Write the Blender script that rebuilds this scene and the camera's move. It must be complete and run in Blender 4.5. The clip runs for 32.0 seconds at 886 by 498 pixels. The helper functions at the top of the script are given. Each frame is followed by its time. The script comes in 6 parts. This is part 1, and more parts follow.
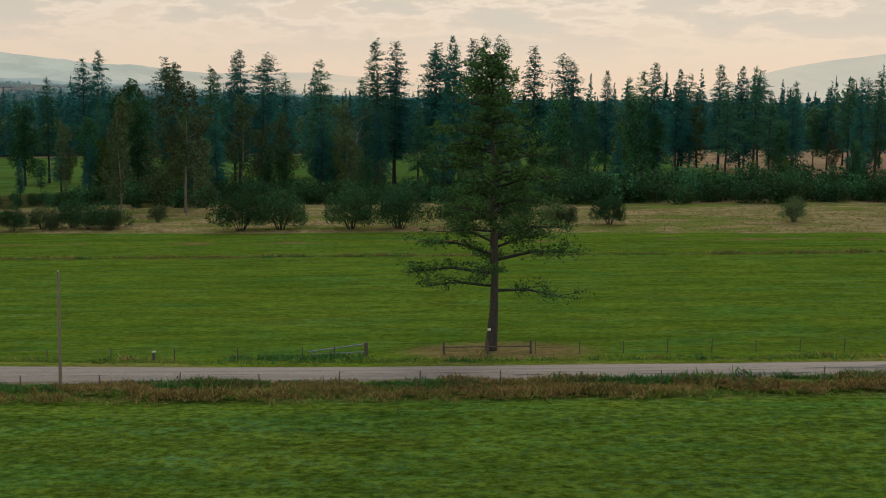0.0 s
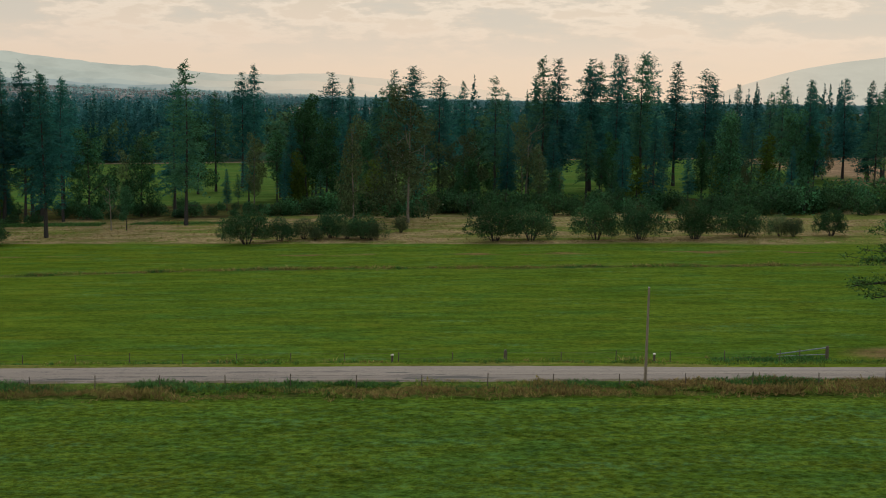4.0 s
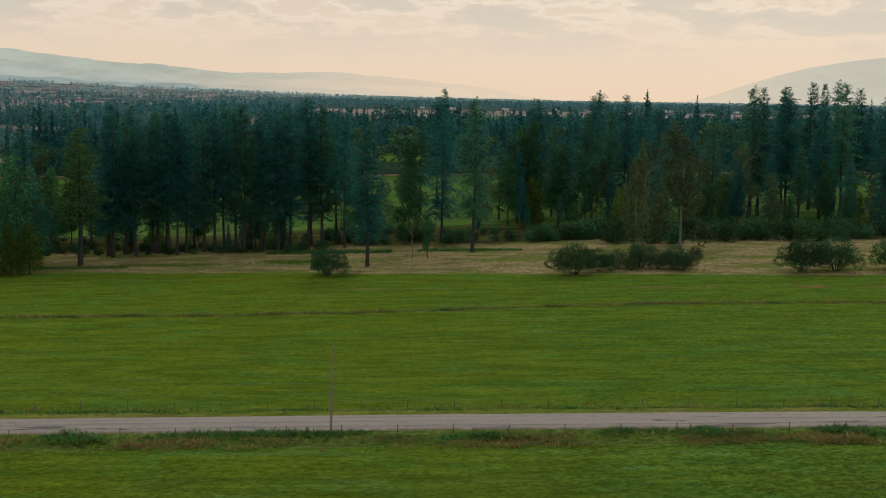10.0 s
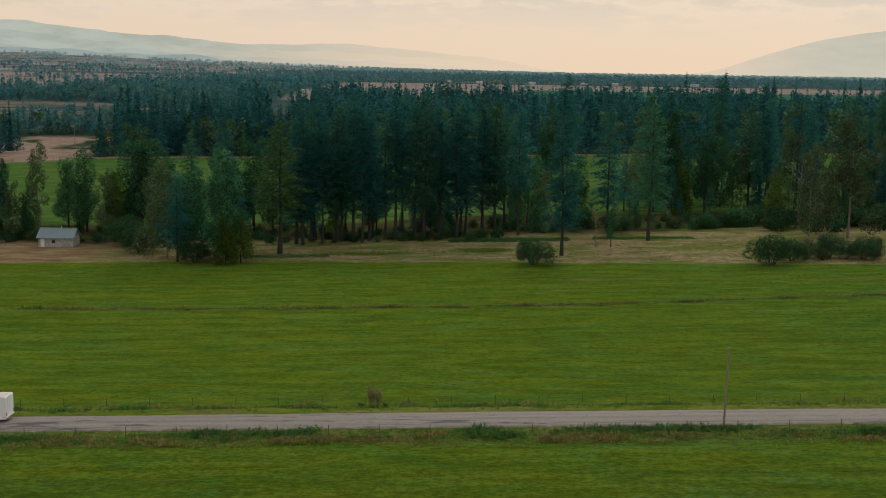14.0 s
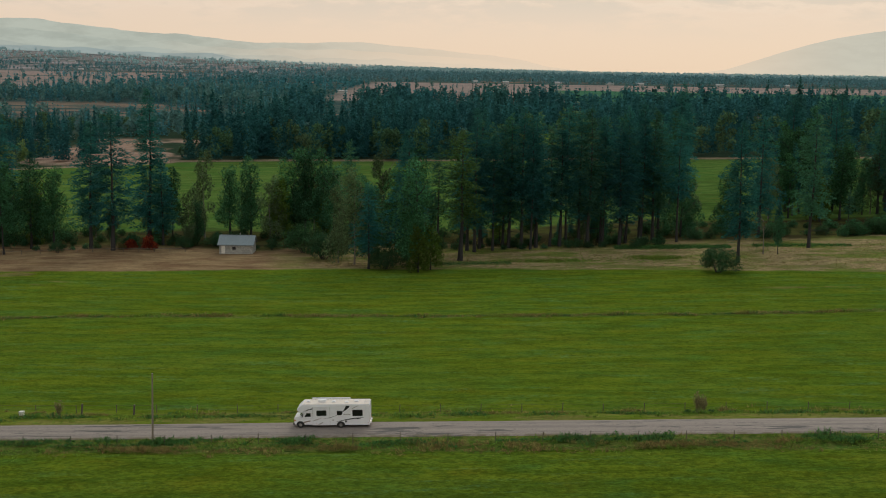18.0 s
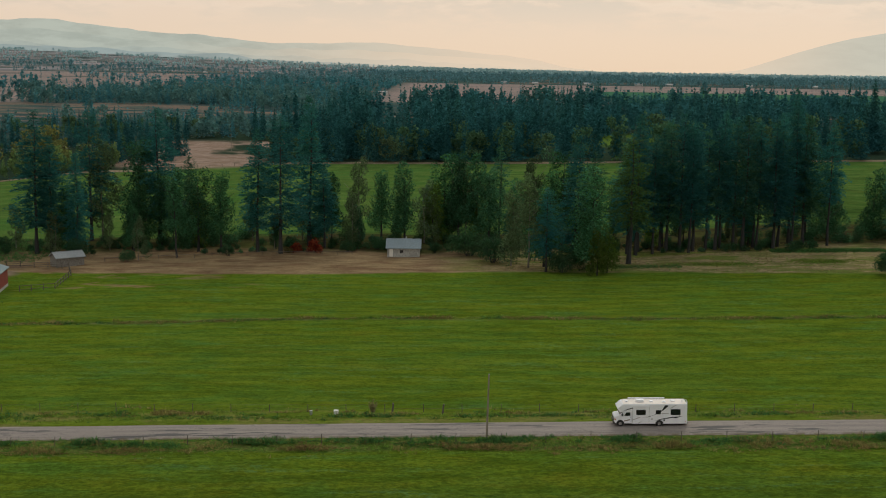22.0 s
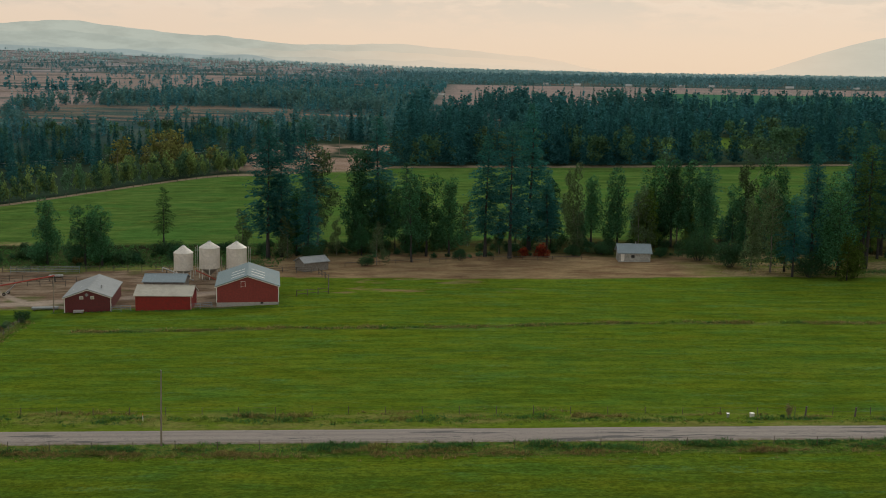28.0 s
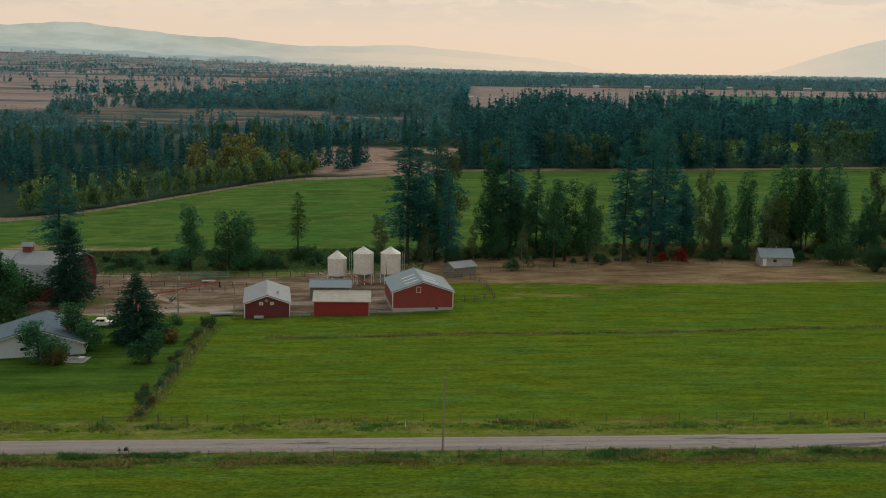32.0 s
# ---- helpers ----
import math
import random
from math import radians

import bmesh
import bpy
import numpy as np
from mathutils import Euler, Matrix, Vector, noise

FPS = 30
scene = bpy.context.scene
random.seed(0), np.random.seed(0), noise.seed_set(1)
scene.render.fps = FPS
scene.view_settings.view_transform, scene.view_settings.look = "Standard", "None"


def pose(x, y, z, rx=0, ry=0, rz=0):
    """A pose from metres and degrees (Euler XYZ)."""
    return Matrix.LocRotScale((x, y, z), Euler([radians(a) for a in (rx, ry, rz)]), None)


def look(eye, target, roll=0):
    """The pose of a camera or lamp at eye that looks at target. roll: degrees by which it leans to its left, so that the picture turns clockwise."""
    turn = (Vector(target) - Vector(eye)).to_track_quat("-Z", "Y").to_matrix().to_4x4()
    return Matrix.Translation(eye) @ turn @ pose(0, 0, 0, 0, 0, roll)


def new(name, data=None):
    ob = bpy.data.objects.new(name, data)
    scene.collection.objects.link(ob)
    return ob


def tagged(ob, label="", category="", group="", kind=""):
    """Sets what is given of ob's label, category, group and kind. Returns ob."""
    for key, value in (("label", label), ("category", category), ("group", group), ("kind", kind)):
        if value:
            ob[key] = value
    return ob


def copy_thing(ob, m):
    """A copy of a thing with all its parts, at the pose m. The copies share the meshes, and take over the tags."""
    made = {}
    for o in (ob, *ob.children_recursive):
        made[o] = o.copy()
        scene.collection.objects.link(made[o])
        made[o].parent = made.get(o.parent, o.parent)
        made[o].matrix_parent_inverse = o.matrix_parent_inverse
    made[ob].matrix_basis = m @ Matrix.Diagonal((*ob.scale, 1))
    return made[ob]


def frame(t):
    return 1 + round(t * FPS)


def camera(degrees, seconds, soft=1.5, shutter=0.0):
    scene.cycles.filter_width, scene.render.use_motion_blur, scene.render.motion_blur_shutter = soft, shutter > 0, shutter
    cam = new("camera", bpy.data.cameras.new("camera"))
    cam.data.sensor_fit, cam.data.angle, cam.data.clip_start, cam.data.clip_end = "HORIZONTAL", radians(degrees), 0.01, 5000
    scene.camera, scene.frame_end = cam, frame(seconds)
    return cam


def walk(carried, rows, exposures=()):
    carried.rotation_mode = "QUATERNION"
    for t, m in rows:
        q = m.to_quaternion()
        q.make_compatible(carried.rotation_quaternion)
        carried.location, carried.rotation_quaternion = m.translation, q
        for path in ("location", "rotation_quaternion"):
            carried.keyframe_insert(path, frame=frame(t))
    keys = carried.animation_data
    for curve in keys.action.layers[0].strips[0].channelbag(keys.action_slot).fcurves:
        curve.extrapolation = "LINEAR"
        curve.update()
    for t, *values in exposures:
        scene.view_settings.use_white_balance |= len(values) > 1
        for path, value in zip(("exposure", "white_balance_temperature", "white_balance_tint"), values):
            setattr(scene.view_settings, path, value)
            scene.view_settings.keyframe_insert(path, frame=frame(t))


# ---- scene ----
cam = camera(41.0, 32.0, soft=1.0, shutter=0.1)
# seconds, eye, yaw, pitch, roll
PATH = [
    (0, 6.80, 2.08, 19.41, 0.950, -6.943, 0.694),
    (0.5, 1.46, -0.64, 19.65, 0.967, -6.912, 0.704),
    (1, -3.89, -3.17, 19.94, 1.000, -6.879, 0.715),
    (1.5, -9.24, -5.52, 20.27, 1.026, -6.866, 0.725),
    (2, -14.58, -7.72, 20.65, 1.051, -6.857, 0.735),
    (2.5, -19.93, -9.78, 21.06, 1.095, -6.867, 0.745),
    (3, -25.27, -11.72, 21.52, 1.118, -6.889, 0.754),
    (3.5, -30.60, -13.55, 22.01, 1.115, -6.906, 0.764),
    (5.5, -51.88, -20.01, 24.28, 0.829, -7.018, 0.799),
    (6, -57.17, -21.47, 24.90, 0.656, -7.017, 0.807),
    (6.5, -62.45, -22.88, 25.54, 0.536, -7.005, 0.815),
    (7, -67.72, -24.24, 26.20, 0.526, -7.009, 0.823),
    (7.5, -72.98, -25.58, 26.86, 0.563, -7.012, 0.830),
    (8, -78.23, -26.88, 27.52, 0.600, -7.001, 0.837),
    (8.5, -83.46, -28.16, 28.18, 0.634, -7.016, 0.844),
    (9, -88.67, -29.43, 28.84, 0.622, -7.057, 0.851),
    (9.5, -93.87, -30.67, 29.50, 0.626, -7.091, 0.858),
    (10, -99.05, -31.90, 30.14, 0.641, -7.091, 0.864),
    (10.5, -104.22, -33.12, 30.77, 0.665, -7.072, 0.869),
    (11, -109.36, -34.33, 31.39, 0.687, -7.038, 0.875),
    (11.5, -114.49, -35.53, 31.99, 0.713, -7.288, 0.881),
    (12, -119.60, -36.73, 32.57, 0.737, -7.947, 0.888),
    (12.5, -124.69, -37.92, 33.12, 0.744, -8.374, 0.895),
    (13, -129.77, -39.10, 33.65, 0.751, -8.436, 0.899),
    (13.5, -134.82, -40.27, 34.16, 0.781, -8.455, 0.903),
    (14, -139.85, -41.44, 34.64, 0.736, -8.484, 0.907),
    (14.5, -144.86, -42.59, 35.09, 0.863, -8.493, 0.910),
    (16.5, -164.70, -47.10, 36.60, 0.879, -8.596, 0.921),
    (17, -169.60, -48.20, 36.91, 0.855, -8.595, 0.923),
    (17.5, -174.48, -49.27, 37.19, 0.863, -8.588, 0.925),
    (18, -179.34, -50.32, 37.44, 0.872, -8.598, 0.926),
    (18.5, -184.18, -51.35, 37.67, 0.931, -8.601, 0.926),
    (19, -189.00, -52.36, 37.88, 0.970, -8.630, 0.927),
    (19.5, -193.79, -53.34, 38.06, 1.015, -8.632, 0.927),
    (20, -198.57, -54.29, 38.22, 1.047, -8.635, 0.927),
    (20.5, -203.32, -55.21, 38.37, 1.096, -8.626, 0.926),
    (21, -208.05, -56.10, 38.50, 1.113, -8.622, 0.925),
    (21.5, -212.76, -56.96, 38.61, 1.166, -8.608, 0.924),
    (22, -217.45, -57.78, 38.72, 1.192, -8.612, 0.922),
    (22.5, -222.12, -58.57, 38.81, 1.236, -8.609, 0.920),
    (23, -226.77, -59.33, 38.90, 1.279, -8.567, 0.917),
    (23.5, -231.40, -60.04, 38.99, 1.309, -8.562, 0.914),
    (24, -236.02, -60.72, 39.07, 1.322, -8.542, 0.911),
    (24.5, -240.62, -61.36, 39.15, 1.433, -8.516, 0.907),
    (25, -245.21, -61.97, 39.23, 1.473, -8.492, 0.903),
    (25.5, -249.78, -62.54, 39.31, 1.518, -8.472, 0.899),
    (27.5, -267.98, -64.46, 39.69, 1.664, -8.554, 0.877),
    (28, -272.52, -64.87, 39.79, 1.659, -8.588, 0.871),
    (28.5, -277.06, -65.24, 39.90, 1.647, -8.615, 0.864),
    (29, -281.60, -65.60, 40.01, 1.649, -8.646, 0.857),
    (29.5, -286.15, -65.94, 40.11, 1.634, -8.641, 0.849),
    (30, -290.71, -66.26, 40.21, 1.624, -8.643, 0.841),
    (30.5, -295.28, -66.57, 40.30, 1.611, -8.634, 0.833),
    (31, -299.87, -66.88, 40.38, 1.597, -8.620, 0.824),
    (31.5, -304.48, -67.19, 40.43, 1.564, -8.584, 0.814),
    (32, -309.12, -67.51, 40.45, 1.532, -8.533, 0.804),
]
walk(cam, [(t, pose(x, y, z, 90 + pitch, 0, yaw) @ pose(0, 0, 0, 0, 0, roll)) for t, x, y, z, yaw, pitch, roll in PATH],
     exposures=[(0, 0.0), (32, 0.0)])


# ---------------------------------------------------------------- node helper
class Nodes:
    """Short hand for building a node tree."""

    def __init__(self, tree):
        self.tree = tree

    def add(self, kind, inputs=None, **props):
        node = self.tree.nodes.new(kind)
        for key, value in props.items():
            setattr(node, key, value)
        for key, value in (inputs or {}).items():
            self.put(node.inputs[key], value)
        return node

    def put(self, socket, value):
        if isinstance(value, bpy.types.NodeSocket):
            self.tree.links.new(value, socket)
        elif isinstance(value, (tuple, list)) and len(value) == 3 and socket.type == "RGBA":
            socket.default_value = (*value, 1)
        else:
            socket.default_value = value

    def math(self, op, a, b=0.0, clamp=False):
        return self.add("ShaderNodeMath", {0: a, 1: b}, operation=op, use_clamp=clamp).outputs[0]

    def ramp(self, v, a, b, lo=0.0, hi=1.0):
        return self.add("ShaderNodeMapRange", {0: v, 1: a, 2: b, 3: lo, 4: hi}, interpolation_type="SMOOTHSTEP").outputs[0]

    def mix(self, f, a, b, blend="MIX"):
        n = self.add("ShaderNodeMix", data_type="RGBA", blend_type=blend)
        self.put(n.inputs[0], f), self.put(n.inputs[6], a), self.put(n.inputs[7], b)
        return n.outputs[2]

    def noise(self, vec, scale, detail=3.0, rough=0.55):
        return self.add("ShaderNodeTexNoise", {"Vector": vec, "Scale": scale, "Detail": detail, "Roughness": rough}).outputs[0]

    def scaled(self, vec, sx, sy, sz):
        return self.add("ShaderNodeMapping", {"Vector": vec, "Scale": (sx, sy, sz)}).outputs[0]

    def bump(self, height, strength, distance=0.1):
        return self.add("ShaderNodeBump", {"Height": height, "Strength": strength, "Distance": distance}).outputs[0]


# ---------------------------------------------------------------- sky and sun
SUN_EL, SUN_AZ = 32.0, 14.0        # degrees up; degrees to the right of +y
world = bpy.data.worlds.new("sky")
scene.world = world
world.use_nodes = True
w = Nodes(world.node_tree)
world.node_tree.nodes.clear()
way = w.add("ShaderNodeTexCoord").outputs["Generated"]
up = w.add("ShaderNodeSeparateXYZ", {0: way}).outputs[2]
clear = w.add("ShaderNodeTexSky", sky_type="NISHITA", sun_disc=False, sun_elevation=radians(SUN_EL), sun_rotation=radians(SUN_AZ)).outputs[0]
clear = w.mix(1.0, clear, (0.09, 0.09, 0.09), "MULTIPLY")
deck = w.add("ShaderNodeValToRGB", {0: up})
for n, (pos, col) in enumerate(((0.0, (0.795, 0.620, 0.465)), (0.05, (0.79, 0.632, 0.50)), (0.10, (0.68, 0.585, 0.46)), (0.30, (0.50, 0.56, 0.55)), (1.0, (0.43, 0.56, 0.635)))):
    e = deck.color_ramp.elements[n] if n < 2 else deck.color_ramp.elements.new(pos)
    e.position, e.color = pos, (*col, 1)
puffs = w.noise(w.scaled(way, 9, 9, 34), 1.0, 7, 0.6)
wisps = w.noise(w.scaled(way, 26, 26, 95), 1.0, 6, 0.62)
mass = w.math("ADD", puffs, w.math("MULTIPLY", w.math("SUBTRACT", wisps, 0.5), 0.35))
grey = w.math("MULTIPLY", w.ramp(mass, 0.44, 0.62), w.ramp(up, 0.020, 0.075))
cloud = w.mix(w.math("MULTIPLY", grey, 0.75), deck.outputs[0], (0.605, 0.555, 0.475))
rim = w.math("MULTIPLY", w.math("MULTIPLY", w.ramp(mass, 0.40, 0.47), w.ramp(mass, 0.54, 0.47)), w.ramp(up, 0.035, 0.085))
cloud = w.mix(w.math("MULTIPLY", rim, 0.5), cloud, (0.93, 0.79, 0.64))
sky = w.mix(0.94, clear, cloud)
back = w.add("ShaderNodeBackground", {0: sky, 1: 1.0})
w.tree.links.new(back.outputs[0], w.add("ShaderNodeOutputWorld").inputs[0])

sun = new("sun", bpy.data.lights.new("sun", "SUN"))
sun.data.energy, sun.data.angle, sun.data.color = 0.9, radians(14), (1.0, 0.93, 0.78)
sun.matrix_world = look((0, 0, 0), (-math.sin(radians(SUN_AZ)) * math.cos(radians(SUN_EL)), -math.cos(radians(SUN_AZ)) * math.cos(radians(SUN_EL)), -math.sin(radians(SUN_EL))))


# ---------------------------------------------------------------- materials
def material(name, colour, rough=0.7, metal=0.0, vary=0.25, grain=6.0, coarse=0.5, relief=0.0, island=0.0, tree=0.0, second=None, spec=0.5, stretch=(1, 1, 1), leaf=0.0):
    """A surface with variation at two scales; island and tree vary it from piece to piece and from thing to thing."""
    m = bpy.data.materials.new(name)
    m.use_nodes = True
    n = Nodes(m.node_tree)
    bsdf = m.node_tree.nodes["Principled BSDF"]
    place = n.scaled(n.add("ShaderNodeTexCoord").outputs["Object"], *stretch)
    fine, wide = n.noise(place, grain, 4), n.noise(place, coarse, 2)
    dark = tuple(c * (1 - vary) for c in colour)
    light = tuple(min(1, c * (1 + vary)) for c in colour)
    col = n.mix(n.ramp(fine, 0.3, 0.7), dark, light)
    col = n.mix(n.math("MULTIPLY", n.ramp(wide, 0.45, 0.7), 0.6), col, second or tuple(c * (1 - 0.6 * vary) for c in colour))
    if island:
        r = n.add("ShaderNodeNewGeometry").outputs["Random Per Island"]
        v = n.add("ShaderNodeHueSaturation", {"Hue": n.ramp(r, 0, 1, 0.5 - 0.03 * island, 0.5 + 0.03 * island), "Value": n.ramp(r, 0, 1, 1 - island, 1 + island), "Color": col})
        col = v.outputs[0]
    if tree:
        r = n.add("ShaderNodeObjectInfo").outputs["Random"]
        v = n.add("ShaderNodeHueSaturation", {"Hue": n.ramp(r, 0, 1, 0.5 - 0.05 * tree, 0.5 + 0.03 * tree), "Value": n.ramp(n.math("FRACT", n.math("MULTIPLY", r, 7.3)), 0, 1, 1 - tree, 1 + tree), "Color": col})
        col = v.outputs[0]
    n.put(bsdf.inputs["Base Color"], col)
    n.put(bsdf.inputs["Roughness"], n.ramp(fine, 0.2, 0.8, max(0, rough - 0.08), min(1, rough + 0.08)))
    bsdf.inputs["Metallic"].default_value = metal
    bsdf.inputs["Specular IOR Level"].default_value = spec
    if relief:
        n.put(bsdf.inputs["Normal"], n.bump(fine, relief))
    if leaf:
        thin = n.add("ShaderNodeBsdfTranslucent", {"Color": n.mix(1.0, col, (0.82, 1.0, 0.80), "MULTIPLY")})
        mixed = n.add("ShaderNodeMixShader", {0: leaf, 1: bsdf.outputs[0], 2: thin.outputs[0]})
        n.tree.links.new(mixed.outputs[0], m.node_tree.nodes["Material Output"].inputs[0])
    return m


NEEDLE = material("pine_needles", (0.034, 0.146, 0.150), 0.75, vary=0.28, grain=0.7, coarse=0.12, island=0.28, tree=0.18, second=(0.046, 0.146, 0.108), spec=0.1, leaf=0.52)
NEEDLE_OLIVE = material("olive_pine_needles", (0.060, 0.158, 0.102), 0.75, vary=0.28, grain=0.7, coarse=0.15, island=0.3, tree=0.22, second=(0.048, 0.136, 0.112), spec=0.1, leaf=0.52)
NEEDLE_SUN = material("ponderosa_needles", (0.078, 0.148, 0.048), 0.75, vary=0.35, grain=1.2, coarse=0.25, island=0.45, second=(0.040, 0.086, 0.040), spec=0.1, leaf=0.4)
LEAF = material("green_leaves", (0.050, 0.142, 0.068), 0.7, vary=0.35, grain=1.0, coarse=0.2, island=0.5, tree=0.28, second=(0.030, 0.066, 0.034), spec=0.1, leaf=0.5)
LEAF_BRIGHT = material("bright_green_leaves", (0.085, 0.145, 0.026), 0.7, vary=0.3, grain=1.0, coarse=0.2, island=0.35, tree=0.3, spec=0.1, leaf=0.4)
LEAF_OLIVE = material("olive_leaves", (0.100, 0.145, 0.074), 0.7, vary=0.35, grain=1.0, coarse=0.2, island=0.4, tree=0.35, second=(0.055, 0.065, 0.022), spec=0.1, leaf=0.4)
LEAF_GOLD = material("golden_autumn_leaves", (0.190, 0.190, 0.066), 0.7, vary=0.35, grain=1.0, coarse=0.2, island=0.4, tree=0.3, second=(0.130, 0.145, 0.055), spec=0.1, leaf=0.4)
LEAF_RED = material("red_autumn_leaves", (0.26, 0.045, 0.025), 0.7, vary=0.4, grain=1.0, coarse=0.3, island=0.4, spec=0.1, leaf=0.4)
LEAF_SHRUB = material("shrub_leaves", (0.038, 0.098, 0.044), 0.75, vary=0.35, grain=1.5, coarse=0.3, island=0.4, tree=0.2, second=(0.070, 0.090, 0.034), spec=0.1, leaf=0.4)
BARK = material("grey_brown_bark", (0.046, 0.045, 0.046), 0.9, vary=0.4, grain=5, coarse=0.8, relief=0.4, stretch=(3, 3, 0.6), spec=0.2)
BARK_PALE = material("pale_dead_wood", (0.20, 0.18, 0.16), 0.9, vary=0.3, grain=5, coarse=0.8, stretch=(3, 3, 0.6), spec=0.2)
DRY = material("dry_tan_grass", (0.30, 0.230, 0.095), 0.9, vary=0.35, grain=2, coarse=0.15, island=0.4, second=(0.19, 0.145, 0.050), spec=0.05, leaf=0.35)
TWIG = material("pale_brown_twig_leaves", (0.27, 0.205, 0.125), 0.9, vary=0.3, grain=3, coarse=0.6, island=0.4, second=(0.17, 0.14, 0.07), spec=0.05, leaf=0.45)
WEED = material("green_verge_weeds", (0.165, 0.250, 0.044), 0.9, vary=0.35, grain=2, coarse=0.15, island=0.4, second=(0.24, 0.255, 0.060), spec=0.05, leaf=0.4)
WEED_DARK = material("dark_green_weeds", (0.085, 0.185, 0.058), 0.9, vary=0.35, grain=2, coarse=0.15, island=0.4, spec=0.05, leaf=0.35)
SPRUCE = material("spruce_needles", (0.026, 0.084, 0.062), 0.75, vary=0.3, grain=1.2, coarse=0.3, island=0.3, spec=0.1, leaf=0.45)
RUSSET = material("russet_leaves", (0.160, 0.130, 0.048), 0.7, vary=0.35, grain=1.5, coarse=0.4, island=0.4, second=(0.095, 0.095, 0.035), spec=0.1, leaf=0.35)
RUST = material("russet_weeds", (0.275, 0.190, 0.085), 0.9, vary=0.35, grain=2, coarse=0.15, island=0.4, second=(0.17, 0.155, 0.052), spec=0.05, leaf=0.35)


# ---------------------------------------------------------------- the lie of the land
SLOPE = math.tan(radians(1.6))


def smooth(a, b, v):
    k = min(1.0, max(0.0, (v - a) / (b - a)))
    return k * k * (3 - 2 * k)


def boundary(x):
    """The rough ridge between the two hay fields."""
    return 149.5 + 2.5 * smooth(-350, -300, x) + 4.5 * smooth(-280, -235, x) + 8 * smooth(-130, -60, x)


def field_limit(x):
    """The far side of the second hay field."""
    return 335 + 150 * smooth(-475, -385, x) + 35 * smooth(-380, -310, x)


# the road runs on a low swell
LIFT_X = (-370, -310, -240, -200, -100, -60, 0, 60)
LIFT_Z = (-0.25, 0.0, 0.35, 0.5, 0.75, 0.65, 0.35, 0.3)


# the fields behind the road lie lower than it, the more so to the east
DROP_X = (-270, -235, -188, -124, -60, 10, 64, 160)
DROP_Z = (0.0, -0.4, -0.8, -0.85, -1.1, -1.4, -1.8, -2.2)
# far off to the west the plain climbs towards the foothills
CLIMB_X = (-3000, -1900, -1140, -380, 300)
CLIMB_Z = (85, 56, 30, 8, 0)


def land(x, y):
    """Height of the ground: a plain that falls gently to -x, and rises far off."""
    near = SLOPE * max(-620.0, min(330.0, x)) + float(np.interp(x, LIFT_X, LIFT_Z)) * smooth(96, 89, y) + float(np.interp(x, DROP_X, DROP_Z)) * smooth(88, 99, y) - 0.3 * smooth(84.5, 88, y) * smooth(99, 91, y) * smooth(-35, -5, x)
    far = -6 + 20 * smooth(480, 1700, y) + 0.005 * max(0.0, y - 1500)
    far += float(np.interp(x, CLIMB_X, CLIMB_Z)) * smooth(2000, 4700, y)
    k = smooth(450, 1000, y)
    return near * (1 - k) + far * k


# ---------------------------------------------------------------- building blocks
def mesh_of(name, verts, faces):
    me = bpy.data.meshes.new(name)
    me.from_pydata(verts.tolist() if isinstance(verts, np.ndarray) else verts, [], faces.tolist() if isinstance(faces, np.ndarray) else faces)
    return me


def part(name, shape, mat, parent=None, label="", at=None):
    """Links a bmesh or a mesh as one object, under a thing or a part."""
    if isinstance(shape, bmesh.types.BMesh):
        me = bpy.data.meshes.new(name)
        shape.to_mesh(me)
        shape.free()
    else:
        me = shape
    if mat and not me.materials:
        me.materials.append(mat)
    ob = new(name, me)
    if parent:
        ob.parent = parent
    if at is not None:
        ob.matrix_basis = at
    return tagged(ob, label)


def thing(name, label, category, at, group="", kind=""):
    ob = new(name)
    ob.empty_display_size = 0.5
    ob.matrix_basis = at
    return tagged(ob, label, category, group, kind)


def box(a, b, bm=None, bevel=0.0):
    """A block between two corners, its edges rounded."""
    bm = bm or bmesh.new()
    made = bmesh.ops.create_cube(bm, size=1)["verts"]
    for v in made:
        v.co = Vector([a[n] + (v.co[n] + 0.5) * (b[n] - a[n]) for n in range(3)])
    if bevel:
        edges = {e for v in made for e in v.link_edges}
        bmesh.ops.bevel(bm, geom=list(edges), offset=bevel, segments=2, affect="EDGES")
    return bm


def rod(a, b, r0, r1=None, sides=8, bm=None):
    """A round bar from a to b."""
    bm = bm or bmesh.new()
    a, b = Vector(a), Vector(b)
    r1 = r0 if r1 is None else r1
    turn = (b - a).to_track_quat("Z", "Y").to_matrix()
    rings = [[bm.verts.new(p + turn @ Vector((r * math.cos(k * 2 * math.pi / sides), r * math.sin(k * 2 * math.pi / sides), 0))) for k in range(sides)] for p, r in ((a, r0), (b, r1))]
    for k in range(sides):
        bm.faces.new((rings[0][k], rings[0][(k + 1) % sides], rings[1][(k + 1) % sides], rings[1][k]))
    bm.faces.new(rings[0][::-1]), bm.faces.new(rings[1])
    return bm


def prism(profile, axis, a, b, bm=None):
    """A profile of (u, v) pulled along x or y from a to b; v is up."""
    bm = bm or bmesh.new()
    put = (lambda u, v, s: (s, u, v)) if axis == "x" else (lambda u, v, s: (u, s, v))
    ends = [[bm.verts.new(put(u, v, s)) for u, v in profile] for s in (a, b)]
    for k in range(len(profile)):
        j = (k + 1) % len(profile)
        bm.faces.new((ends[0][k], ends[0][j], ends[1][j], ends[1][k]))
    bm.faces.new(ends[0][::-1]), bm.faces.new(ends[1])
    bmesh.ops.recalc_face_normals(bm, faces=bm.faces)
    return bm


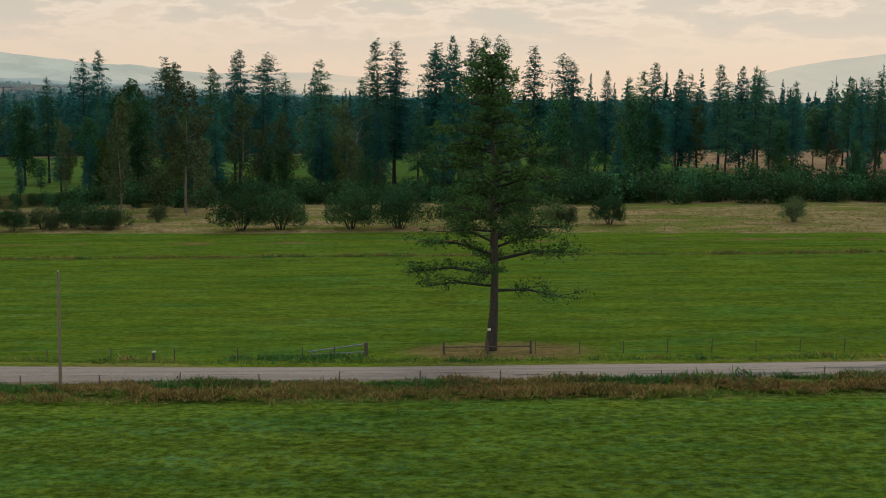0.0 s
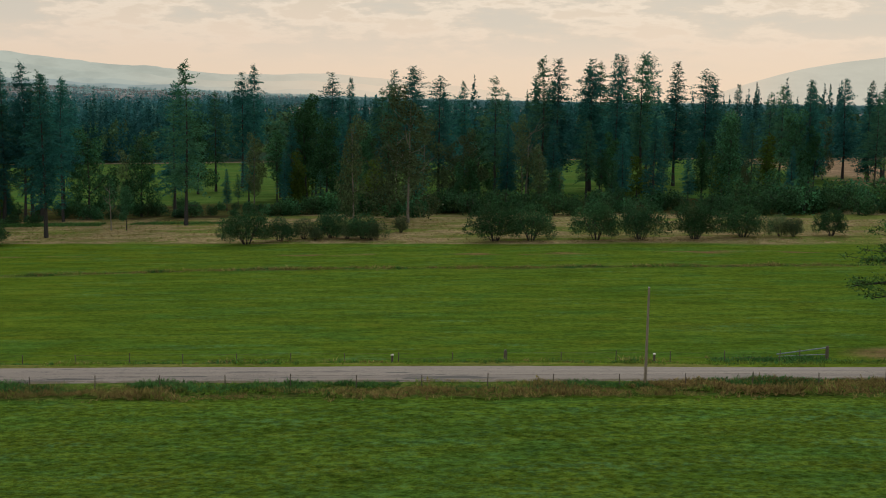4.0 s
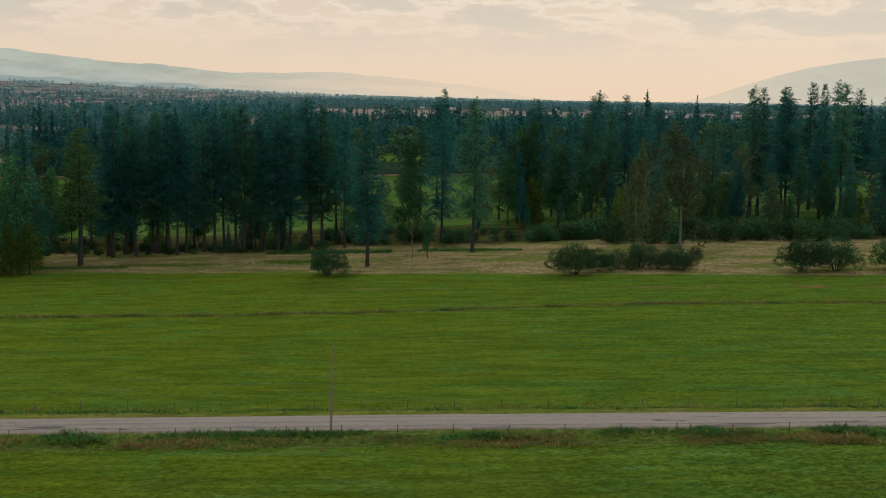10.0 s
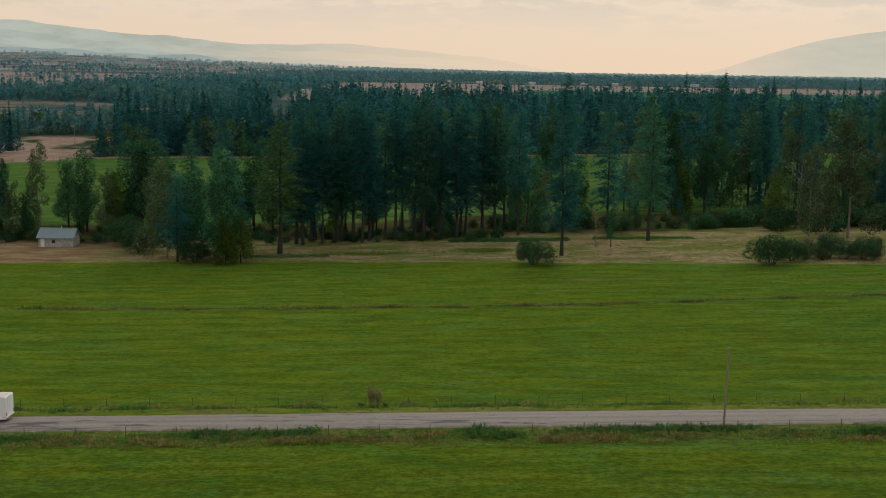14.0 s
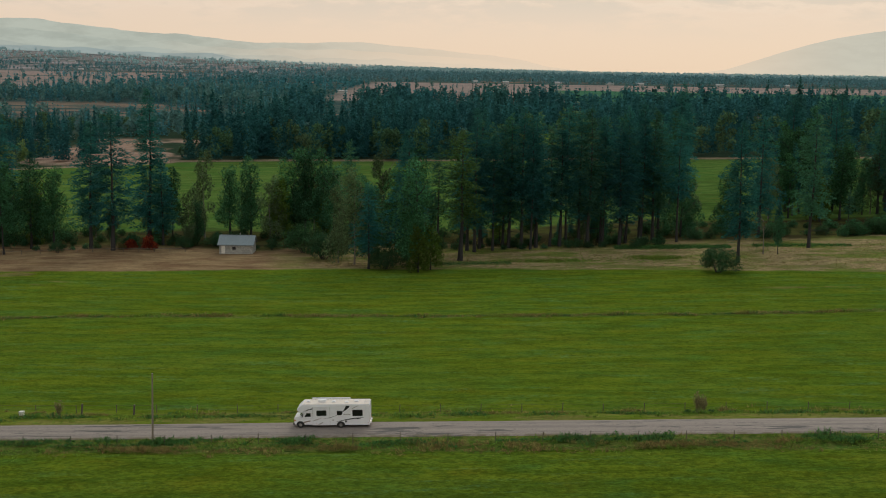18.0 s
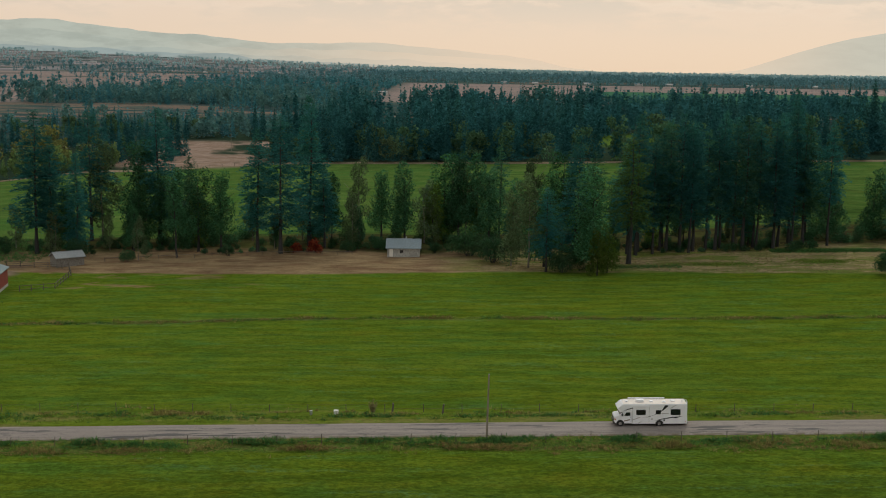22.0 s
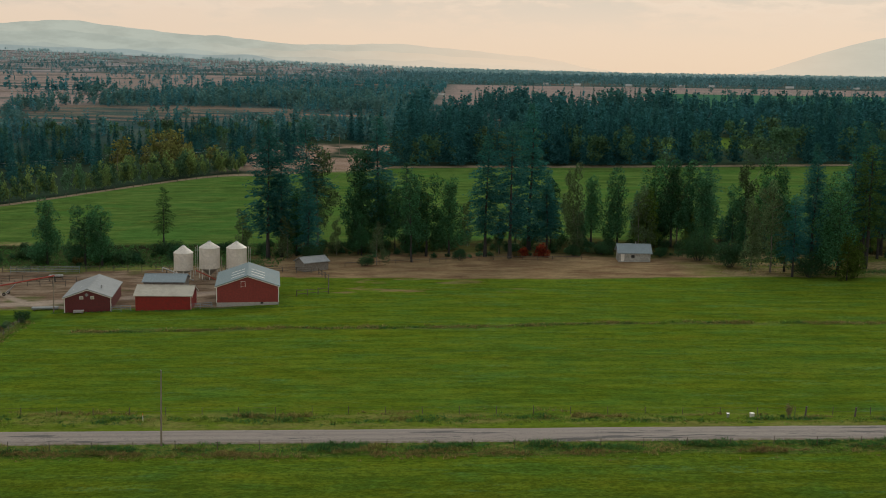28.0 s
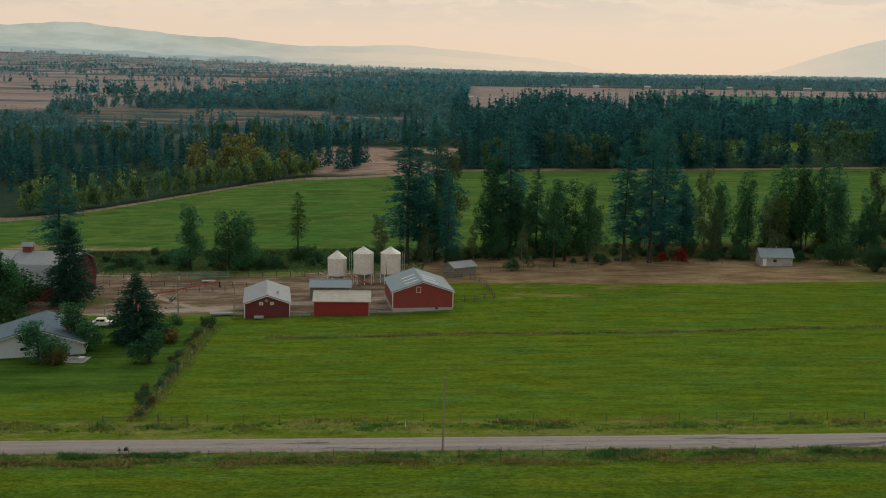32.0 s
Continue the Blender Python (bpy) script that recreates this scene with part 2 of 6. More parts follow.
# ---------------------------------------------------------------- trees and shrubs
def sprays(rng, centres, along, length, width, loose=0.5):
    """Leaf or needle sprays: a pointed blade at each centre, lying along its bough."""
    n = len(centres)
    along = along + rng.normal(0, loose, (n, 3))
    along /= np.linalg.norm(along, axis=1)[:, None] + 1e-9
    side = np.cross(along, rng.normal(0, 1, (n, 3)))
    side /= np.linalg.norm(side, axis=1)[:, None] + 1e-9
    ln = (length * rng.uniform(0.6, 1.4, n))[:, None] / 2
    wd = (width * rng.uniform(0.6, 1.4, n))[:, None] / 2
    v = np.stack([centres - along * ln * 0.7 - side * wd, centres - along * ln * 0.7 + side * wd, centres + along * ln], 1).reshape(-1, 3)
    return v, np.arange(n * 3).reshape(-1, 3)


def conifer_crown(rng, h, base, radius, whorls, per, size, ragged=0.35, blunt=0.85):
    """Whorls of drooping boughs, of uneven reach, each a flat fan of needle sprays; the crown bulges and thins round the stem."""
    cs, al, sz = [], [], []
    p1, p2, p3 = rng.uniform(0, 6.28, 3)
    for k in range(whorls):
        f = (k + rng.uniform(0, 1)) / whorls
        z = h * (base + (1 - base) * f)
        reach = radius * (1 - f) ** blunt * min(1.0, 0.55 + 2.0 * f) + 0.45
        for _ in range(per):
            if rng.uniform() < 0.16 * ragged / 0.35:
                continue
            a = rng.uniform(0, 2 * math.pi)
            bulge = 1 + 0.55 * ragged * (math.sin(2 * a + p1 + 9 * f) + math.sin(3 * a + p2 - 17 * f) + math.sin(a + p3 + 47 * f)) / 1.7
            r = max(0.3, reach * rng.uniform(1 - ragged, 1 + 0.5 * ragged) * bulge)
            rise = 0.2 - 0.42 * (1 - f) + rng.normal(0, 0.10)
            m = max(7, int(r * 8.5))
            s = np.sqrt(rng.uniform(0.05, 1, m)) * r
            d = np.array([math.cos(a), math.sin(a), rise])
            side = np.array([-math.sin(a), math.cos(a), 0.0])
            c = d * s[:, None] + [0, 0, z + rng.normal(0, 0.4)] + side * (rng.normal(0, 0.20, m) * (0.5 + 0.5 * s))[:, None] + rng.normal(0, 0.11 + 0.018 * r, (m, 3))
            c[:, 2] -= 0.03 * s**2
            cs.append(c), al.append(np.tile(d, (m, 1))), sz.append(size * (1.1 - 0.3 * f**3) * np.where(s < 0.45 * r, 1.7, 1.0))
    cs.append(np.c_[rng.normal(0, 0.05, (6, 2)), np.linspace(h * 0.97, h * 1.01, 6)])
    al.append(np.tile([0, 0, 1.0], (6, 1))), sz.append(np.full(6, size * 0.6))
    sz = np.concatenate(sz)
    return sprays(rng, np.concatenate(cs), np.concatenate(al), sz * 1.15, sz * 0.40, 0.38)


def leafy_crown(rng, lobes, count, size, solid=0.5):
    """Lobes (x, y, z, rx, ry, rz) filled with leaf sprays, densest towards their skin."""
    cs = []
    vol = np.array([l[3] * l[4] * l[5] for l in lobes]) ** (2 / 3)
    for (x, y, z, rx, ry, rz), share in zip(lobes, vol / vol.sum()):
        n = int(count * share)
        d = rng.normal(0, 1, (n, 3))
        d /= np.linalg.norm(d, axis=1)[:, None]
        r = rng.uniform(solid, 1.0, n) ** 0.7 * rng.choice([0.86, 1.0, 1.1], n)
        cs.append(d * r[:, None] * [rx, ry, rz] + [x, y, z])
    c = np.concatenate(cs)
    return sprays(rng, c, rng.normal(0, 1, c.shape) + [0, 0, -0.2], size, size * 0.75)


def trunk_mesh(rng, h, r, lean=0.0):
    """A tapered, slightly crooked stem in one skin, with the points along its heart."""
    n, sides = 7, 8
    xy = np.cumsum(rng.normal(0, 0.012 * h / n * 2, (n + 1, 2)), 0)
    xy[0] = 0
    pts = [Vector((xy[k][0] + lean * h * k / n, xy[k][1], h * k / n - (0.4 if k == 0 else 0))) for k in range(n + 1)]
    bm = bmesh.new()
    rings = []
    for k, p in enumerate(pts):
        q = r * (1.35 if k == 0 else 1 - 0.93 * k / n)
        rings.append([bm.verts.new(p + Vector((q * math.cos(j * 6.2832 / sides), q * math.sin(j * 6.2832 / sides), 0))) for j in range(sides)])
    for k in range(n):
        for j in range(sides):
            bm.faces.new((rings[k][j], rings[k][(j + 1) % sides], rings[k + 1][(j + 1) % sides], rings[k + 1][j]))
    bm.faces.new(rings[-1])
    return bm, pts


def limb_mesh(reach, a, rise, th):
    """One bent limb from its root at 0."""
    mid = Vector((math.cos(a) * reach * 0.5, math.sin(a) * reach * 0.5, rise * reach * 0.35))
    tip = Vector((math.cos(a) * reach, math.sin(a) * reach, rise * reach))
    bm = bmesh.new()
    rings = []
    for p, q in ((Vector((0, 0, 0)), th), (mid, th * 0.7), (tip, th * 0.2)):
        d = tip.to_track_quat("Z", "Y").to_matrix()
        rings.append([bm.verts.new(p + d @ Vector((q * math.cos(j * 6.2832 / 5), q * math.sin(j * 6.2832 / 5), 0))) for j in range(5)])
    for k in range(2):
        for j in range(5):
            bm.faces.new((rings[k][j], rings[k][(j + 1) % 5], rings[k + 1][(j + 1) % 5], rings[k + 1][j]))
    return bm


def stem_and_limbs(t, rng, h, r, lean, limbs, bark):
    bm, pts = trunk_mesh(rng, h, r, lean)
    n = len(pts) - 1
    part("trunk", bm, bark, t)
    for z, reach, a, rise, th in limbs:
        k = min(n - 1, int(z / h * n))
        root = pts[k].lerp(pts[k + 1], z / h * n - k)
        part("limb", limb_mesh(reach, a, rise, th), bark, t, at=Matrix.Translation(root))


def limb_set(rng, n, z0, z1, reach, rise, th):
    return [(rng.uniform(z0, z1), reach * rng.uniform(0.6, 1.2), rng.uniform(0, 6.28), rise * rng.uniform(0.5, 1.4), th * rng.uniform(0.6, 1.2)) for _ in range(n)]


def make_conifer(name, label, seed, h, base, radius, whorls, per, size, mat, ragged=0.35, blunt=0.85, r=0.34, dead=3):
    rng = np.random.default_rng(seed)
    t = thing(name, label, "tree", pose(0, 0, 0))
    stem_and_limbs(t, rng, h * 0.98, r, 0, limb_set(rng, dead, h * base * 0.5, h * (base + 0.25), radius * 0.7, -0.1, 0.07), BARK)
    part("crown", mesh_of("crown", *conifer_crown(rng, h, base, radius, whorls, per, size, ragged, blunt)), mat, t)
    return t


def make_leafy(name, label, seed, h, lobes, count, size, mat, r=0.25, limbs=8, lean=0.0, bark=None):
    rng = np.random.default_rng(seed)
    t = thing(name, label, "tree", pose(0, 0, 0))
    stem_and_limbs(t, rng, h * 0.85, r, lean, limb_set(rng, min(limbs, 6), h * 0.25, h * 0.7, h * 0.2, 0.9, r * 0.35), bark or BARK)
    part("crown", mesh_of("crown", *leafy_crown(rng, lobes, count, size)), mat, t)
    return t


def random_lobes(seed, n, h, z0, spread, size):
    rng = np.random.default_rng(seed)
    out = []
    for k in range(n):
        f = (k + 0.5) / n
        a, q = rng.uniform(0, 6.28), spread * math.sqrt(rng.uniform(0, 1)) * (1 - 0.6 * f)
        s = size * rng.uniform(0.7, 1.2) * (1.05 - 0.45 * f)
        out.append((q * math.cos(a), q * math.sin(a), h * (z0 + (0.95 - z0) * f) - s * 0.3, s, s, s * rng.uniform(0.9, 1.4)))
    return out


def make_shrub(name, label, seed, h, wide, count, size, mat, stems=3):
    rng = np.random.default_rng(seed)
    t = thing(name, label, "shrub", pose(0, 0, 0))
    for _ in range(stems):
        a = rng.uniform(0, 6.28)
        part("stem", rod((0.3 * math.cos(a), 0.3 * math.sin(a), -0.3), (wide * 0.5 * math.cos(a), wide * 0.5 * math.sin(a), h * 0.7), 0.09, 0.03, 5), BARK, t)
    lobes = []
    for k in range(9):
        a, q = rng.uniform(0, 6.28), wide * 0.62 * math.sqrt(rng.uniform(0, 1))
        s = wide * rng.uniform(0.32, 0.5)
        top = h * rng.uniform(0.6, 1.0) * (1 - 0.35 * q / wide)
        lobes.append((q * math.cos(a), q * math.sin(a), max(s * 0.55, top - s), s, s, min(s * 1.1, top * 0.62)))
    part("crown", mesh_of("crown", *leafy_crown(rng, lobes, count, size, 0.35)), mat, t)
    return t


PROTOS = {}


def plant(kind, x, y, h, turn=None, sink=0.0):
    """Plants one more of a kind, scaled to height h; the first of its kind is the tree itself."""
    first, made = PROTOS[kind]
    turn = random.uniform(0, 360) if turn is None else turn
    m = pose(x, y, land(x, y) - sink, 0, 0, turn)
    if made["used"]:
        t = copy_thing(first, m)
    else:
        t, made["used"] = first, True
        t.matrix_basis = m
    k = h / made["h"]
    wide = k * random.uniform(0.88, 1.15) if made["vary"] else k
    t.scale = (wide, wide, k)
    if made["group"]:
        tagged(t, group=made["group"])
    return t


def proto(kind, ob, h, group, vary=True):
    PROTOS[kind] = (ob, {"h": h, "used": False, "group": group, "vary": vary})


WOOD = "trees of the wood"
for key, label, seed, base, radius, whorls, mat, ragged, blunt, r in (
    ("C0", "tall dark green conifer with a narrow ragged crown", 11, 0.20, 4.6, 50, NEEDLE, 0.42, 0.72, 0.34),
    ("C1", "tall dark conifer with a bare lower trunk and open crown", 12, 0.31, 4.8, 40, NEEDLE, 0.5, 0.58, 0.34),
    ("C2", "dense spire-shaped dark green fir clothed low down", 13, 0.10, 4.9, 50, NEEDLE, 0.32, 0.85, 0.34),
    ("C3", "tall pine with a thin broken crown of clumped boughs", 14, 0.30, 4.8, 36, NEEDLE_OLIVE, 0.6, 0.55, 0.34),
    ("C4", "broad old ponderosa pine with a brownish trunk", 15, 0.30, 5.2, 36, NEEDLE_SUN, 0.45, 0.55, 0.45),
    ("C5", "tall olive-green pine with a pointed ragged crown", 16, 0.24, 4.8, 44, NEEDLE_OLIVE, 0.48, 0.66, 0.36),
    ("C6", "slim dark conifer with a long bare trunk", 17, 0.36, 4.2, 40, NEEDLE, 0.5, 0.62, 0.3),
    ("C7", "tall dark fir with a blunt lumpy crown", 18, 0.20, 5.0, 46, NEEDLE, 0.55, 0.5, 0.36),
):
    proto(key, make_conifer("conifer", label, seed, 30, base, radius, whorls, 9, 0.44, mat, ragged, blunt, r), 30, WOOD)
proto("D0", make_leafy("cottonwood", "green cottonwood with a tall rounded crown", 21, 22, random_lobes(21, 22, 22, 0.2, 4.4, 2.5), 7600, 0.42, LEAF, 0.3), 22, WOOD)
proto("D1", make_leafy("cottonwood", "slender green cottonwood with an open leaning crown", 22, 22, random_lobes(22, 17, 22, 0.3, 3.4, 1.8), 5200, 0.40, LEAF, 0.22, 10, 0.06), 22, WOOD)
proto("D2", make_leafy("cottonwood", "broad leafy cottonwood reaching down to the brush", 23, 22, random_lobes(23, 26, 22, 0.12, 5.2, 2.5), 8200, 0.42, LEAF, 0.3), 22, WOOD)
proto("O0", make_leafy("birch", "thin olive-brown birch turning towards autumn", 31, 22, random_lobes(31, 20, 22, 0.2, 3.9, 1.9), 5200, 0.38, LEAF_OLIVE, 0.2, 12, 0.02, BARK_PALE), 22, WOOD)
proto("O1", make_leafy("birch", "broad olive birch with a thinning crown", 32, 22, random_lobes(32, 24, 22, 0.15, 4.9, 2.2), 6400, 0.38, LEAF_OLIVE, 0.2, 12, -0.03, BARK_PALE), 22, WOOD)
proto("A0", make_leafy("golden_birch", "small golden yellow birch at the wood's edge", 33, 11, random_lobes(33, 14, 11, 0.1, 1.2, 1.0), 1500, 0.34, LEAF_GOLD, 0.12, 6, 0.0, BARK_PALE), 11, "")
proto("N", make_leafy("young_aspen", "small bright green aspen at the wood's edge", 41, 11, random_lobes(41, 16, 11, 0.12, 2.2, 1.35), 3600, 0.33, LEAF_BRIGHT, 0.13), 11, WOOD)
proto("B0", make_shrub("willow_shrub", "rounded dark green willow shrub in dry grass", 51, 6, 4.6, 1250, 0.52, LEAF_SHRUB), 6, "shrubs")
proto("B1", make_shrub("hazel_shrub", "low spreading hazel shrub in dry grass", 52, 6, 5.2, 1250, 0.52, LEAF_SHRUB), 6, "shrubs")
proto("B2", make_shrub("dogwood_shrub", "rounded olive green shrub in dry grass", 53, 6, 4.4, 1200, 0.52, LEAF), 6, "shrubs")


def make_meadow_shrub(label, seed, h, wide, count, size, mat):
    """A tree-like shrub on several bare leaning stems, its crown in loose lumps."""
    rng = np.random.default_rng(seed)
    t = thing("meadow_shrub", label, "shrub", pose(0, 0, 0))
    lobes = []
    for k in range(9):
        a = k * 0.7 + rng.uniform(-0.3, 0.3)
        q = wide * rng.uniform(0.30, 0.80)
        x, y = q * math.cos(a), q * math.sin(a)
        part("stem", rod((0.12 * x, 0.12 * y, -0.3), (0.8 * x, 0.8 * y, h * 0.55), 0.08, 0.035, 6), BARK, t)
        s = wide * rng.uniform(0.24, 0.40)
        top = h * rng.uniform(0.74, 1.0) * (1 - 0.25 * q / wide)
        lobes.append((x, y, top - s * 0.8, s, s, s * 0.85))
        lobes.append((x * 1.2, y * 1.2, max(0.22 * h, top * 0.40), s * 0.9, s * 0.9, s * 0.85))
    lobes.append((0, 0, h * 0.70, wide * 0.6, wide * 0.6, h * 0.28))
    lobes.append((0, 0, h * 0.36, wide * 0.75, wide * 0.75, h * 0.24))
    part("crown", mesh_of("crown", *leafy_crown(rng, lobes, count, size, 0.45)), mat, t)
    return t


proto("M0", make_meadow_shrub("dark green many-stemmed willow in the dry meadow", 57, 6, 4.0, 8500, 0.22, LEAF_SHRUB), 6, "shrubs")
proto("M1", make_meadow_shrub("broad many-stemmed willow in the dry meadow", 58, 6, 4.4, 9000, 0.22, LEAF_SHRUB), 6, "shrubs")
proto("M2", make_meadow_shrub("yellowing round shrub in the dry meadow", 59, 6, 3.9, 6500, 0.22, LEAF_OLIVE), 6, "shrubs")
proto("R", make_shrub("red_shrub", "low shrub with red autumn leaves", 54, 3, 2.2, 1100, 0.34, LEAF_RED), 3, "")


def make_twig_bush(seed, h):
    """A thin bush of upright switches with small dry leaves."""
    rng = np.random.default_rng(seed)
    t = thing("twig_bush", "thin pale brown twig bush standing in green weeds", "shrub", pose(0, 0, 0))
    cs = []
    for _ in range(16):
        a, q, up = rng.uniform(0, 6.28), rng.uniform(0.2, 0.9), h * rng.uniform(0.6, 1.0)
        tip = np.array([q * math.cos(a), q * math.sin(a), up])
        part("stem", rod((tip[0] * 0.2, tip[1] * 0.2, -0.2), tip.tolist(), 0.018, 0.008, 5), BARK_PALE, t)
        f = rng.uniform(0.35, 1.05, (46, 1))
        cs.append(tip * f + rng.normal(0, 0.16, (46, 3)))
    c = np.concatenate(cs)
    part("foliage", mesh_of("foliage", *sprays(rng, c, rng.normal(0, 1, c.shape), 0.2, 0.12)), TWIG, t)
    return t


proto("T", make_twig_bush(56, 3), 3, "")
proto("G", make_shrub("gold_shrub", "low shrub with golden russet autumn leaves", 55, 3, 2.2, 1100, 0.34, RUSSET), 3, "")


proto("Y", make_leafy("garden_tree", "broad rounded green garden tree beside the farmhouse", 81, 8, random_lobes(81, 14, 8, 0.3, 3.0, 1.7), 4200, 0.30, LEAF, 0.16), 8, "trees of the farmyard")


def make_snag(seed, h):
    rng = np.random.default_rng(seed)
    t = thing("dead_tree", "bare grey dead tree with forked branches", "tree", pose(0, 0, 0))
    limbs = []
    for z, reach, a, rise, th in limb_set(rng, 9, h * 0.3, h * 0.92, h * 0.24, 0.9, 0.10):
        limbs += [(z, reach, a, rise, th), (z + 0.1, reach * 0.7, a + 0.5, rise * 1.5, th * 0.6)]
    stem_and_limbs(t, rng, h, 0.3, 0.03, limbs, BARK_PALE)
    return t


proto("S", make_snag(61, 19), 19, "")



# ---------------------------------------------------------------- the ground, one sheet to the horizon
def ground_material():
    m = bpy.data.materials.new("fields_and_meadow")
    m.use_nodes = True
    n = Nodes(m.node_tree)
    bsdf = m.node_tree.nodes["Principled BSDF"]
    where = n.add("ShaderNodeNewGeometry").outputs["Position"]
    xyz = n.add("ShaderNodeSeparateXYZ", {0: where})
    x0, y0 = xyz.outputs[0], xyz.outputs[1]
    wob = n.math("SUBTRACT", n.noise(where, 0.06, 4), 0.5)
    wob2 = n.math("SUBTRACT", n.noise(n.scaled(where, 1, 1, 1), 0.35, 3), 0.5)
    wide = n.math("SUBTRACT", n.noise(where, 0.012, 2), 0.5)
    y = n.math("ADD", y0, n.math("ADD", n.math("MULTIPLY", wob, 5.0), n.math("MULTIPLY", wob2, 1.6)))
    yb = n.math("ADD", y0, n.math("ADD", n.math("MULTIPLY", wob, 26.0), n.math("MULTIPLY", wide, 60.0)))
    xb = n.math("ADD", x0, n.math("MULTIPLY", wob, 30.0))
    streak = n.noise(n.scaled(where, 0.035, 0.42, 1), 1.0, 4, 0.6)       # the hay's windrows
    blot = n.noise(n.scaled(where, 0.10, 0.22, 1), 1.0, 4, 0.6)
    tuft = n.noise(n.scaled(where, 1.1, 1.5, 1), 1.0, 4, 0.65)
    fine = n.noise(n.scaled(where, 3.0, 4.0, 1), 1.0, 3, 0.7)

    def band(v, a, b, soft):
        return n.math("MULTIPLY", n.ramp(v, a - soft, a + soft), n.ramp(v, b + soft, b - soft))

    def both(*masks):
        out = masks[0]
        for k in masks[1:]:
            out = n.math("MULTIPLY", out, k)
        return out

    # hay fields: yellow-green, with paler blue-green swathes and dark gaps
    clump = n.noise(n.scaled(where, 1.3, 1.5, 1), 1.0, 5, 0.68)
    col = n.mix(n.ramp(streak, 0.36, 0.64), (0.084, 0.146, 0.015), (0.118, 0.178, 0.018))
    col = n.mix(n.math("MULTIPLY", n.ramp(blot, 0.50, 0.68), 0.6), col, (0.070, 0.166, 0.028))
    col = n.mix(n.math("MULTIPLY", n.ramp(blot, 0.46, 0.30), 0.5), col, (0.140, 0.164, 0.018))
    swath = n.noise(n.scaled(where, 0.07, 0.45, 1), 1.0, 6, 0.62)
    col = n.mix(n.math("MULTIPLY", n.math("MULTIPLY", n.ramp(swath, 0.54, 0.66), n.ramp(clump, 0.42, 0.6)), 0.7), col, (0.096, 0.205, 0.066))
    laid = n.math("MULTIPLY", n.ramp(y0, 78, 74), n.ramp(x0, -110, -50))
    col = n.mix(n.math("MULTIPLY", n.math("MULTIPLY", laid, n.ramp(clump, 0.46, 0.64)), 0.5), col, (0.080, 0.185, 0.055))
    col = n.mix(n.math("MULTIPLY", n.ramp(clump, 0.47, 0.34), n.math("ADD", 0.5, n.math("MULTIPLY", laid, 0.35))), col, (0.044, 0.092, 0.014))
    col = n.mix(n.math("MULTIPLY", n.ramp(tuft, 0.50, 0.38), 0.45), col, (0.048, 0.102, 0.014))
    col = n.mix(n.math("MULTIPLY", n.ramp(fine, 0.54, 0.70), 0.3), col, (0.125, 0.205, 0.045))
    olive = n.math("MULTIPLY", n.ramp(x0, -60, -130), n.ramp(n.noise(n.scaled(where, 0.05, 0.14, 1), 1.0, 4), 0.40, 0.58, 0.25, 0.8))
    col = n.mix(n.math("MULTIPLY", olive, 0.75), col, n.mix(1.0, col, (1.16, 0.97, 0.62), "MULTIPLY"))
    # the boundary strip of the two fields
    ridge_y = n.math("SUBTRACT", y, n.math("ADD", n.math("ADD", n.ramp(x0, -130, -60, 0.0, 8.0), n.ramp(x0, -280, -235, 0.0, 4.5)), n.ramp(x0, -350, -300, 0.0, 2.5)))
    strip = both(band(ridge_y, 148.4, 150.8, 0.8), n.ramp(blot, 0.38, 0.55), n.ramp(x0, -352, -345))
    col = n.mix(n.math("MULTIPLY", strip, 0.75), col, n.mix(n.ramp(tuft, 0.4, 0.6), (0.075, 0.110, 0.026), (0.170, 0.165, 0.060)))
    # bare brown strips near the wood
    col = n.mix(both(band(y, 180, 183, 1.0), n.ramp(blot, 0.5, 0.62), n.ramp(x0, -130, -100)), col, (0.20, 0.14, 0.055))
    # dry meadow in front of the wood
    edge = n.math("ADD", y, n.math("MULTIPLY", x0, 0.07))
    dry = n.mix(n.ramp(tuft, 0.35, 0.65), (0.225, 0.178, 0.085), (0.365, 0.285, 0.140))
    dry = n.mix(n.math("MULTIPLY", n.ramp(n.noise(n.scaled(where, 0.04, 0.11, 1), 1.0, 4), 0.52, 0.58), 0.85), dry, (0.135, 0.185, 0.032))
    dry = n.mix(n.math("MULTIPLY", n.ramp(blot, 0.48, 0.58), 0.7), dry, (0.150, 0.172, 0.045))
    dry = n.mix(n.math("MULTIPLY", n.ramp(wob, 0.10, 0.18), 0.6), dry, (0.110, 0.150, 0.034))
    dry = n.mix(both(band(xb, -330, -218, 12), n.ramp(edge, 229, 222)), dry, n.mix(n.ramp(blot, 0.35, 0.65), (0.200, 0.128, 0.068), (0.300, 0.215, 0.110)))
    col = n.mix(n.ramp(n.math("SUBTRACT", edge, n.ramp(x0, -270, -190, 0.0, 8.5)), 184.2, 186.4), col, dry)
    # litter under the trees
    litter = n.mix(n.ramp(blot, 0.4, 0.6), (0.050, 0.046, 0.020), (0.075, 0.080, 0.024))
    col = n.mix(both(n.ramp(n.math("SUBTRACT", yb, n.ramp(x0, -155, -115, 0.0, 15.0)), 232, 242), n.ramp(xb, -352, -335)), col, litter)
    # the field beyond the wood
    second = n.mix(n.ramp(n.noise(n.scaled(where, 0.06, 0.16, 1), 1.0, 5, 0.65), 0.35, 0.65), (0.066, 0.132, 0.026), (0.108, 0.178, 0.040))
    second = n.mix(n.math("MULTIPLY", n.ramp(blot, 0.46, 0.30), 0.5), second, (0.130, 0.142, 0.030))
    swale = n.noise(n.scaled(where, 0.018, 0.05, 1), 1.0, 4, 0.6)
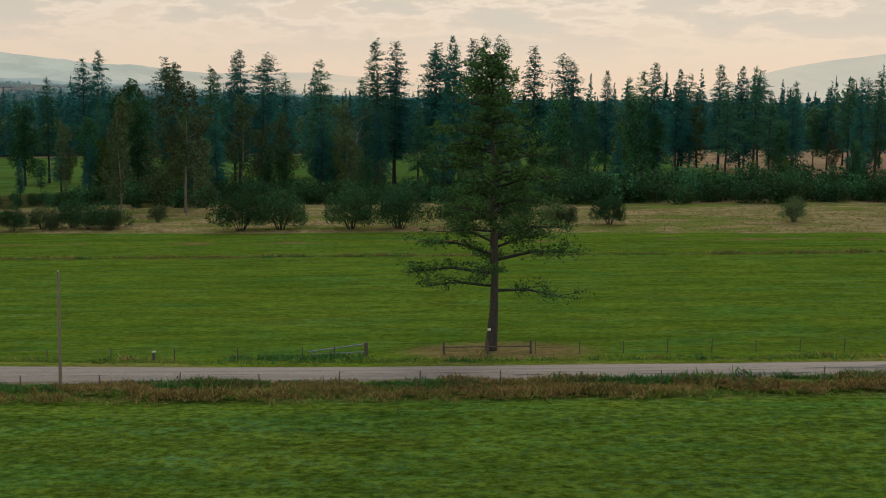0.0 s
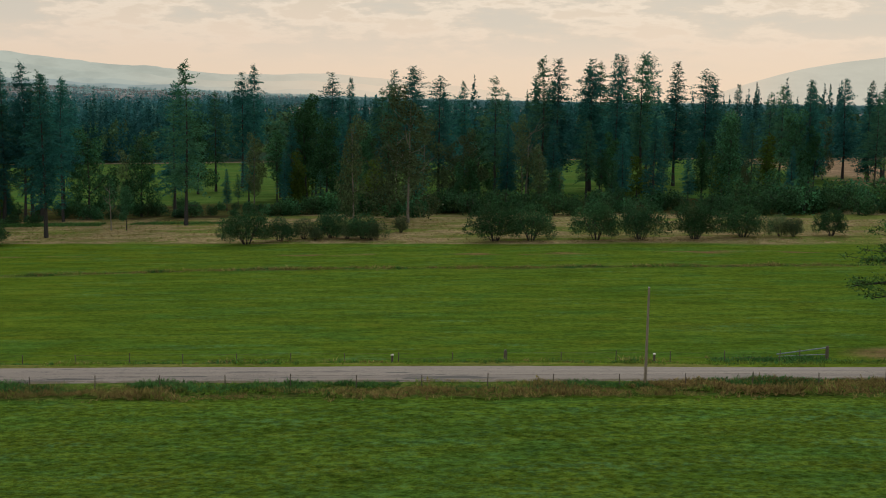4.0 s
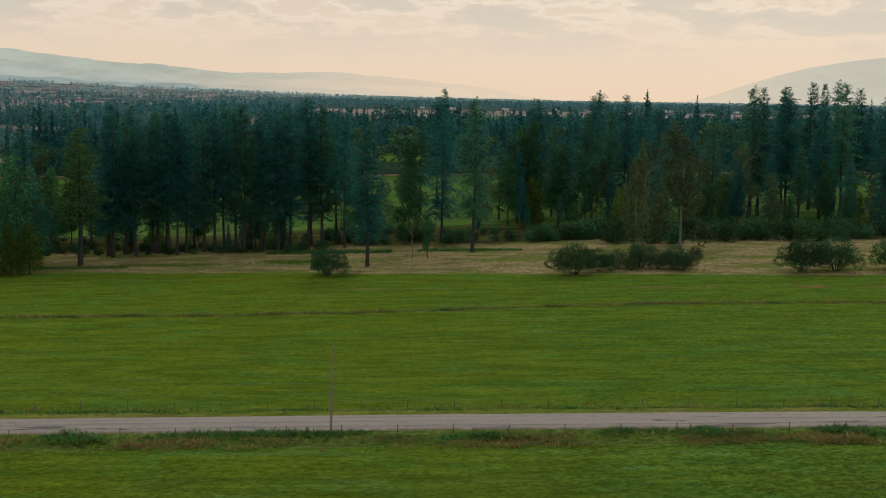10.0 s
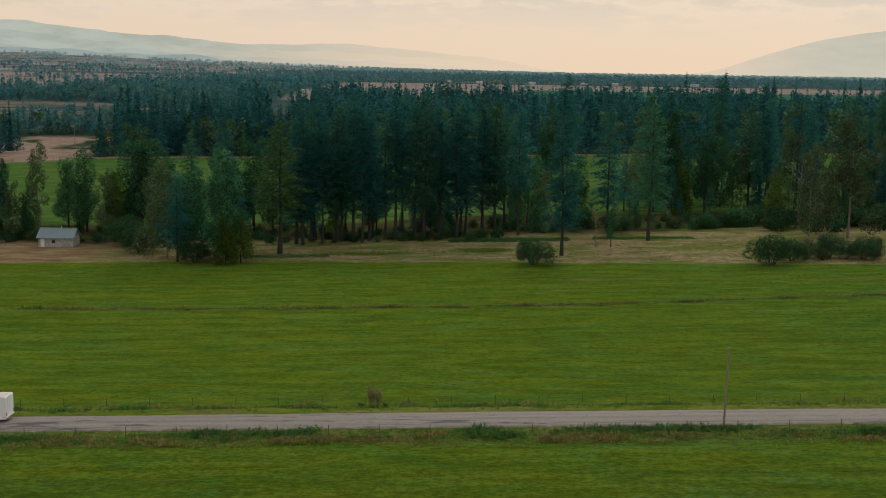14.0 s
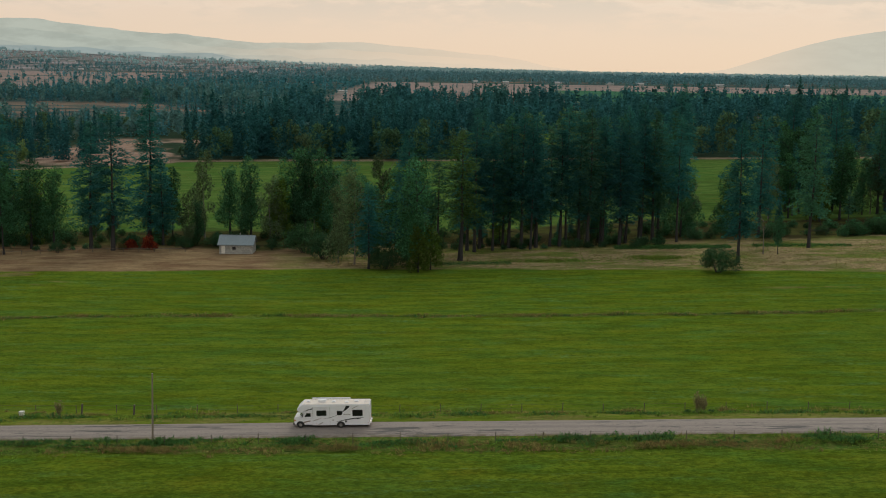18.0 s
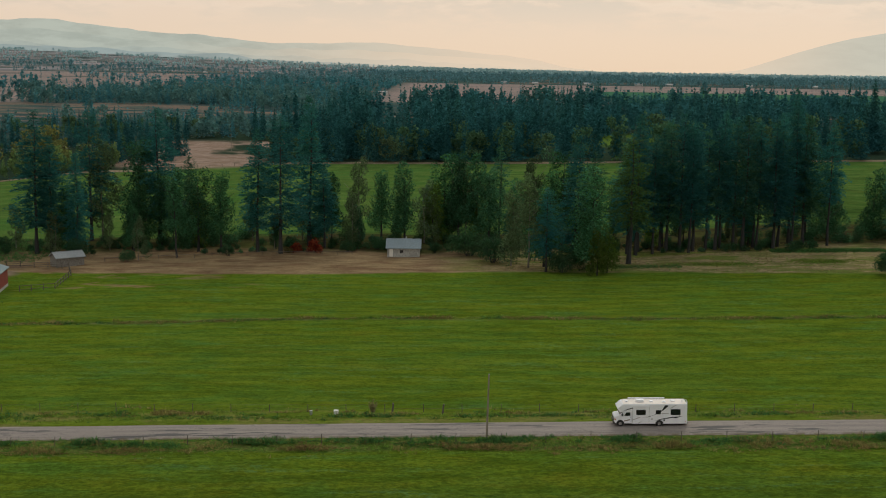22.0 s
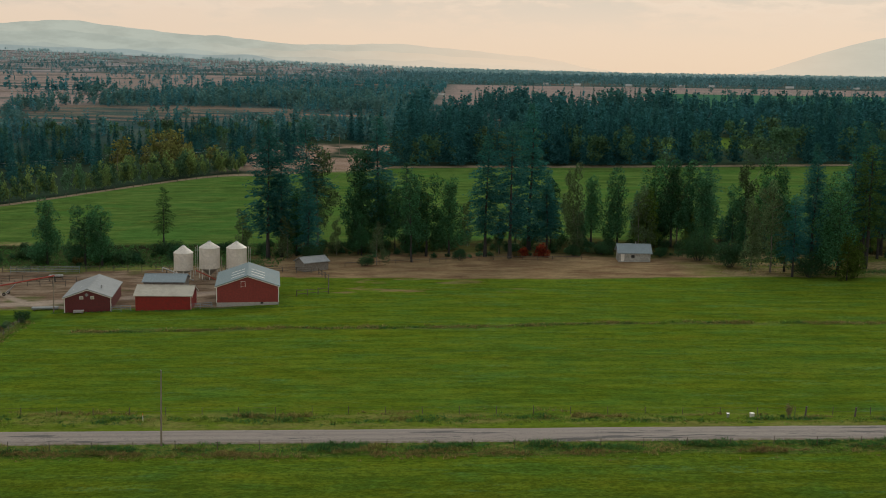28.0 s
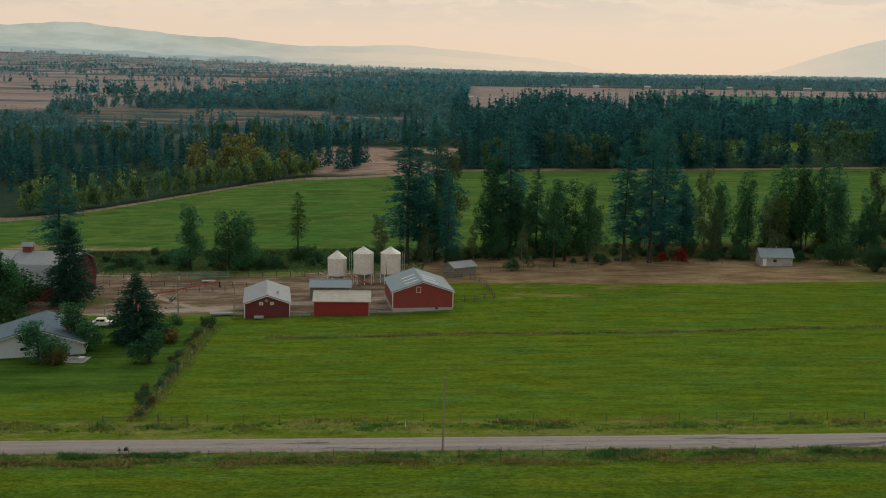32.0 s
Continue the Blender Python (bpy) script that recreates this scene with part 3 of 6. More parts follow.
    second = n.mix(n.math("MULTIPLY", n.ramp(swale, 0.50, 0.62), 0.6), second, (0.058, 0.150, 0.030))
    second = n.mix(n.math("MULTIPLY", n.ramp(swale, 0.44, 0.36), 0.5), second, (0.040, 0.090, 0.020))
    second = n.mix(n.ramp(n.math("ADD", x0, n.math("MULTIPLY", wob, 40.0)), 78, 90), second, n.mix(n.ramp(blot, 0.4, 0.6), (0.270, 0.185, 0.110), (0.360, 0.255, 0.150)))
    lim = n.math("ADD", n.math("ADD", n.math("MULTIPLY", n.ramp(x0, -475, -385), 150.0), n.math("MULTIPLY", n.ramp(x0, -380, -310), 35.0)), 335.0)
    inside = n.ramp(n.math("SUBTRACT", y, lim), 2.0, -2.0)
    col = n.mix(both(n.ramp(n.math("SUBTRACT", yb, n.ramp(x0, -215, -120, 0.0, 26.0)), 262, 270), inside), col, second)
    # rough wooded country beyond, distance haze mixed into its colours
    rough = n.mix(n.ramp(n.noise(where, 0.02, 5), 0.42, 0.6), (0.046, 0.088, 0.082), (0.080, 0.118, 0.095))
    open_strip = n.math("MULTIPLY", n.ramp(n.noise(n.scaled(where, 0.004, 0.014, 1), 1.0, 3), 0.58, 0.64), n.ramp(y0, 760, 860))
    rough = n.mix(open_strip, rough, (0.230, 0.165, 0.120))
    past = n.ramp(n.math("SUBTRACT", y, lim), -2.0, 2.0)
    rough = n.mix(n.ramp(n.math("SUBTRACT", y, lim), 480, 240), rough, (0.034, 0.058, 0.034))
    col = n.mix(past, col, rough)
    col = n.mix(both(past, n.ramp(n.math("SUBTRACT", y, lim), 14, 10)), col, n.mix(n.ramp(tuft, 0.4, 0.6), (0.190, 0.155, 0.090), (0.330, 0.255, 0.165)))
    # gravel yard beyond the far field
    col = n.mix(both(band(xb, -402, -318, 5), band(yb, 510, 690, 14), n.ramp(n.noise(n.scaled(where, 0.02, 0.012, 1), 1.0, 2), 0.40, 0.50)), col, n.mix(n.ramp(blot, 0.4, 0.6), (0.27, 0.185, 0.125), (0.36, 0.265, 0.195)))
    # clearing and far tan fields; the fields have haze mixed into their colours
    col = n.mix(both(band(xb, -165, -95, 6), band(yb, 655, 760, 14)), col, (0.100, 0.170, 0.030))
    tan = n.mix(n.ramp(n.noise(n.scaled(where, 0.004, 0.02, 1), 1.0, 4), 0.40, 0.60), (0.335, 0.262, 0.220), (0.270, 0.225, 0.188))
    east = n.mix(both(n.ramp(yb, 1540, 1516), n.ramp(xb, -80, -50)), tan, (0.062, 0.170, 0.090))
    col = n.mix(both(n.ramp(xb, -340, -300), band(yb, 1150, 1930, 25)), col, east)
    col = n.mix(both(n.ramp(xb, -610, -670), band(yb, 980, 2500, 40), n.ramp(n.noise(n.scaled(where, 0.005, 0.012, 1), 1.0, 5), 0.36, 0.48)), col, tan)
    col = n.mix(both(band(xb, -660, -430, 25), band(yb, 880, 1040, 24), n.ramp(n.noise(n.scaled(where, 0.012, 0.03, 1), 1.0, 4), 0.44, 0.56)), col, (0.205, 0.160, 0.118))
    # climbing western plain: tan patches greyed further to stand for haze
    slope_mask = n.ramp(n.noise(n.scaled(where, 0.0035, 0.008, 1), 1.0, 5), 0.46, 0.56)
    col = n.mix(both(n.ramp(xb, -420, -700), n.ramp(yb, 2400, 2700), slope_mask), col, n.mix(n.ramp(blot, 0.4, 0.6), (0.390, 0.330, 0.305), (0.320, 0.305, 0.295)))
    # farmyard dirt and the lawn round the house
    dirt = n.mix(n.ramp(blot, 0.40, 0.62), (0.175, 0.120, 0.075), (0.280, 0.210, 0.140))
    dirt = n.mix(n.math("MULTIPLY", n.ramp(wob, 0.06, 0.14), 0.8), dirt, (0.105, 0.125, 0.035))
    yard = both(band(n.math("ADD", x0, n.math("MULTIPLY", wob, 8.0)), -470, -322, 2), band(y, 172, 219, 1.5))
    track = band(n.math("SUBTRACT", y, n.math("MULTIPLY", n.math("ADD", x0, 365.0), 0.28)), 176, 181, 1.6)
    dirt = n.mix(n.math("MULTIPLY", n.ramp(n.noise(n.scaled(where, 0.09, 0.3, 1), 1.0, 5, 0.65), 0.52, 0.62), 0.7), dirt, (0.120, 0.085, 0.050))
    dirt = n.mix(n.math("MULTIPLY", track, 0.85), dirt, (0.400, 0.320, 0.240))
    bend = n.math("SUBTRACT", y, n.math("MULTIPLY", n.math("POWER", n.math("MULTIPLY", n.math("ADD", x0, 352.0), 0.16), 2.0), 1.0))
    dirt = n.mix(n.math("MULTIPLY", both(band(bend, 171.5, 174.5, 0.9), n.ramp(x0, -352, -356)), 0.8), dirt, (0.400, 0.320, 0.240))
    col = n.mix(yard, col, dirt)
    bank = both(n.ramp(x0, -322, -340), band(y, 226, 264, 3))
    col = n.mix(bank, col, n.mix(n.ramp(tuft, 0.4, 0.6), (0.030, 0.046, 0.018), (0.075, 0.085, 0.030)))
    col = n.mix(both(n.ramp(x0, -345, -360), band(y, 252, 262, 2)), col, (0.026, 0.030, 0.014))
    lawn = n.mix(n.ramp(streak, 0.35, 0.65), (0.046, 0.098, 0.014), (0.072, 0.132, 0.020))
    col = n.mix(both(n.ramp(x0, -357.5, -359.5), band(y, 112, 166, 1.5)), col, lawn)
    patch = both(n.ramp(n.noise(n.scaled(where, 0.05, 0.14, 1), 1.0, 3), 0.56, 0.62), band(xb, -330, -270, 8), band(y, 186, 216, 5))
    col = n.mix(n.math("MULTIPLY", patch, 0.8), col, (0.260, 0.180, 0.085))
    # dry bare ground round the lone pine
    away = n.math("SQRT", n.math("ADD", n.math("POWER", n.math("MULTIPLY", n.math("SUBTRACT", x0, 10.0), 0.5), 2.0), n.math("POWER", n.math("SUBTRACT", y, 100.0), 2.0)))
    col = n.mix(n.math("MULTIPLY", n.ramp(away, 5.0, 2.5), n.ramp(tuft, 0.3, 0.6, 0.4, 1.0)), col, (0.230, 0.165, 0.075))
    # verges of the road
    weeds = n.mix(n.ramp(tuft, 0.38, 0.62), (0.066, 0.130, 0.022), (0.165, 0.180, 0.046))
    col = n.mix(band(y, 77.6, 82.4, 0.9), col, weeds)
    soft = n.mix(n.ramp(blot, 0.42, 0.58), (0.130, 0.185, 0.020), (0.205, 0.200, 0.052))
    col = n.mix(n.math("MULTIPLY", band(y, 87.6, 95.8, 1.2), 0.85), col, soft)
    grain = n.noise(n.scaled(where, 1.3, 1.7, 1), 1.0, 7, 0.8)
    mott = n.noise(n.scaled(where, 0.16, 0.5, 1), 1.0, 5, 0.7)
    combed = n.noise(n.scaled(where, 1.2, 1.9, 1), 1.0, 7, 0.80)
    near_value = n.ramp(grain, 0.38, 0.62, 0.58, 1.34)
    far_value = n.ramp(combed, 0.38, 0.62, 0.74, 1.24)
    blend = n.ramp(x0, -130, -60)
    value = n.math("ADD", n.math("MULTIPLY", near_value, blend), n.math("MULTIPLY", far_value, n.math("SUBTRACT", 1.0, blend)))
    calm = n.ramp(y0, 84, 100)
    value = n.math("ADD", n.math("MULTIPLY", value, n.math("SUBTRACT", 1.0, n.math("MULTIPLY", calm, 0.45))), n.math("MULTIPLY", calm, 0.50))
    value = n.math("MULTIPLY", value, n.ramp(y0, 60, 78, 0.88, 1.0))
    value = n.math("MULTIPLY", value, n.ramp(mott, 0.34, 0.66, 0.82, 1.14))
    col = n.add("ShaderNodeHueSaturation", {"Value": value, "Saturation": 1.0, "Color": col}).outputs[0]
    col = n.mix(1.0, col, (0.93, 0.93, 1.02), "MULTIPLY")
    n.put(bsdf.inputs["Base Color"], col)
    bsdf.inputs["Roughness"].default_value = 1.0
    bsdf.inputs["Specular IOR Level"].default_value = 0.0
    h = n.math("ADD", n.math("MULTIPLY", tuft, 0.7), n.math("MULTIPLY", fine, 0.4))
    n.put(bsdf.inputs["Normal"], n.bump(h, 0.9, 0.35))
    return m


def ground_sheet():
    ys = list(np.arange(-700, 40, 40.0)) + list(np.arange(40, 270, 3.0))
    step = 3.0
    while ys[-1] < 4920:
        step *= 1.045
        ys.append(ys[-1] + step)
    cols, verts = 150, []
    for y in ys:
        half = 620 + 1.05 * max(0.0, y - 60)
        for k in range(cols + 1):
            u = 2 * k / cols - 1
            x = -170 + half * (0.55 * u + 0.45 * u**3)
            verts.append((x, y, land(x, y) - (0.35 * smooth(75, 77.5, y) * smooth(81, 79, y))))
    faces = [(r * (cols + 1) + k, r * (cols + 1) + k + 1, (r + 1) * (cols + 1) + k + 1, (r + 1) * (cols + 1) + k) for r in range(len(ys) - 1) for k in range(cols)]
    me = mesh_of("ground", verts, faces)
    for p in me.polygons:
        p.use_smooth = True
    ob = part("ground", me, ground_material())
    tagged(ob, "green hay fields, dry meadow and woodland floor in a wide valley", "ground", kind="structure")


ground_sheet()


# ---------------------------------------------------------------- the road
def road_material():
    m = bpy.data.materials.new("worn_asphalt")
    m.use_nodes = True
    n = Nodes(m.node_tree)
    bsdf = m.node_tree.nodes["Principled BSDF"]
    where = n.add("ShaderNodeNewGeometry").outputs["Position"]
    y = n.add("ShaderNodeSeparateXYZ", {0: where}).outputs[1]
    chip, patch = n.noise(where, 9, 4), n.noise(n.scaled(where, 0.09, 0.8, 1), 1.0, 4, 0.65)
    col = n.mix(n.ramp(chip, 0.3, 0.7), (0.215, 0.178, 0.158), (0.315, 0.265, 0.238))
    col = n.mix(n.math("MULTIPLY", n.ramp(n.noise(n.scaled(where, 0.02, 0.6, 1), 1.0, 3), 0.4, 0.65), 0.5), col, (0.225, 0.185, 0.165))
    lanes = n.ramp(n.math("PINGPONG", n.math("SUBTRACT", y, 83.35), 0.85), 0.55, 0.25)
    col = n.mix(n.math("MULTIPLY", lanes, n.ramp(n.noise(n.scaled(where, 0.05, 0.9, 1), 1.0, 4), 0.40, 0.60, 0.1, 0.5)), col, (0.150, 0.130, 0.120))
    tar = n.math("MULTIPLY", n.ramp(patch, 0.575, 0.60), n.ramp(n.noise(n.scaled(where, 0.03, 0.1, 1), 1.0, 2), 0.46, 0.53))
    col = n.mix(n.math("MULTIPLY", tar, 0.85), col, (0.058, 0.056, 0.058))
    crack = n.ramp(n.math("ABSOLUTE", n.math("SUBTRACT", n.noise(n.scaled(where, 0.25, 0.8, 1), 1.0, 5), 0.5)), 0.012, 0.0)
    col = n.mix(n.math("MULTIPLY", crack, 0.6), col, (0.07, 0.066, 0.064))
    rim = n.math("ADD", n.ramp(y, 82.9, 82.1), n.ramp(y, 87.3, 88.1))
    col = n.mix(n.math("MULTIPLY", rim, n.ramp(n.noise(where, 0.8, 4), 0.38, 0.55)), col, (0.150, 0.120, 0.075))
    n.put(bsdf.inputs["Base Color"], col)
    bsdf.inputs["Roughness"].default_value = 0.85
    n.put(bsdf.inputs["Normal"], n.bump(chip, 0.3, 0.03))
    return m


def road_strip():
    verts, faces, prof = [], [], ((81.9, -0.05), (82.2, 0.07), (83.6, 0.13), (85.1, 0.16), (86.6, 0.13), (87.75, 0.07), (88.05, -0.05))
    xs = np.arange(-900, 700, 5.0)
    for x in xs:
        for n, (y, z) in enumerate(prof):
            e = noise.noise((x * 0.35, y, 0)) * 0.22 if n in (0, 1, 5, 6) else 0
            verts.append((x, y + e, land(x, y) + z))
    w = len(prof)
    for r in range(len(xs) - 1):
        faces += [(r * w + k, (r + 1) * w + k, (r + 1) * w + k + 1, r * w + k + 1) for k in range(w - 1)]
    me = mesh_of("road", verts, faces)
    for p in me.polygons:
        p.use_smooth = True
    tagged(part("road", me, road_material()), "narrow grey patched asphalt country road", "road", kind="structure")


road_strip()


# the trees that stand out: x, y, height, from the east to the west
FIRS_EAST_a = [
    (134, 368, 25.2), (129.1, 366.5, 27), (124.4, 367.9, 27.6), (115.7, 360.4, 24.5), (109.7, 375.7, 26.6), (104.4, 370.4, 24),
    (96.4, 365.8, 29.7), (93.8, 373.1, 23.4), (85.1, 369.3, 32), (73.1, 365.4, 25.6), (57.3, 339.8, 29.5), (54.1, 299, 30.4),
    (52.7, 335.6, 27.5), (49.9, 365.6, 30.3), (37.7, 344.8, 32.2), (34.6, 340, 34.1), (26.2, 342.5, 36.8), (16.2, 331.6, 38.7),
    (11.7, 311.3, 37.9), (9.1, 333.4, 38.5), (4.3, 347.6, 36.9), (3.7, 304.3, 37.6), (-0.9, 326.7, 37), (-0.9, 322.7, 35.5),
    (-11.4, 313.7, 37), (-11.9, 320.6, 30.7), (-15.9, 306, 37), (-23.6, 354.8, 28.3), (-28.7, 296.3, 31.7), (-37.3, 352.4, 31.8),
]
FIRS_EAST_b = [
    (-43.1, 333, 29.8), (-43.4, 298.1, 31.9), (-51.1, 308.9, 35.2), (-52.6, 362.1, 36.4), (-56.5, 299.9, 30.5), (-57.7, 336.1, 35.1),
    (-60.4, 324.8, 29.5), (-67.6, 307.3, 32.1), (-75, 327.8, 34.1),
]
FIRS_WEST_a = [
    (-95.4, 234.3, 34.3), (-102.7, 254, 30.3), (-103.5, 360.4, 37.8), (-105.8, 352.4, 35.1), (-110.5, 335.7, 29.4), (-117.5, 212.1, 31.3),
    (-125.3, 245, 31.4), (-128.3, 255.2, 31.1), (-130.9, 247.7, 32.8), (-133.9, 250, 29.9), (-134.2, 246, 34.8), (-138.3, 244.2, 33.6),
    (-139.5, 244.3, 31.7), (-140.3, 240.2, 30.4), (-144.4, 241.3, 31.7), (-144.8, 243, 30.4), (-148.1, 239.6, 33.7), (-150.2, 241, 32.6),
    (-153.2, 242.3, 34.4), (-155.1, 239.4, 30.6), (-157.5, 239.7, 30), (-161, 237.7, 32), (-162.5, 234.8, 31), (-164.6, 236, 34),
    (-167.7, 237.6, 32.3), (-169.1, 238.7, 30.2), (-171.7, 233.4, 27.8), (-174.2, 240.8, 33.4), (-174.8, 236.9, 31), (-176.1, 231.4, 34.2),
]
FIRS_WEST_b = [
    (-177.9, 233.8, 28.5), (-191.9, 219.7, 29.8), (-199.6, 207.4, 18.9), (-228.6, 261.1, 14.6), (-254.3, 243.5, 21.8), (-258.7, 247.8, 38.7),
    (-264.2, 234.3, 34), (-270.4, 237.1, 31.1), (-299.4, 253.2, 35.8), (-316.2, 236.5, 25.2), (-319.9, 259.8, 35.1), (-323.4, 238.8, 29.5),
    (-326.5, 236.8, 36.1),
]
COTTONWOODS = [
    (-113.4, 325, 23.9), (-79.4, 317.3, 27.7), (-25.7, 341.5, 14.5), (-81.8, 307.2, 25.4), (-63.9, 303.3, 20.8), (-32.5, 318.2, 18.8),
    (43.3, 351.9, 22.3), (112.1, 361.1, 17.9), (-189.1, 208.5, 25.2), (-199.6, 214.8, 18.7), (-78.7, 302.3, 29.2), (-110.6, 255, 19.4),
    (-304.3, 251.8, 28.6), (-288.9, 229, 22.9), (-285.7, 238, 22.1), (-279.8, 237.5, 21), (-252.9, 248.5, 19.9), (-234.4, 256.5, 22.3),
    (-220, 255.5, 24.3), (-215.4, 253.1, 24.7), (-122.5, 254.7, 21.5), (-381.5, 229, 17.5),
]
BIRCHES = [
    (-49.2, 256.9, 15.2), (-47.1, 290.5, 24), (77.3, 364.7, 21), (124.6, 357.8, 17.7), (-59.3, 229.5, 24), (-48.3, 236.1, 29.6),
    (-316.8, 259.8, 29.8), (-297.3, 224.7, 11), (-246.4, 255.6, 23.8), (-203.3, 213.3, 22.4), (-207.2, 215.9, 18.5), (-321.3, 235.3, 11.4),
    (-334.7, 244.1, 12.6),
]
SHRUBS = [
    (-75.8, 198.5, 6.7), (-70.5, 203, 4.9), (-61.5, 207.5, 5.6), (-55, 205, 5.2), (-30.6, 200.5, 7.3), (-24, 201, 7.3), (-12, 200.7, 7.6), (-4, 201.2, 8), (6, 201, 7.5), (15.5, 204, 6.2), (32, 205, 5.4),
    (-195.8, 206.9, 5.9), (-211.2, 220.9, 6.8), (-216.9, 231.1, 7.7), (-314.4, 230.1, 4.9), (-299.7, 223.5, 3), (-276.8, 231, 3.1), (-240.3, 241.3, 3.6), (-225.6, 236.2, 2.9), (-247.7, 237.6, 3.3),
]
PALE_SHRUBS = [(-66.4, 206, 4.4), (-58.2, 205.5, 3.7), (-53.4, 203.5, 3.5), (-48.6, 216, 3.5), (-64, 203.5, 2.8), (22.5, 205, 4.4), (24.8, 204, 3.8), (64.2, 207.5, 4.7)]

for n, (x, y, h) in enumerate(FIRS_EAST_a + FIRS_EAST_b):
    plant(("C0", "C7", "C5", "C0", "C3", "C2", "C1", "C7")[n % 8], x, y, h)
for n, (x, y, h) in enumerate(FIRS_WEST_b):
    tree = plant(("C0", "C2", "C7", "C0")[n % 4], x, y, h)
    tree.scale.x, tree.scale.y = tree.scale.x * 1.12, tree.scale.y * 1.12
for n, (x, y, h) in enumerate(FIRS_WEST_a):
    plant(("C5", "C7", "C6", "C1", "C3", "C0", "C6", "C1")[n % 8], x, y, h)
for n, (x, y, h) in enumerate(COTTONWOODS):
    plant("D%d" % (n % 3), x, y, h)
for n, (x, y, h) in enumerate(BIRCHES):
    plant("O%d" % (n % 2), x, y, h)
for n, (x, y, h) in enumerate(SHRUBS):
    plant("M%d" % (n % 2), x, y, h)
for x, y, h in PALE_SHRUBS:
    plant("M2", x, y, h)
plant("A0", 10, 280, 11.5)
for x, y, h in [(-179.5, 218.7, 29.8), (-356.7, 248.5, 18.0)]:
    plant("C4", x, y, h)
for x, y, h in [(-185.9, 206.1, 11.3), (-80.6, 308.5, 14.4), (-25.6, 296.4, 14.5), (-188.5, 202.9, 11.0)]:
    plant("N", x, y, h)
for x, y, h in [(-20.3, 296.5, 18.5), (-52.6, 262, 17.5)]:
    plant("S", x, y, h)
for x, y, h in [(-256.0, 236.2, 4.0), (-260.8, 236.7, 2.8)]:
    plant("R", x, y, h)
for x, y, h in [(-262.3, 235.5, 2.0)]:
    plant("G", x, y, h)
for x, y in ((-371, 227), (-366.5, 226)):
    tree = plant("D2", x, y, 16.0)
    tree.scale.x, tree.scale.y = tree.scale.x * 1.3, tree.scale.y * 1.3
plant("M0", -124.5, 199.8, 6.0), plant("D1", -105.3, 224.5, 9.5), plant("S", -108.6, 225, 8.5)
for n, (x, y, h) in enumerate(((-224, 262, 24), (-218, 258, 21), (-212, 250, 20), (-209, 262, 25), (-205, 248, 18), (-200, 255, 24), (-196, 249, 20), (-192, 258, 25), (-229, 254, 17), (-298, 250, 20), (-292, 256, 23), (-303, 246, 16), (-262, 258, 16), (-241, 262, 19))):
    plant(("D2", "O1", "D0", "C5", "D2", "O0", "D0")[n % 7], x, y, h)
# younger trees between the tall ones
rng = random.Random(3)
for n in range(20):
    x = rng.uniform(-95, 60)
    plant(("C2", "D1", "C0", "O1", "C5", "D0")[n % 6], x, rng.uniform(264, 300), rng.uniform(13, 24))
for n in range(12):
    plant(("D0", "N", "O0")[n % 3], rng.uniform(-20, 140), rng.uniform(262, 290), rng.uniform(8, 13))


# ---------------------------------------------------------------- brush under the wood, and trees that fill it
rng = random.Random(8)
for x0, x1, y0, h0, h1, step in ((18, 142, 249, 5, 8, 3.6), (24, 142, 262, 6, 9.5, 4.5), (-76, 2, 254, 4, 6.5, 4.0), (-76, 18, 262, 4, 6.5, 4.5), (-215, -130, 239, 1.2, 3.2, 2.8), (-215, -135, 243, 1.2, 3.0, 4.0), (-215, -130, 256, 1.5, 4.0, 4.5), (-128, -76, 254, 2, 4.5, 3.6), (-130, -76, 268, 2, 4, 4.4), (-330, -215, 240, 0.8, 2.4, 3.0), (-330, -215, 247, 1.5, 3.5, 4.5), (-330, -215, 256, 2, 4.5, 6)):
    x = x0
    while x < x1:
        plant("B%d" % rng.randrange(3), x, y0 + rng.uniform(-5, 6), rng.uniform(h0, h1))
        x += step * rng.uniform(0.7, 1.4)
for x0, x1, y0, y1, count, h0, h1 in ((-215, -100, 240, 260, 12, 5, 13), (-100, 60, 262, 300, 8, 7, 15), (60, 190, 300, 390, 20, 22, 31), (-110, 40, 275, 330, 10, 17, 25), (-215, -100, 243, 262, 4, 20, 27), (140, 240, 250, 380, 14, 20, 30)):
    for _ in range(count):
        plant("C%d" % rng.choice((0, 0, 1, 2, 3)), rng.uniform(x0, x1), rng.uniform(y0, y1), rng.uniform(h0, h1))
for x0, x1, y0, y1, count, h0, h1 in ((-130, 40, 262, 300, 14, 11, 20), (40, 150, 290, 350, 8, 10, 18), (-210, -130, 245, 262, 10, 9, 17), (-335, -215, 238, 262, 14, 10, 19)):
    for n in range(count):
        plant(("D0", "O0", "D1", "N")[n % 4], rng.uniform(x0, x1), rng.uniform(y0, y1), rng.uniform(h0, h1))


# ---------------------------------------------------------------- far woods, uncountable
POPLAR = material("yellowing_poplar_leaves", (0.215, 0.285, 0.105), 0.8, vary=0.3, grain=0.5, coarse=0.05, island=0.35, second=(0.120, 0.215, 0.090), spec=0.05, leaf=0.4)
# fir and woods colours below have distance haze mixed in, paler further off
HAZED_NEAR = material("hazed_fir", (0.035, 0.130, 0.142), 0.9, vary=0.3, grain=0.1, coarse=0.01, island=0.4, second=(0.052, 0.138, 0.112), spec=0.0, leaf=0.3)
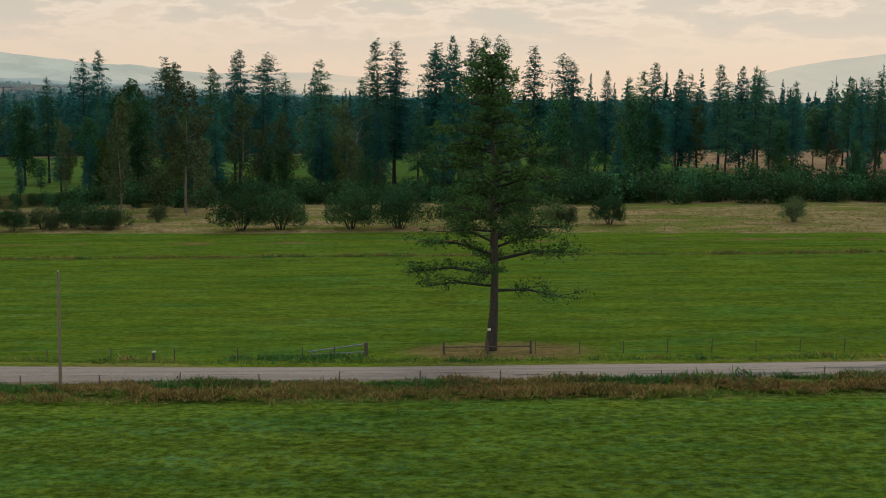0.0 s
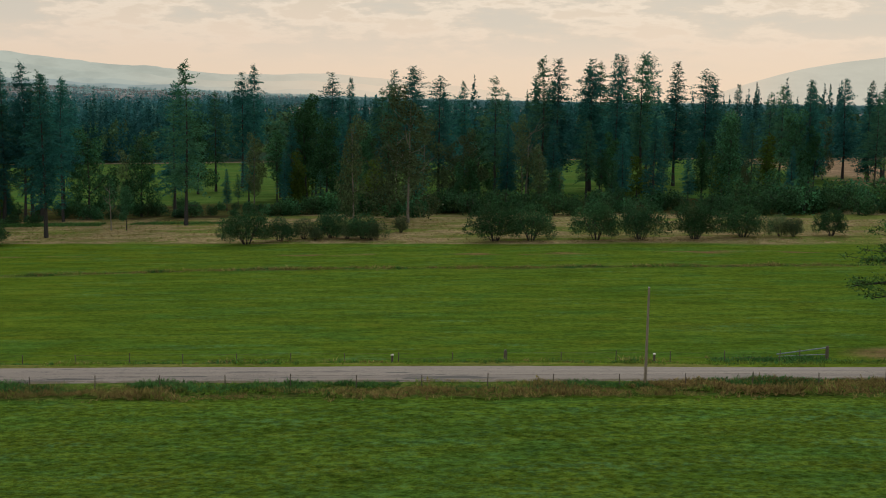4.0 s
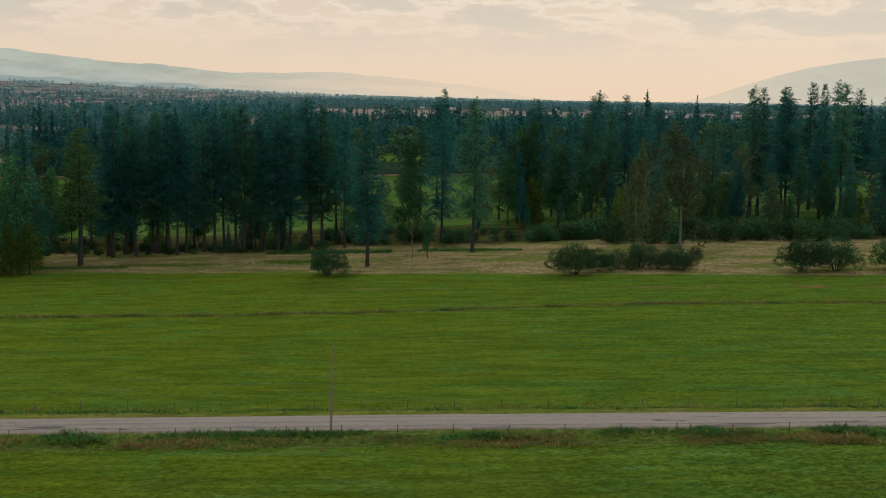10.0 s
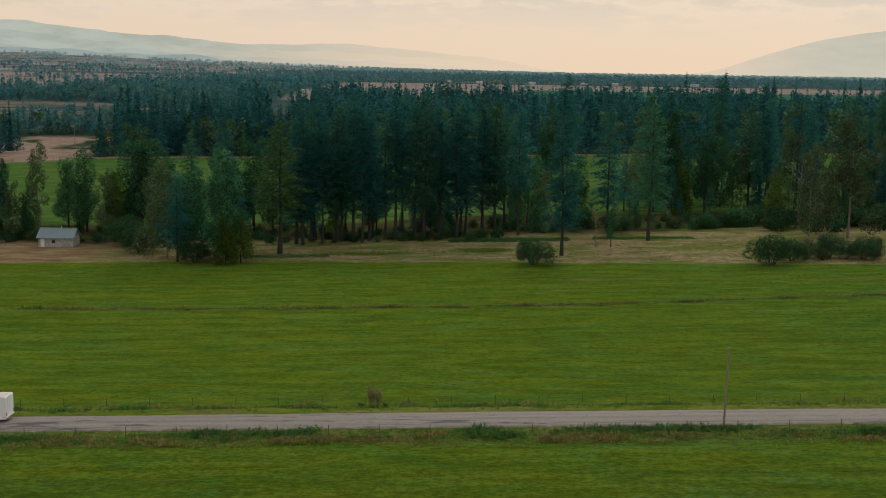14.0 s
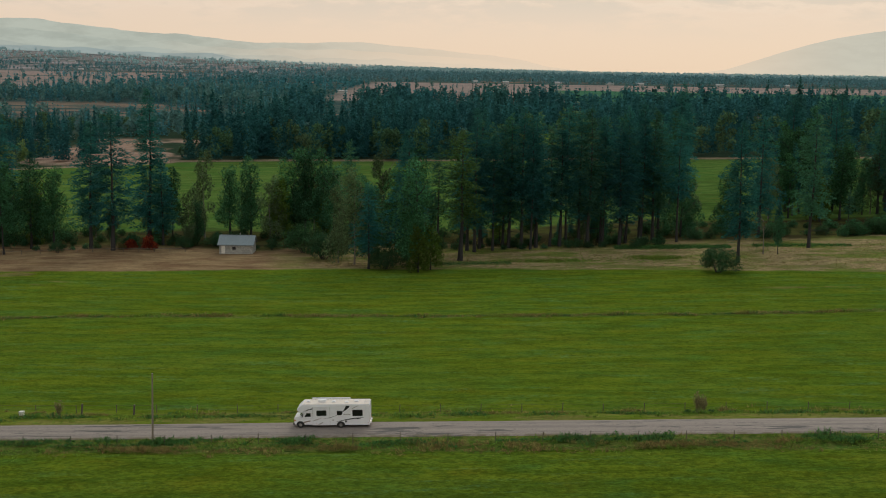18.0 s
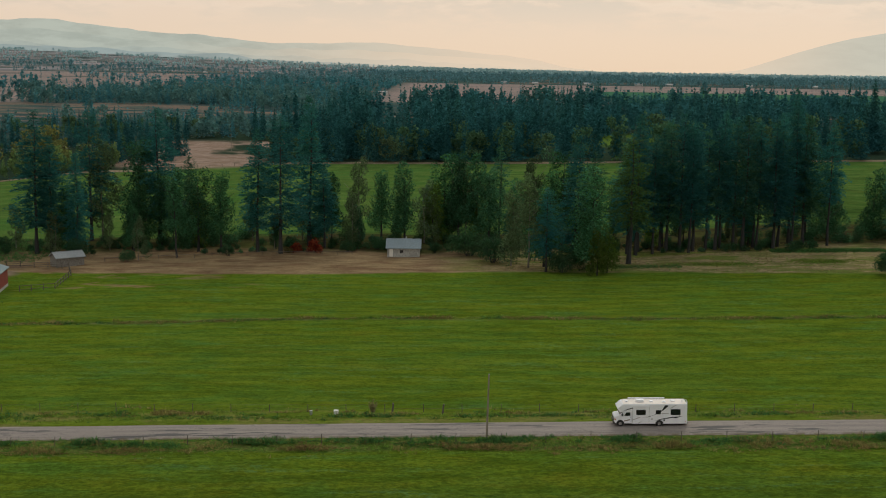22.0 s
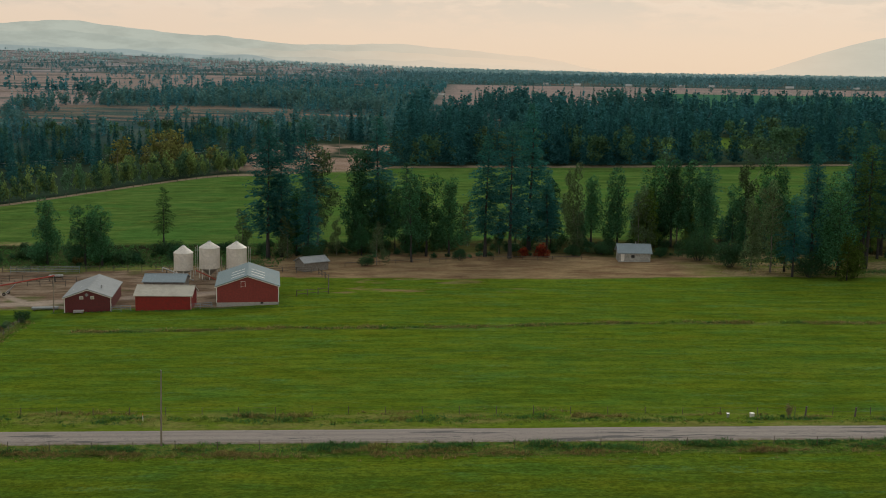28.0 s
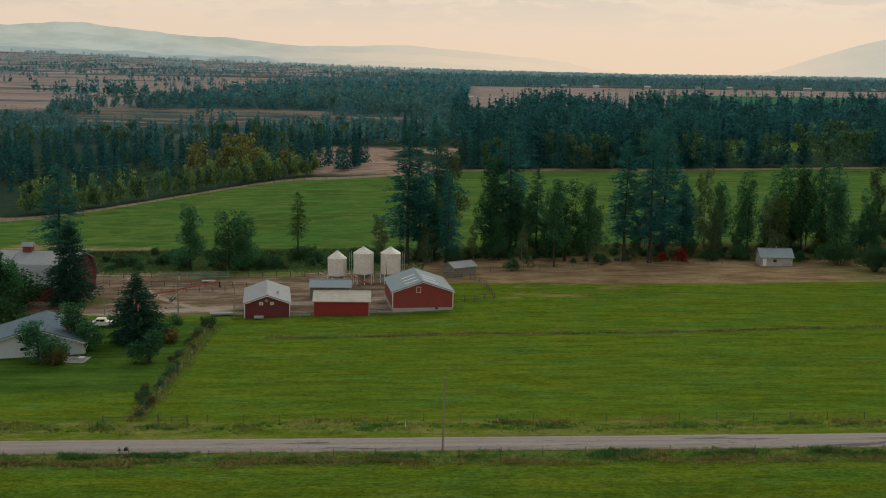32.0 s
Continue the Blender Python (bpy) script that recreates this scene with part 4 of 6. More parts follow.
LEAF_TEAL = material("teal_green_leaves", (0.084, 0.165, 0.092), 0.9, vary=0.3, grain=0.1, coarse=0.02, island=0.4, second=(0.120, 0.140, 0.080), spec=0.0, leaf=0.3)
HAZED_BACK = material("hazed_back_fir", (0.044, 0.150, 0.168), 0.9, vary=0.3, grain=0.1, coarse=0.01, island=0.35, second=(0.066, 0.156, 0.136), spec=0.0, leaf=0.3)
HAZED_MID = material("hazed_mid_woods", (0.070, 0.215, 0.262), 0.9, vary=0.25, grain=0.1, coarse=0.01, island=0.2, second=(0.088, 0.212, 0.222), spec=0.0, leaf=0.3)
HAZED_OLIVE = material("hazed_olive_woods", (0.122, 0.235, 0.232), 0.9, vary=0.25, grain=0.1, coarse=0.01, island=0.2, second=(0.080, 0.210, 0.228), spec=0.0, leaf=0.3)
HAZED_FAR = material("hazed_far_woods", (0.140, 0.275, 0.330), 0.9, vary=0.2, grain=0.1, coarse=0.01, island=0.25, second=(0.140, 0.255, 0.280), spec=0.0, leaf=0.3)
HAZED_LAST = material("hazed_horizon_woods", (0.36, 0.50, 0.56), 0.9, vary=0.15, grain=0.1, coarse=0.01, island=0.15, spec=0.0, leaf=0.3)


def far_woods(name, label, template, spots, mat, slim=1.0):
    tv, tf = template
    verts = np.empty((len(spots), len(tv), 3))
    r = np.random.default_rng(5)
    for n, (x, y, h) in enumerate(spots):
        a, wd = r.uniform(0, 6.28), r.uniform(0.8, 1.25)
        c, s = math.cos(a), math.sin(a)
        verts[n] = tv @ np.array([[c, s, 0], [-s, c, 0], [0, 0, 1]]) * [h * wd * slim, h * wd * slim, h] + [x, y, land(x, y) - 0.3]
    faces = (tf[None] + (np.arange(len(spots)) * len(tv))[:, None, None]).reshape(-1, 3)
    tagged(part(name, mesh_of(name, verts.reshape(-1, 3), faces), mat), label, "woodland", kind="stuff")


def far_conifer(seed, n, size, wide=0.17):
    """A unit-high fir of n sprays, ragged and pointed."""
    r = np.random.default_rng(seed)
    f = 1 - np.sqrt(np.linspace(0.0004, 0.90, n))
    a = r.uniform(0, 6.28, n)
    bough = 0.75 + 0.35 * np.sin(f * 47 + 3 * np.sin(a + seed))
    q = wide * (1 - f) ** 0.9 * np.sqrt(r.uniform(0.04, 1.0, n)) * bough
    c = np.c_[q * np.cos(a), q * np.sin(a), f]
    d = np.c_[np.cos(a), np.sin(a), -0.3 + 1.4 * f**4]
    return sprays(r, c, d, size, size * 0.6)


def far_leafy(seed, n, size):
    """A unit-high leafy tree of n sprays in several lobes on no two sides alike."""
    r = np.random.default_rng(seed)
    lobes = [(0, 0, 0.50, 0.17, 0.40)]
    for k in range(8):
        a, q, z = r.uniform(0, 6.28), r.uniform(0.08, 0.20), r.uniform(0.25, 0.82)
        lobes.append((q * math.cos(a), q * math.sin(a), z, r.uniform(0.09, 0.15), r.uniform(0.10, 0.18)))
    cs = []
    for x, y, z, w, t in lobes:
        m = max(1, n // len(lobes))
        d = r.normal(0, 1, (m, 3))
        d /= np.linalg.norm(d, axis=1)[:, None]
        cs.append(d * np.array([w, w, t]) * r.uniform(0.5, 1.05, (m, 1)) + [x, y, z])
    c = np.concatenate(cs)
    return sprays(r, c, r.normal(0, 1, c.shape), size, size * 0.8)


def scatter(count, x0, x1, y0, y1, h0, h1, keep=lambda x, y: True):
    out = []
    while len(out) < count:
        x, y = rng.uniform(x0, x1), rng.uniform(y0, y1)
        if keep(x, y):
            out.append((x, y, h0 + (h1 - h0) * rng.random() ** 1.3 * min(1.1, 0.85 + 0.5 * noise.noise((x / 30, y / 30, 4.0)))))
    return out


def grove(x, y, size, bar, z=0.0):
    return noise.noise((x / size, y / size, z)) > bar


# the belt beyond the second field: firs of three builds, leafy trees between
firs = scatter(170, -318, -182, 524, 600, 18, 38) + scatter(180, -172, 330, 524, 600, 17, 39, lambda x, y: not (-150 < x < -112 and y > 540)) + scatter(170, -172, 330, 560, 690, 18, 38, lambda x, y: not (-165 < x < -95 and y > 560))
firs += scatter(150, -640, -452, 480, 640, 15, 26) + scatter(60, -640, -470, 430, 500, 14, 23)
firs += scatter(16, -398, -368, 528, 570, 20, 28) + scatter(50, -480, -400, 610, 760, 12, 22) + scatter(8, -362, -335, 690, 720, 20, 26)
rng.shuffle(firs)
for n, (name, label) in enumerate((("fir_wood", "dark conifer belt along the far side of the hay field"), ("pine_wood", "tall dark pines in the far belt"), ("spruce_wood", "narrow dark spruces in the far belt"))):
    far_woods(name, label, far_conifer(3 + 10 * n, 560, 0.046, (0.17, 0.14, 0.20)[n]), firs[n::3], HAZED_NEAR)
leafy = scatter(100, -172, 330, 520, 600, 10, 27) + scatter(60, -320, -180, 520, 580, 7, 24) + scatter(60, -640, -395, 640, 760, 10, 17) + scatter(5, -150, -112, 520, 536, 16, 26)
far_woods("leafy_wood", "green leafy trees among the far conifers", far_leafy(4, 360, 0.070), leafy, LEAF_TEAL)
brush = scatter(170, -640, -400, 440, 640, 4, 10, lambda x, y: y > field_limit(x) + 25)
far_woods("far_brush", "low green brush below the far firs", far_leafy(24, 130, 0.13), brush, LEAF_TEAL)
gold = scatter(15, -448, -402, 486, 530, 14, 27)
far_woods("golden_trees", "golden autumn cottonwoods beyond the far field", far_leafy(5, 340, 0.08), gold, LEAF_GOLD)
row = []
for n in range(104):
    x = -475 + 88 * n / 103 + rng.uniform(-2, 2)
    row.append((x, field_limit(x) + 17 + rng.uniform(-4, 9), rng.choice((rng.uniform(8, 12), rng.uniform(11, 16)))))
far_woods("poplar_row", "row of yellowing young poplars along the far field", far_leafy(6, 300, 0.08), row[::3] + row[1::3], POPLAR, 0.72)
far_woods("poplar_row_green", "green young poplars along the far field", far_leafy(16, 300, 0.08), row[2::3], LEAF_TEAL, 0.72)


def open_land(x, y):
    if x > -320 and 1060 < y < 1930:
        return False
    if x > -320 and y > 690 and y < 1061:
        return grove(x, y, 90, -0.02)
    if x < -640 and 1000 < y < 2500:
        return grove(x, y, 110, 0.30)
    if -650 < x < -440 and 880 < y < 1030:
        return grove(x, y, 40, 0.45)
    if x < -430 and y < 881:
        return grove(x, y, 70, 0.12)
    if -165 < x < -95 and 640 < y < 765:
        return False
    if -405 < x < -315 and 530 < y < 705:
        return False
    if x < -500 and y > 2300:
        return grove(x, y, 130, 0.08)
    return grove(x, y, 160, -0.42)


def seen(x, y):
    return -700 - 0.45 * (y - 600) < x < 120 + 0.4 * (y - 400)


mid = scatter(3600, -900, 500, 690, 1250, 9, 21, lambda x, y: open_land(x, y) and seen(x, y))
mid += scatter(40, -330, 300, 1100, 1220, 12, 26) + scatter(30, -320, 500, 1480, 1560, 8, 16)
near_mid = [(x, y, h * 1.45) for x, y, h in mid if x > -330 and y < 1062]
mid = [p for p in mid if not (p[0] > -330 and p[1] < 1062)]
far_woods("back_fir_wood", "dark conifers standing behind the far belt", far_conifer(27, 130, 0.095, 0.17), near_mid[::2], HAZED_BACK)
far_woods("back_leafy_wood", "dull green leafy trees behind the far belt", far_leafy(28, 126, 0.115), near_mid[1::4], HAZED_BACK)
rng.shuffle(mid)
far_woods("mid_fir_wood", "distant conifers across the valley floor", far_conifer(7, 56, 0.13, 0.2), mid[::2], HAZED_MID)
far_woods("mid_leafy_wood", "distant leafy woodland across the valley floor", far_leafy(8, 70, 0.15), mid[1::2], HAZED_OLIVE)
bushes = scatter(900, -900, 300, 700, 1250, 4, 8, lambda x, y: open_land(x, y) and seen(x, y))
far_woods("mid_brush", "haze-tinted brush among the distant woods", far_leafy(18, 30, 0.26), bushes, HAZED_OLIVE)
far = scatter(7000, -2600, 1900, 1250, 3300, 8, 17, lambda x, y: open_land(x, y) and -420 - 0.42 * y < x < 60 + 0.42 * y)
far += [(-700 - 90 * rng.random(), 1246 + 30 * rng.random(), rng.uniform(14, 22)) for _ in range(26)]
near_side = [p for p in far if p[1] < 1750]
far = [p for p in far if p[1] >= 1750]
far_woods("plain_fir_wood", "haze-tinted conifers across the plain", far_conifer(19, 34, 0.17, 0.2), near_side[::2], HAZED_MID)
far_woods("plain_leafy_wood", "haze-tinted leafy groves across the plain", far_leafy(20, 28, 0.25), near_side[1::2], HAZED_MID)
far_woods("far_fir_wood", "far conifer woods on the valley floor", far_conifer(9, 30, 0.18, 0.2), far[::2], HAZED_FAR)
far_woods("far_leafy_wood", "far leafy woods on the valley floor", far_leafy(10, 24, 0.27), far[1::2], HAZED_FAR)
far_woods("field_tree", "lone broad dark fir standing in the far fields", far_conifer(12, 260, 0.09, 0.32), [(97, 1562, 19.5), (101, 1566, 16)], HAZED_MID)
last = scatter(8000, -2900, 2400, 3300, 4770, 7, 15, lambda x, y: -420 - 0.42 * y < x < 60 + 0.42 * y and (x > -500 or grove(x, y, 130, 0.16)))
far_woods("horizon_wood", "hazy line of woods at the valley's end", far_leafy(11, 12, 0.42), last, HAZED_LAST)


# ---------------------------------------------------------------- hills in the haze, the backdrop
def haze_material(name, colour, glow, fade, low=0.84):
    """Hills far behind all else; haze is painted on them, and they glow in its colours."""
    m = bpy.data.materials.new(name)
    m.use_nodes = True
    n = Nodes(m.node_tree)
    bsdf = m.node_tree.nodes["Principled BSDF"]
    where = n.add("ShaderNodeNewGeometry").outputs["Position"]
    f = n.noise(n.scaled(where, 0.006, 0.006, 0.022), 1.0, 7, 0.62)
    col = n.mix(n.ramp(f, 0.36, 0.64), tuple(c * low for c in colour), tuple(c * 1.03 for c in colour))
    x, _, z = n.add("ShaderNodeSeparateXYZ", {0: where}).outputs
    # painted haze: blends to sky cream sideways, and paler towards the foot
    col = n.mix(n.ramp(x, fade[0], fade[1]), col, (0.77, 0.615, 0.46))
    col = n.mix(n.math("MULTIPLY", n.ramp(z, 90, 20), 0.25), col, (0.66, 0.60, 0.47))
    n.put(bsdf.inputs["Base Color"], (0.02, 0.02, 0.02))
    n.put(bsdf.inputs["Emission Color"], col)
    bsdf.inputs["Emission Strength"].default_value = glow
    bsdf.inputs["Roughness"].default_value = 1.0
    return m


def ridge(name, label, y, x0, x1, height, colour, seed, fade=(-1500, 250)):
    """A range of hills across the valley, height(x) above its foot."""
    xs = np.arange(x0, x1, 25.0)
    verts, rows_up = [], 8
    for x in xs:
        top = height(x)
        for k in range(rows_up + 1):
            f = k / rows_up
            yy = y - 40 * (1 - f) ** 1.5
            verts.append((x, yy, -40 + (top + 40) * f + 6 * noise.noise((x * 0.004, f * 3, seed)) * (f if f < 1 else 0.4)))
    w = rows_up + 1
    faces = [(r * w + k, (r + 1) * w + k, (r + 1) * w + k + 1, r * w + k + 1) for r in range(len(xs) - 1) for k in range(rows_up)]
    me = mesh_of(name, verts, faces)
    for p in me.polygons:
        p.use_smooth = True
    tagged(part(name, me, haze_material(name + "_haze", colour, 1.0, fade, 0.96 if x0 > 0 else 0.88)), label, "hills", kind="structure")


def bumps(x, seed, a, b):
    return a * noise.noise((x / 420, seed, 0)) + b * noise.noise((x / 110, seed, 3))


LEFT_X = (-3600, -2600, -2100, -1938, -1846, -1683, -1521, -1336, -1058, -826, -595, -364, -17, 230, 700)
LEFT_Z = (150, 200, 221, 220, 203, 191, 171, 164, 141, 138, 144, 123, 94, 50, -20)
FOOT_X = (-3600, -2500, -1969, -1752, -1536, -1320, -1212, -1104, -888, -458, 200)
FOOT_Z = (150, 125, 108, 105, 92, 87, 92, 73, 62, 45, 0)
RIGHT_X = (600, 903, 1016, 1128, 1240, 1352, 1505, 1900, 2600)
RIGHT_Z = (20, 58, 92, 130, 164, 192, 219, 270, 240)
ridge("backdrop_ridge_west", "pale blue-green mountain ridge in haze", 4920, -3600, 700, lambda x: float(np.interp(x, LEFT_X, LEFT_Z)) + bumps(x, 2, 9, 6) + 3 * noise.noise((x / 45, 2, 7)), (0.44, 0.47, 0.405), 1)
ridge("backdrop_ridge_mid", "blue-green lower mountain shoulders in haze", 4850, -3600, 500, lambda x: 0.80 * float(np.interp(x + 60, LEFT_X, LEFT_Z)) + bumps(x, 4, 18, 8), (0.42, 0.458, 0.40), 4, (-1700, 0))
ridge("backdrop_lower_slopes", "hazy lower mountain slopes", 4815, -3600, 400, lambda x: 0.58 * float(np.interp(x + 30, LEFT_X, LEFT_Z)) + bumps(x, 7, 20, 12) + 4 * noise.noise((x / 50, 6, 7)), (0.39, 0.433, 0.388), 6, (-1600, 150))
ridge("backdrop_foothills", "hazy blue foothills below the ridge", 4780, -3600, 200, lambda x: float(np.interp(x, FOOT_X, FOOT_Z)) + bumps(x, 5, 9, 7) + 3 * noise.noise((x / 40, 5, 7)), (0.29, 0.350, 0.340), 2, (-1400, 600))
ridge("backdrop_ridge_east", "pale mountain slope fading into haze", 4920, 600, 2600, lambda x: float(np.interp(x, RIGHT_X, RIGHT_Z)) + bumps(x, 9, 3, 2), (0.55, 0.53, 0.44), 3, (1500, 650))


# ---------------------------------------------------------------- far farmsteads on the plain
FAR_WALL = material("pale_far_siding", (0.50, 0.49, 0.47), 0.7, vary=0.1)
FAR_ROOF = material("grey_far_roof", (0.40, 0.40, 0.40), 0.7, vary=0.15)


def far_house(x, y, wide, deep, eave, ridge_z, turn):
    t = thing("far_house", "small pale farm building far across the plain", "house", pose(x, y, land(x, y) - 0.3, 0, 0, turn), "far farm buildings")
    part("wall", prism([(-deep / 2, 0), (deep / 2, 0), (deep / 2, eave), (0, ridge_z), (-deep / 2, eave)], "x", -wide / 2, wide / 2), FAR_WALL, t)
    bm = bmesh.new()
    for s in (-1, 1):
        prism([(s * (deep / 2 + 0.6), eave - 0.2), (s * (deep / 2 + 0.6), eave + 0.15), (0, ridge_z + 0.5), (0, ridge_z + 0.15)], "x", -wide / 2 - 0.5, wide / 2 + 0.5, bm)
        part("roof", bm, FAR_ROOF, t)
        bm = bmesh.new()
    bm.free()


for x, y in ((66, 1965), (120, 1985), (-109, 1955), (-20, 1975), (-160, 1990), (260, 2010), (380, 2030), (-318, 1313), (-603, 2740), (-660, 2700), (-720, 2760), (-820, 2650), (-980, 2720), (-1060, 2690), (-1150, 2800), (-1010, 2900), (-900, 2950), (-410, 2900), (-350, 2950), (-1240, 3300), (-1320, 3420), (-1420, 3250), (-1500, 3600), (-1180, 3700), (-1620, 3900), (-1350, 4000), (-1050, 3500), (-860, 3600), (-700, 3300), (-1700, 3500), (-1560, 4200), (-980, 4100)):
    far_house(x, y, rng.uniform(6, 14) * (1.0 if y < 3000 else 1.5), rng.uniform(5, 7), rng.uniform(2, 3), rng.uniform(3.4, 4.6), rng.uniform(-25, 25))


# ---------------------------------------------------------------- paints and metals
def ribbed(name, colour, pitch, rough=0.5, metal=0.0, vary=0.15, axis=0, stain=None, depth=0.02):
    """Sheet or board cladding, its ribs running up the slope."""
    m = material(name, colour, rough, metal, vary, 3.0, 0.35, second=stain)
    n = Nodes(m.node_tree)
    c = n.add("ShaderNodeSeparateXYZ", {0: n.add("ShaderNodeTexCoord").outputs["Object"]}).outputs[axis]
    wave = n.math("PINGPONG", c, pitch / 2)
    n.put(m.node_tree.nodes["Principled BSDF"].inputs["Normal"], n.bump(n.ramp(wave, 0, pitch / 8), 0.6, depth))
    return m


RED = ribbed("red_board_siding", (0.235, 0.036, 0.030), 0.30, 0.65, vary=0.2, stain=(0.195, 0.030, 0.026))
RED_DARK = ribbed("dark_red_siding", (0.12, 0.018, 0.020), 0.30, 0.65, vary=0.2)
RED_BRIGHT = ribbed("bright_red_siding", (0.24, 0.014, 0.010), 0.30, 0.6, vary=0.2)
TIN = ribbed("blue_grey_tin_roof", (0.155, 0.215, 0.235), 0.40, 0.7, 0.0, stain=(0.18, 0.22, 0.235), axis=1)
TIN_PALE = ribbed("pale_grey_tin_roof", (0.25, 0.265, 0.275), 0.40, 0.7, 0.0, stain=(0.20, 0.215, 0.23), axis=1)
TIN_CREAM = ribbed("weathered_cream_tin_roof", (0.44, 0.41, 0.345), 0.40, 0.7, 0.0, vary=0.10, stain=(0.33, 0.29, 0.235))
TIN_SHED = ribbed("blue_grey_shed_tin", (0.20, 0.25, 0.28), 0.40, 0.7, 0.0)
SHINGLE = material("blue_grey_shingles", (0.108, 0.155, 0.190), 0.9, spec=0.15, vary=0.3, grain=4, coarse=0.5, relief=0.3)
WHITE = material("white_paint", (0.72, 0.70, 0.66), 0.5, vary=0.08, grain=3, coarse=0.4)
SIDING = ribbed("pale_grey_siding", (0.46, 0.50, 0.52), 0.25, 0.6, vary=0.08, axis=2)
CONCRETE = material("grey_concrete", (0.36, 0.35, 0.33), 0.85, vary=0.2, grain=4, coarse=0.6, relief=0.2)
PLANK = ribbed("weathered_grey_boards", (0.20, 0.185, 0.165), 0.22, 0.85, vary=0.35, stain=(0.13, 0.115, 0.10))
PLANK_PALE = ribbed("pale_weathered_boards", (0.36, 0.36, 0.34), 0.22, 0.85, vary=0.3, stain=(0.25, 0.25, 0.24), axis=2)
POST = material("weathered_post_wood", (0.115, 0.095, 0.078), 0.9, vary=0.3, grain=6, coarse=1.0, stretch=(3, 3, 0.5))
POLE = material("brown_pole_wood", (0.23, 0.19, 0.15), 0.85, vary=0.25, grain=5, coarse=0.5, stretch=(4, 4, 0.3))
CREAM = material("cream_enamel", (0.66, 0.62, 0.56), 0.45, vary=0.12, grain=2, coarse=0.5, second=(0.58, 0.53, 0.46))
STEEL = material("galvanised_steel", (0.45, 0.46, 0.47), 0.45, 0.7, 0.15)
DARK = material("dark_opening", (0.015, 0.015, 0.016), 0.6, vary=0.2)
PIPE = material("blue_grey_pipe", (0.20, 0.25, 0.29), 0.5, 0.3, 0.2)
RED_PIPE = material("red_enamel", (0.36, 0.045, 0.025), 0.45, vary=0.2)
GLASS = material("tinted_glass", (0.012, 0.014, 0.016), 0.08, vary=0.1, spec=0.8)
COACH = material("white_fibreglass", (0.83, 0.83, 0.87), 0.35, vary=0.03, grain=2, coarse=0.3)
COACH_ROOF = material("cream_rubber_roof", (0.76, 0.68, 0.62), 0.6, vary=0.08, grain=3, coarse=0.5)
BLACK = material("black_decal", (0.018, 0.020, 0.026), 0.35, vary=0.1)
TAUPE = material("taupe_decal", (0.26, 0.20, 0.165), 0.4, vary=0.1)
GREY = material("grey_decal", (0.40, 0.38, 0.37), 0.4, vary=0.1)
RUBBER = material("black_rubber", (0.020, 0.020, 0.021), 0.8, vary=0.2)
CHROME = material("chrome", (0.62, 0.62, 0.62), 0.2, 1.0, 0.05)
AMBER = material("amber_lens", (0.60, 0.20, 0.03), 0.3, vary=0.1)
LAMP_RED = material("red_lens", (0.45, 0.02, 0.02), 0.3, vary=0.1)


# ---------------------------------------------------------------- the motorhome on the road
def flat(points, y, thick=0.006):
    """A decal or pane: an outline in x and z, standing proud of the side."""
    return prism([(x, z) for x, z in points], "y", y - thick, y)


def rounded(x0, z0, x1, z1, r=0.07):
    out = []
    for cx, cz, a0 in ((x1 - r, z1 - r, 0), (x0 + r, z1 - r, 90), (x0 + r, z0 + r, 180), (x1 - r, z0 + r, 270)):
        out += [(cx + r * math.cos(radians(a0 + k * 30)), cz + r * math.sin(radians(a0 + k * 30))) for k in range(4)]
    return out


def wheel(x, y, parent, z=0.38):
    tyre = parent if z == 0 else part("wheel", rod((0, 0.1, 0), (0, 0.2, 0), 0.1, sides=10), DARK, parent, at=pose(x, y, z))
    bm = bmesh.new()
    prof = ((0.20, 0.0), (0.33, 0.0), (0.375, 0.03), (0.385, 0.10), (0.375, 0.20), (0.33, 0.23), (0.20, 0.23))
    rings = [[bm.verts.new((r * math.cos(a * math.pi / 12), d, r * math.sin(a * math.pi / 12))) for r, d in prof] for a in range(24)]
    for a in range(24):
        for k in range(len(prof) - 1):
            bm.faces.new((rings[a][k], rings[a][k + 1], rings[(a + 1) % 24][k + 1], rings[(a + 1) % 24][k]))
    bmesh.ops.recalc_face_normals(bm, faces=bm.faces)
    part("tyre", bm, RUBBER, tyre)
    part("rim", rod((0, 0.02, 0), (0, 0.12, 0), 0.21, 0.15, 16), CHROME, tyre, "polished wheel cover")


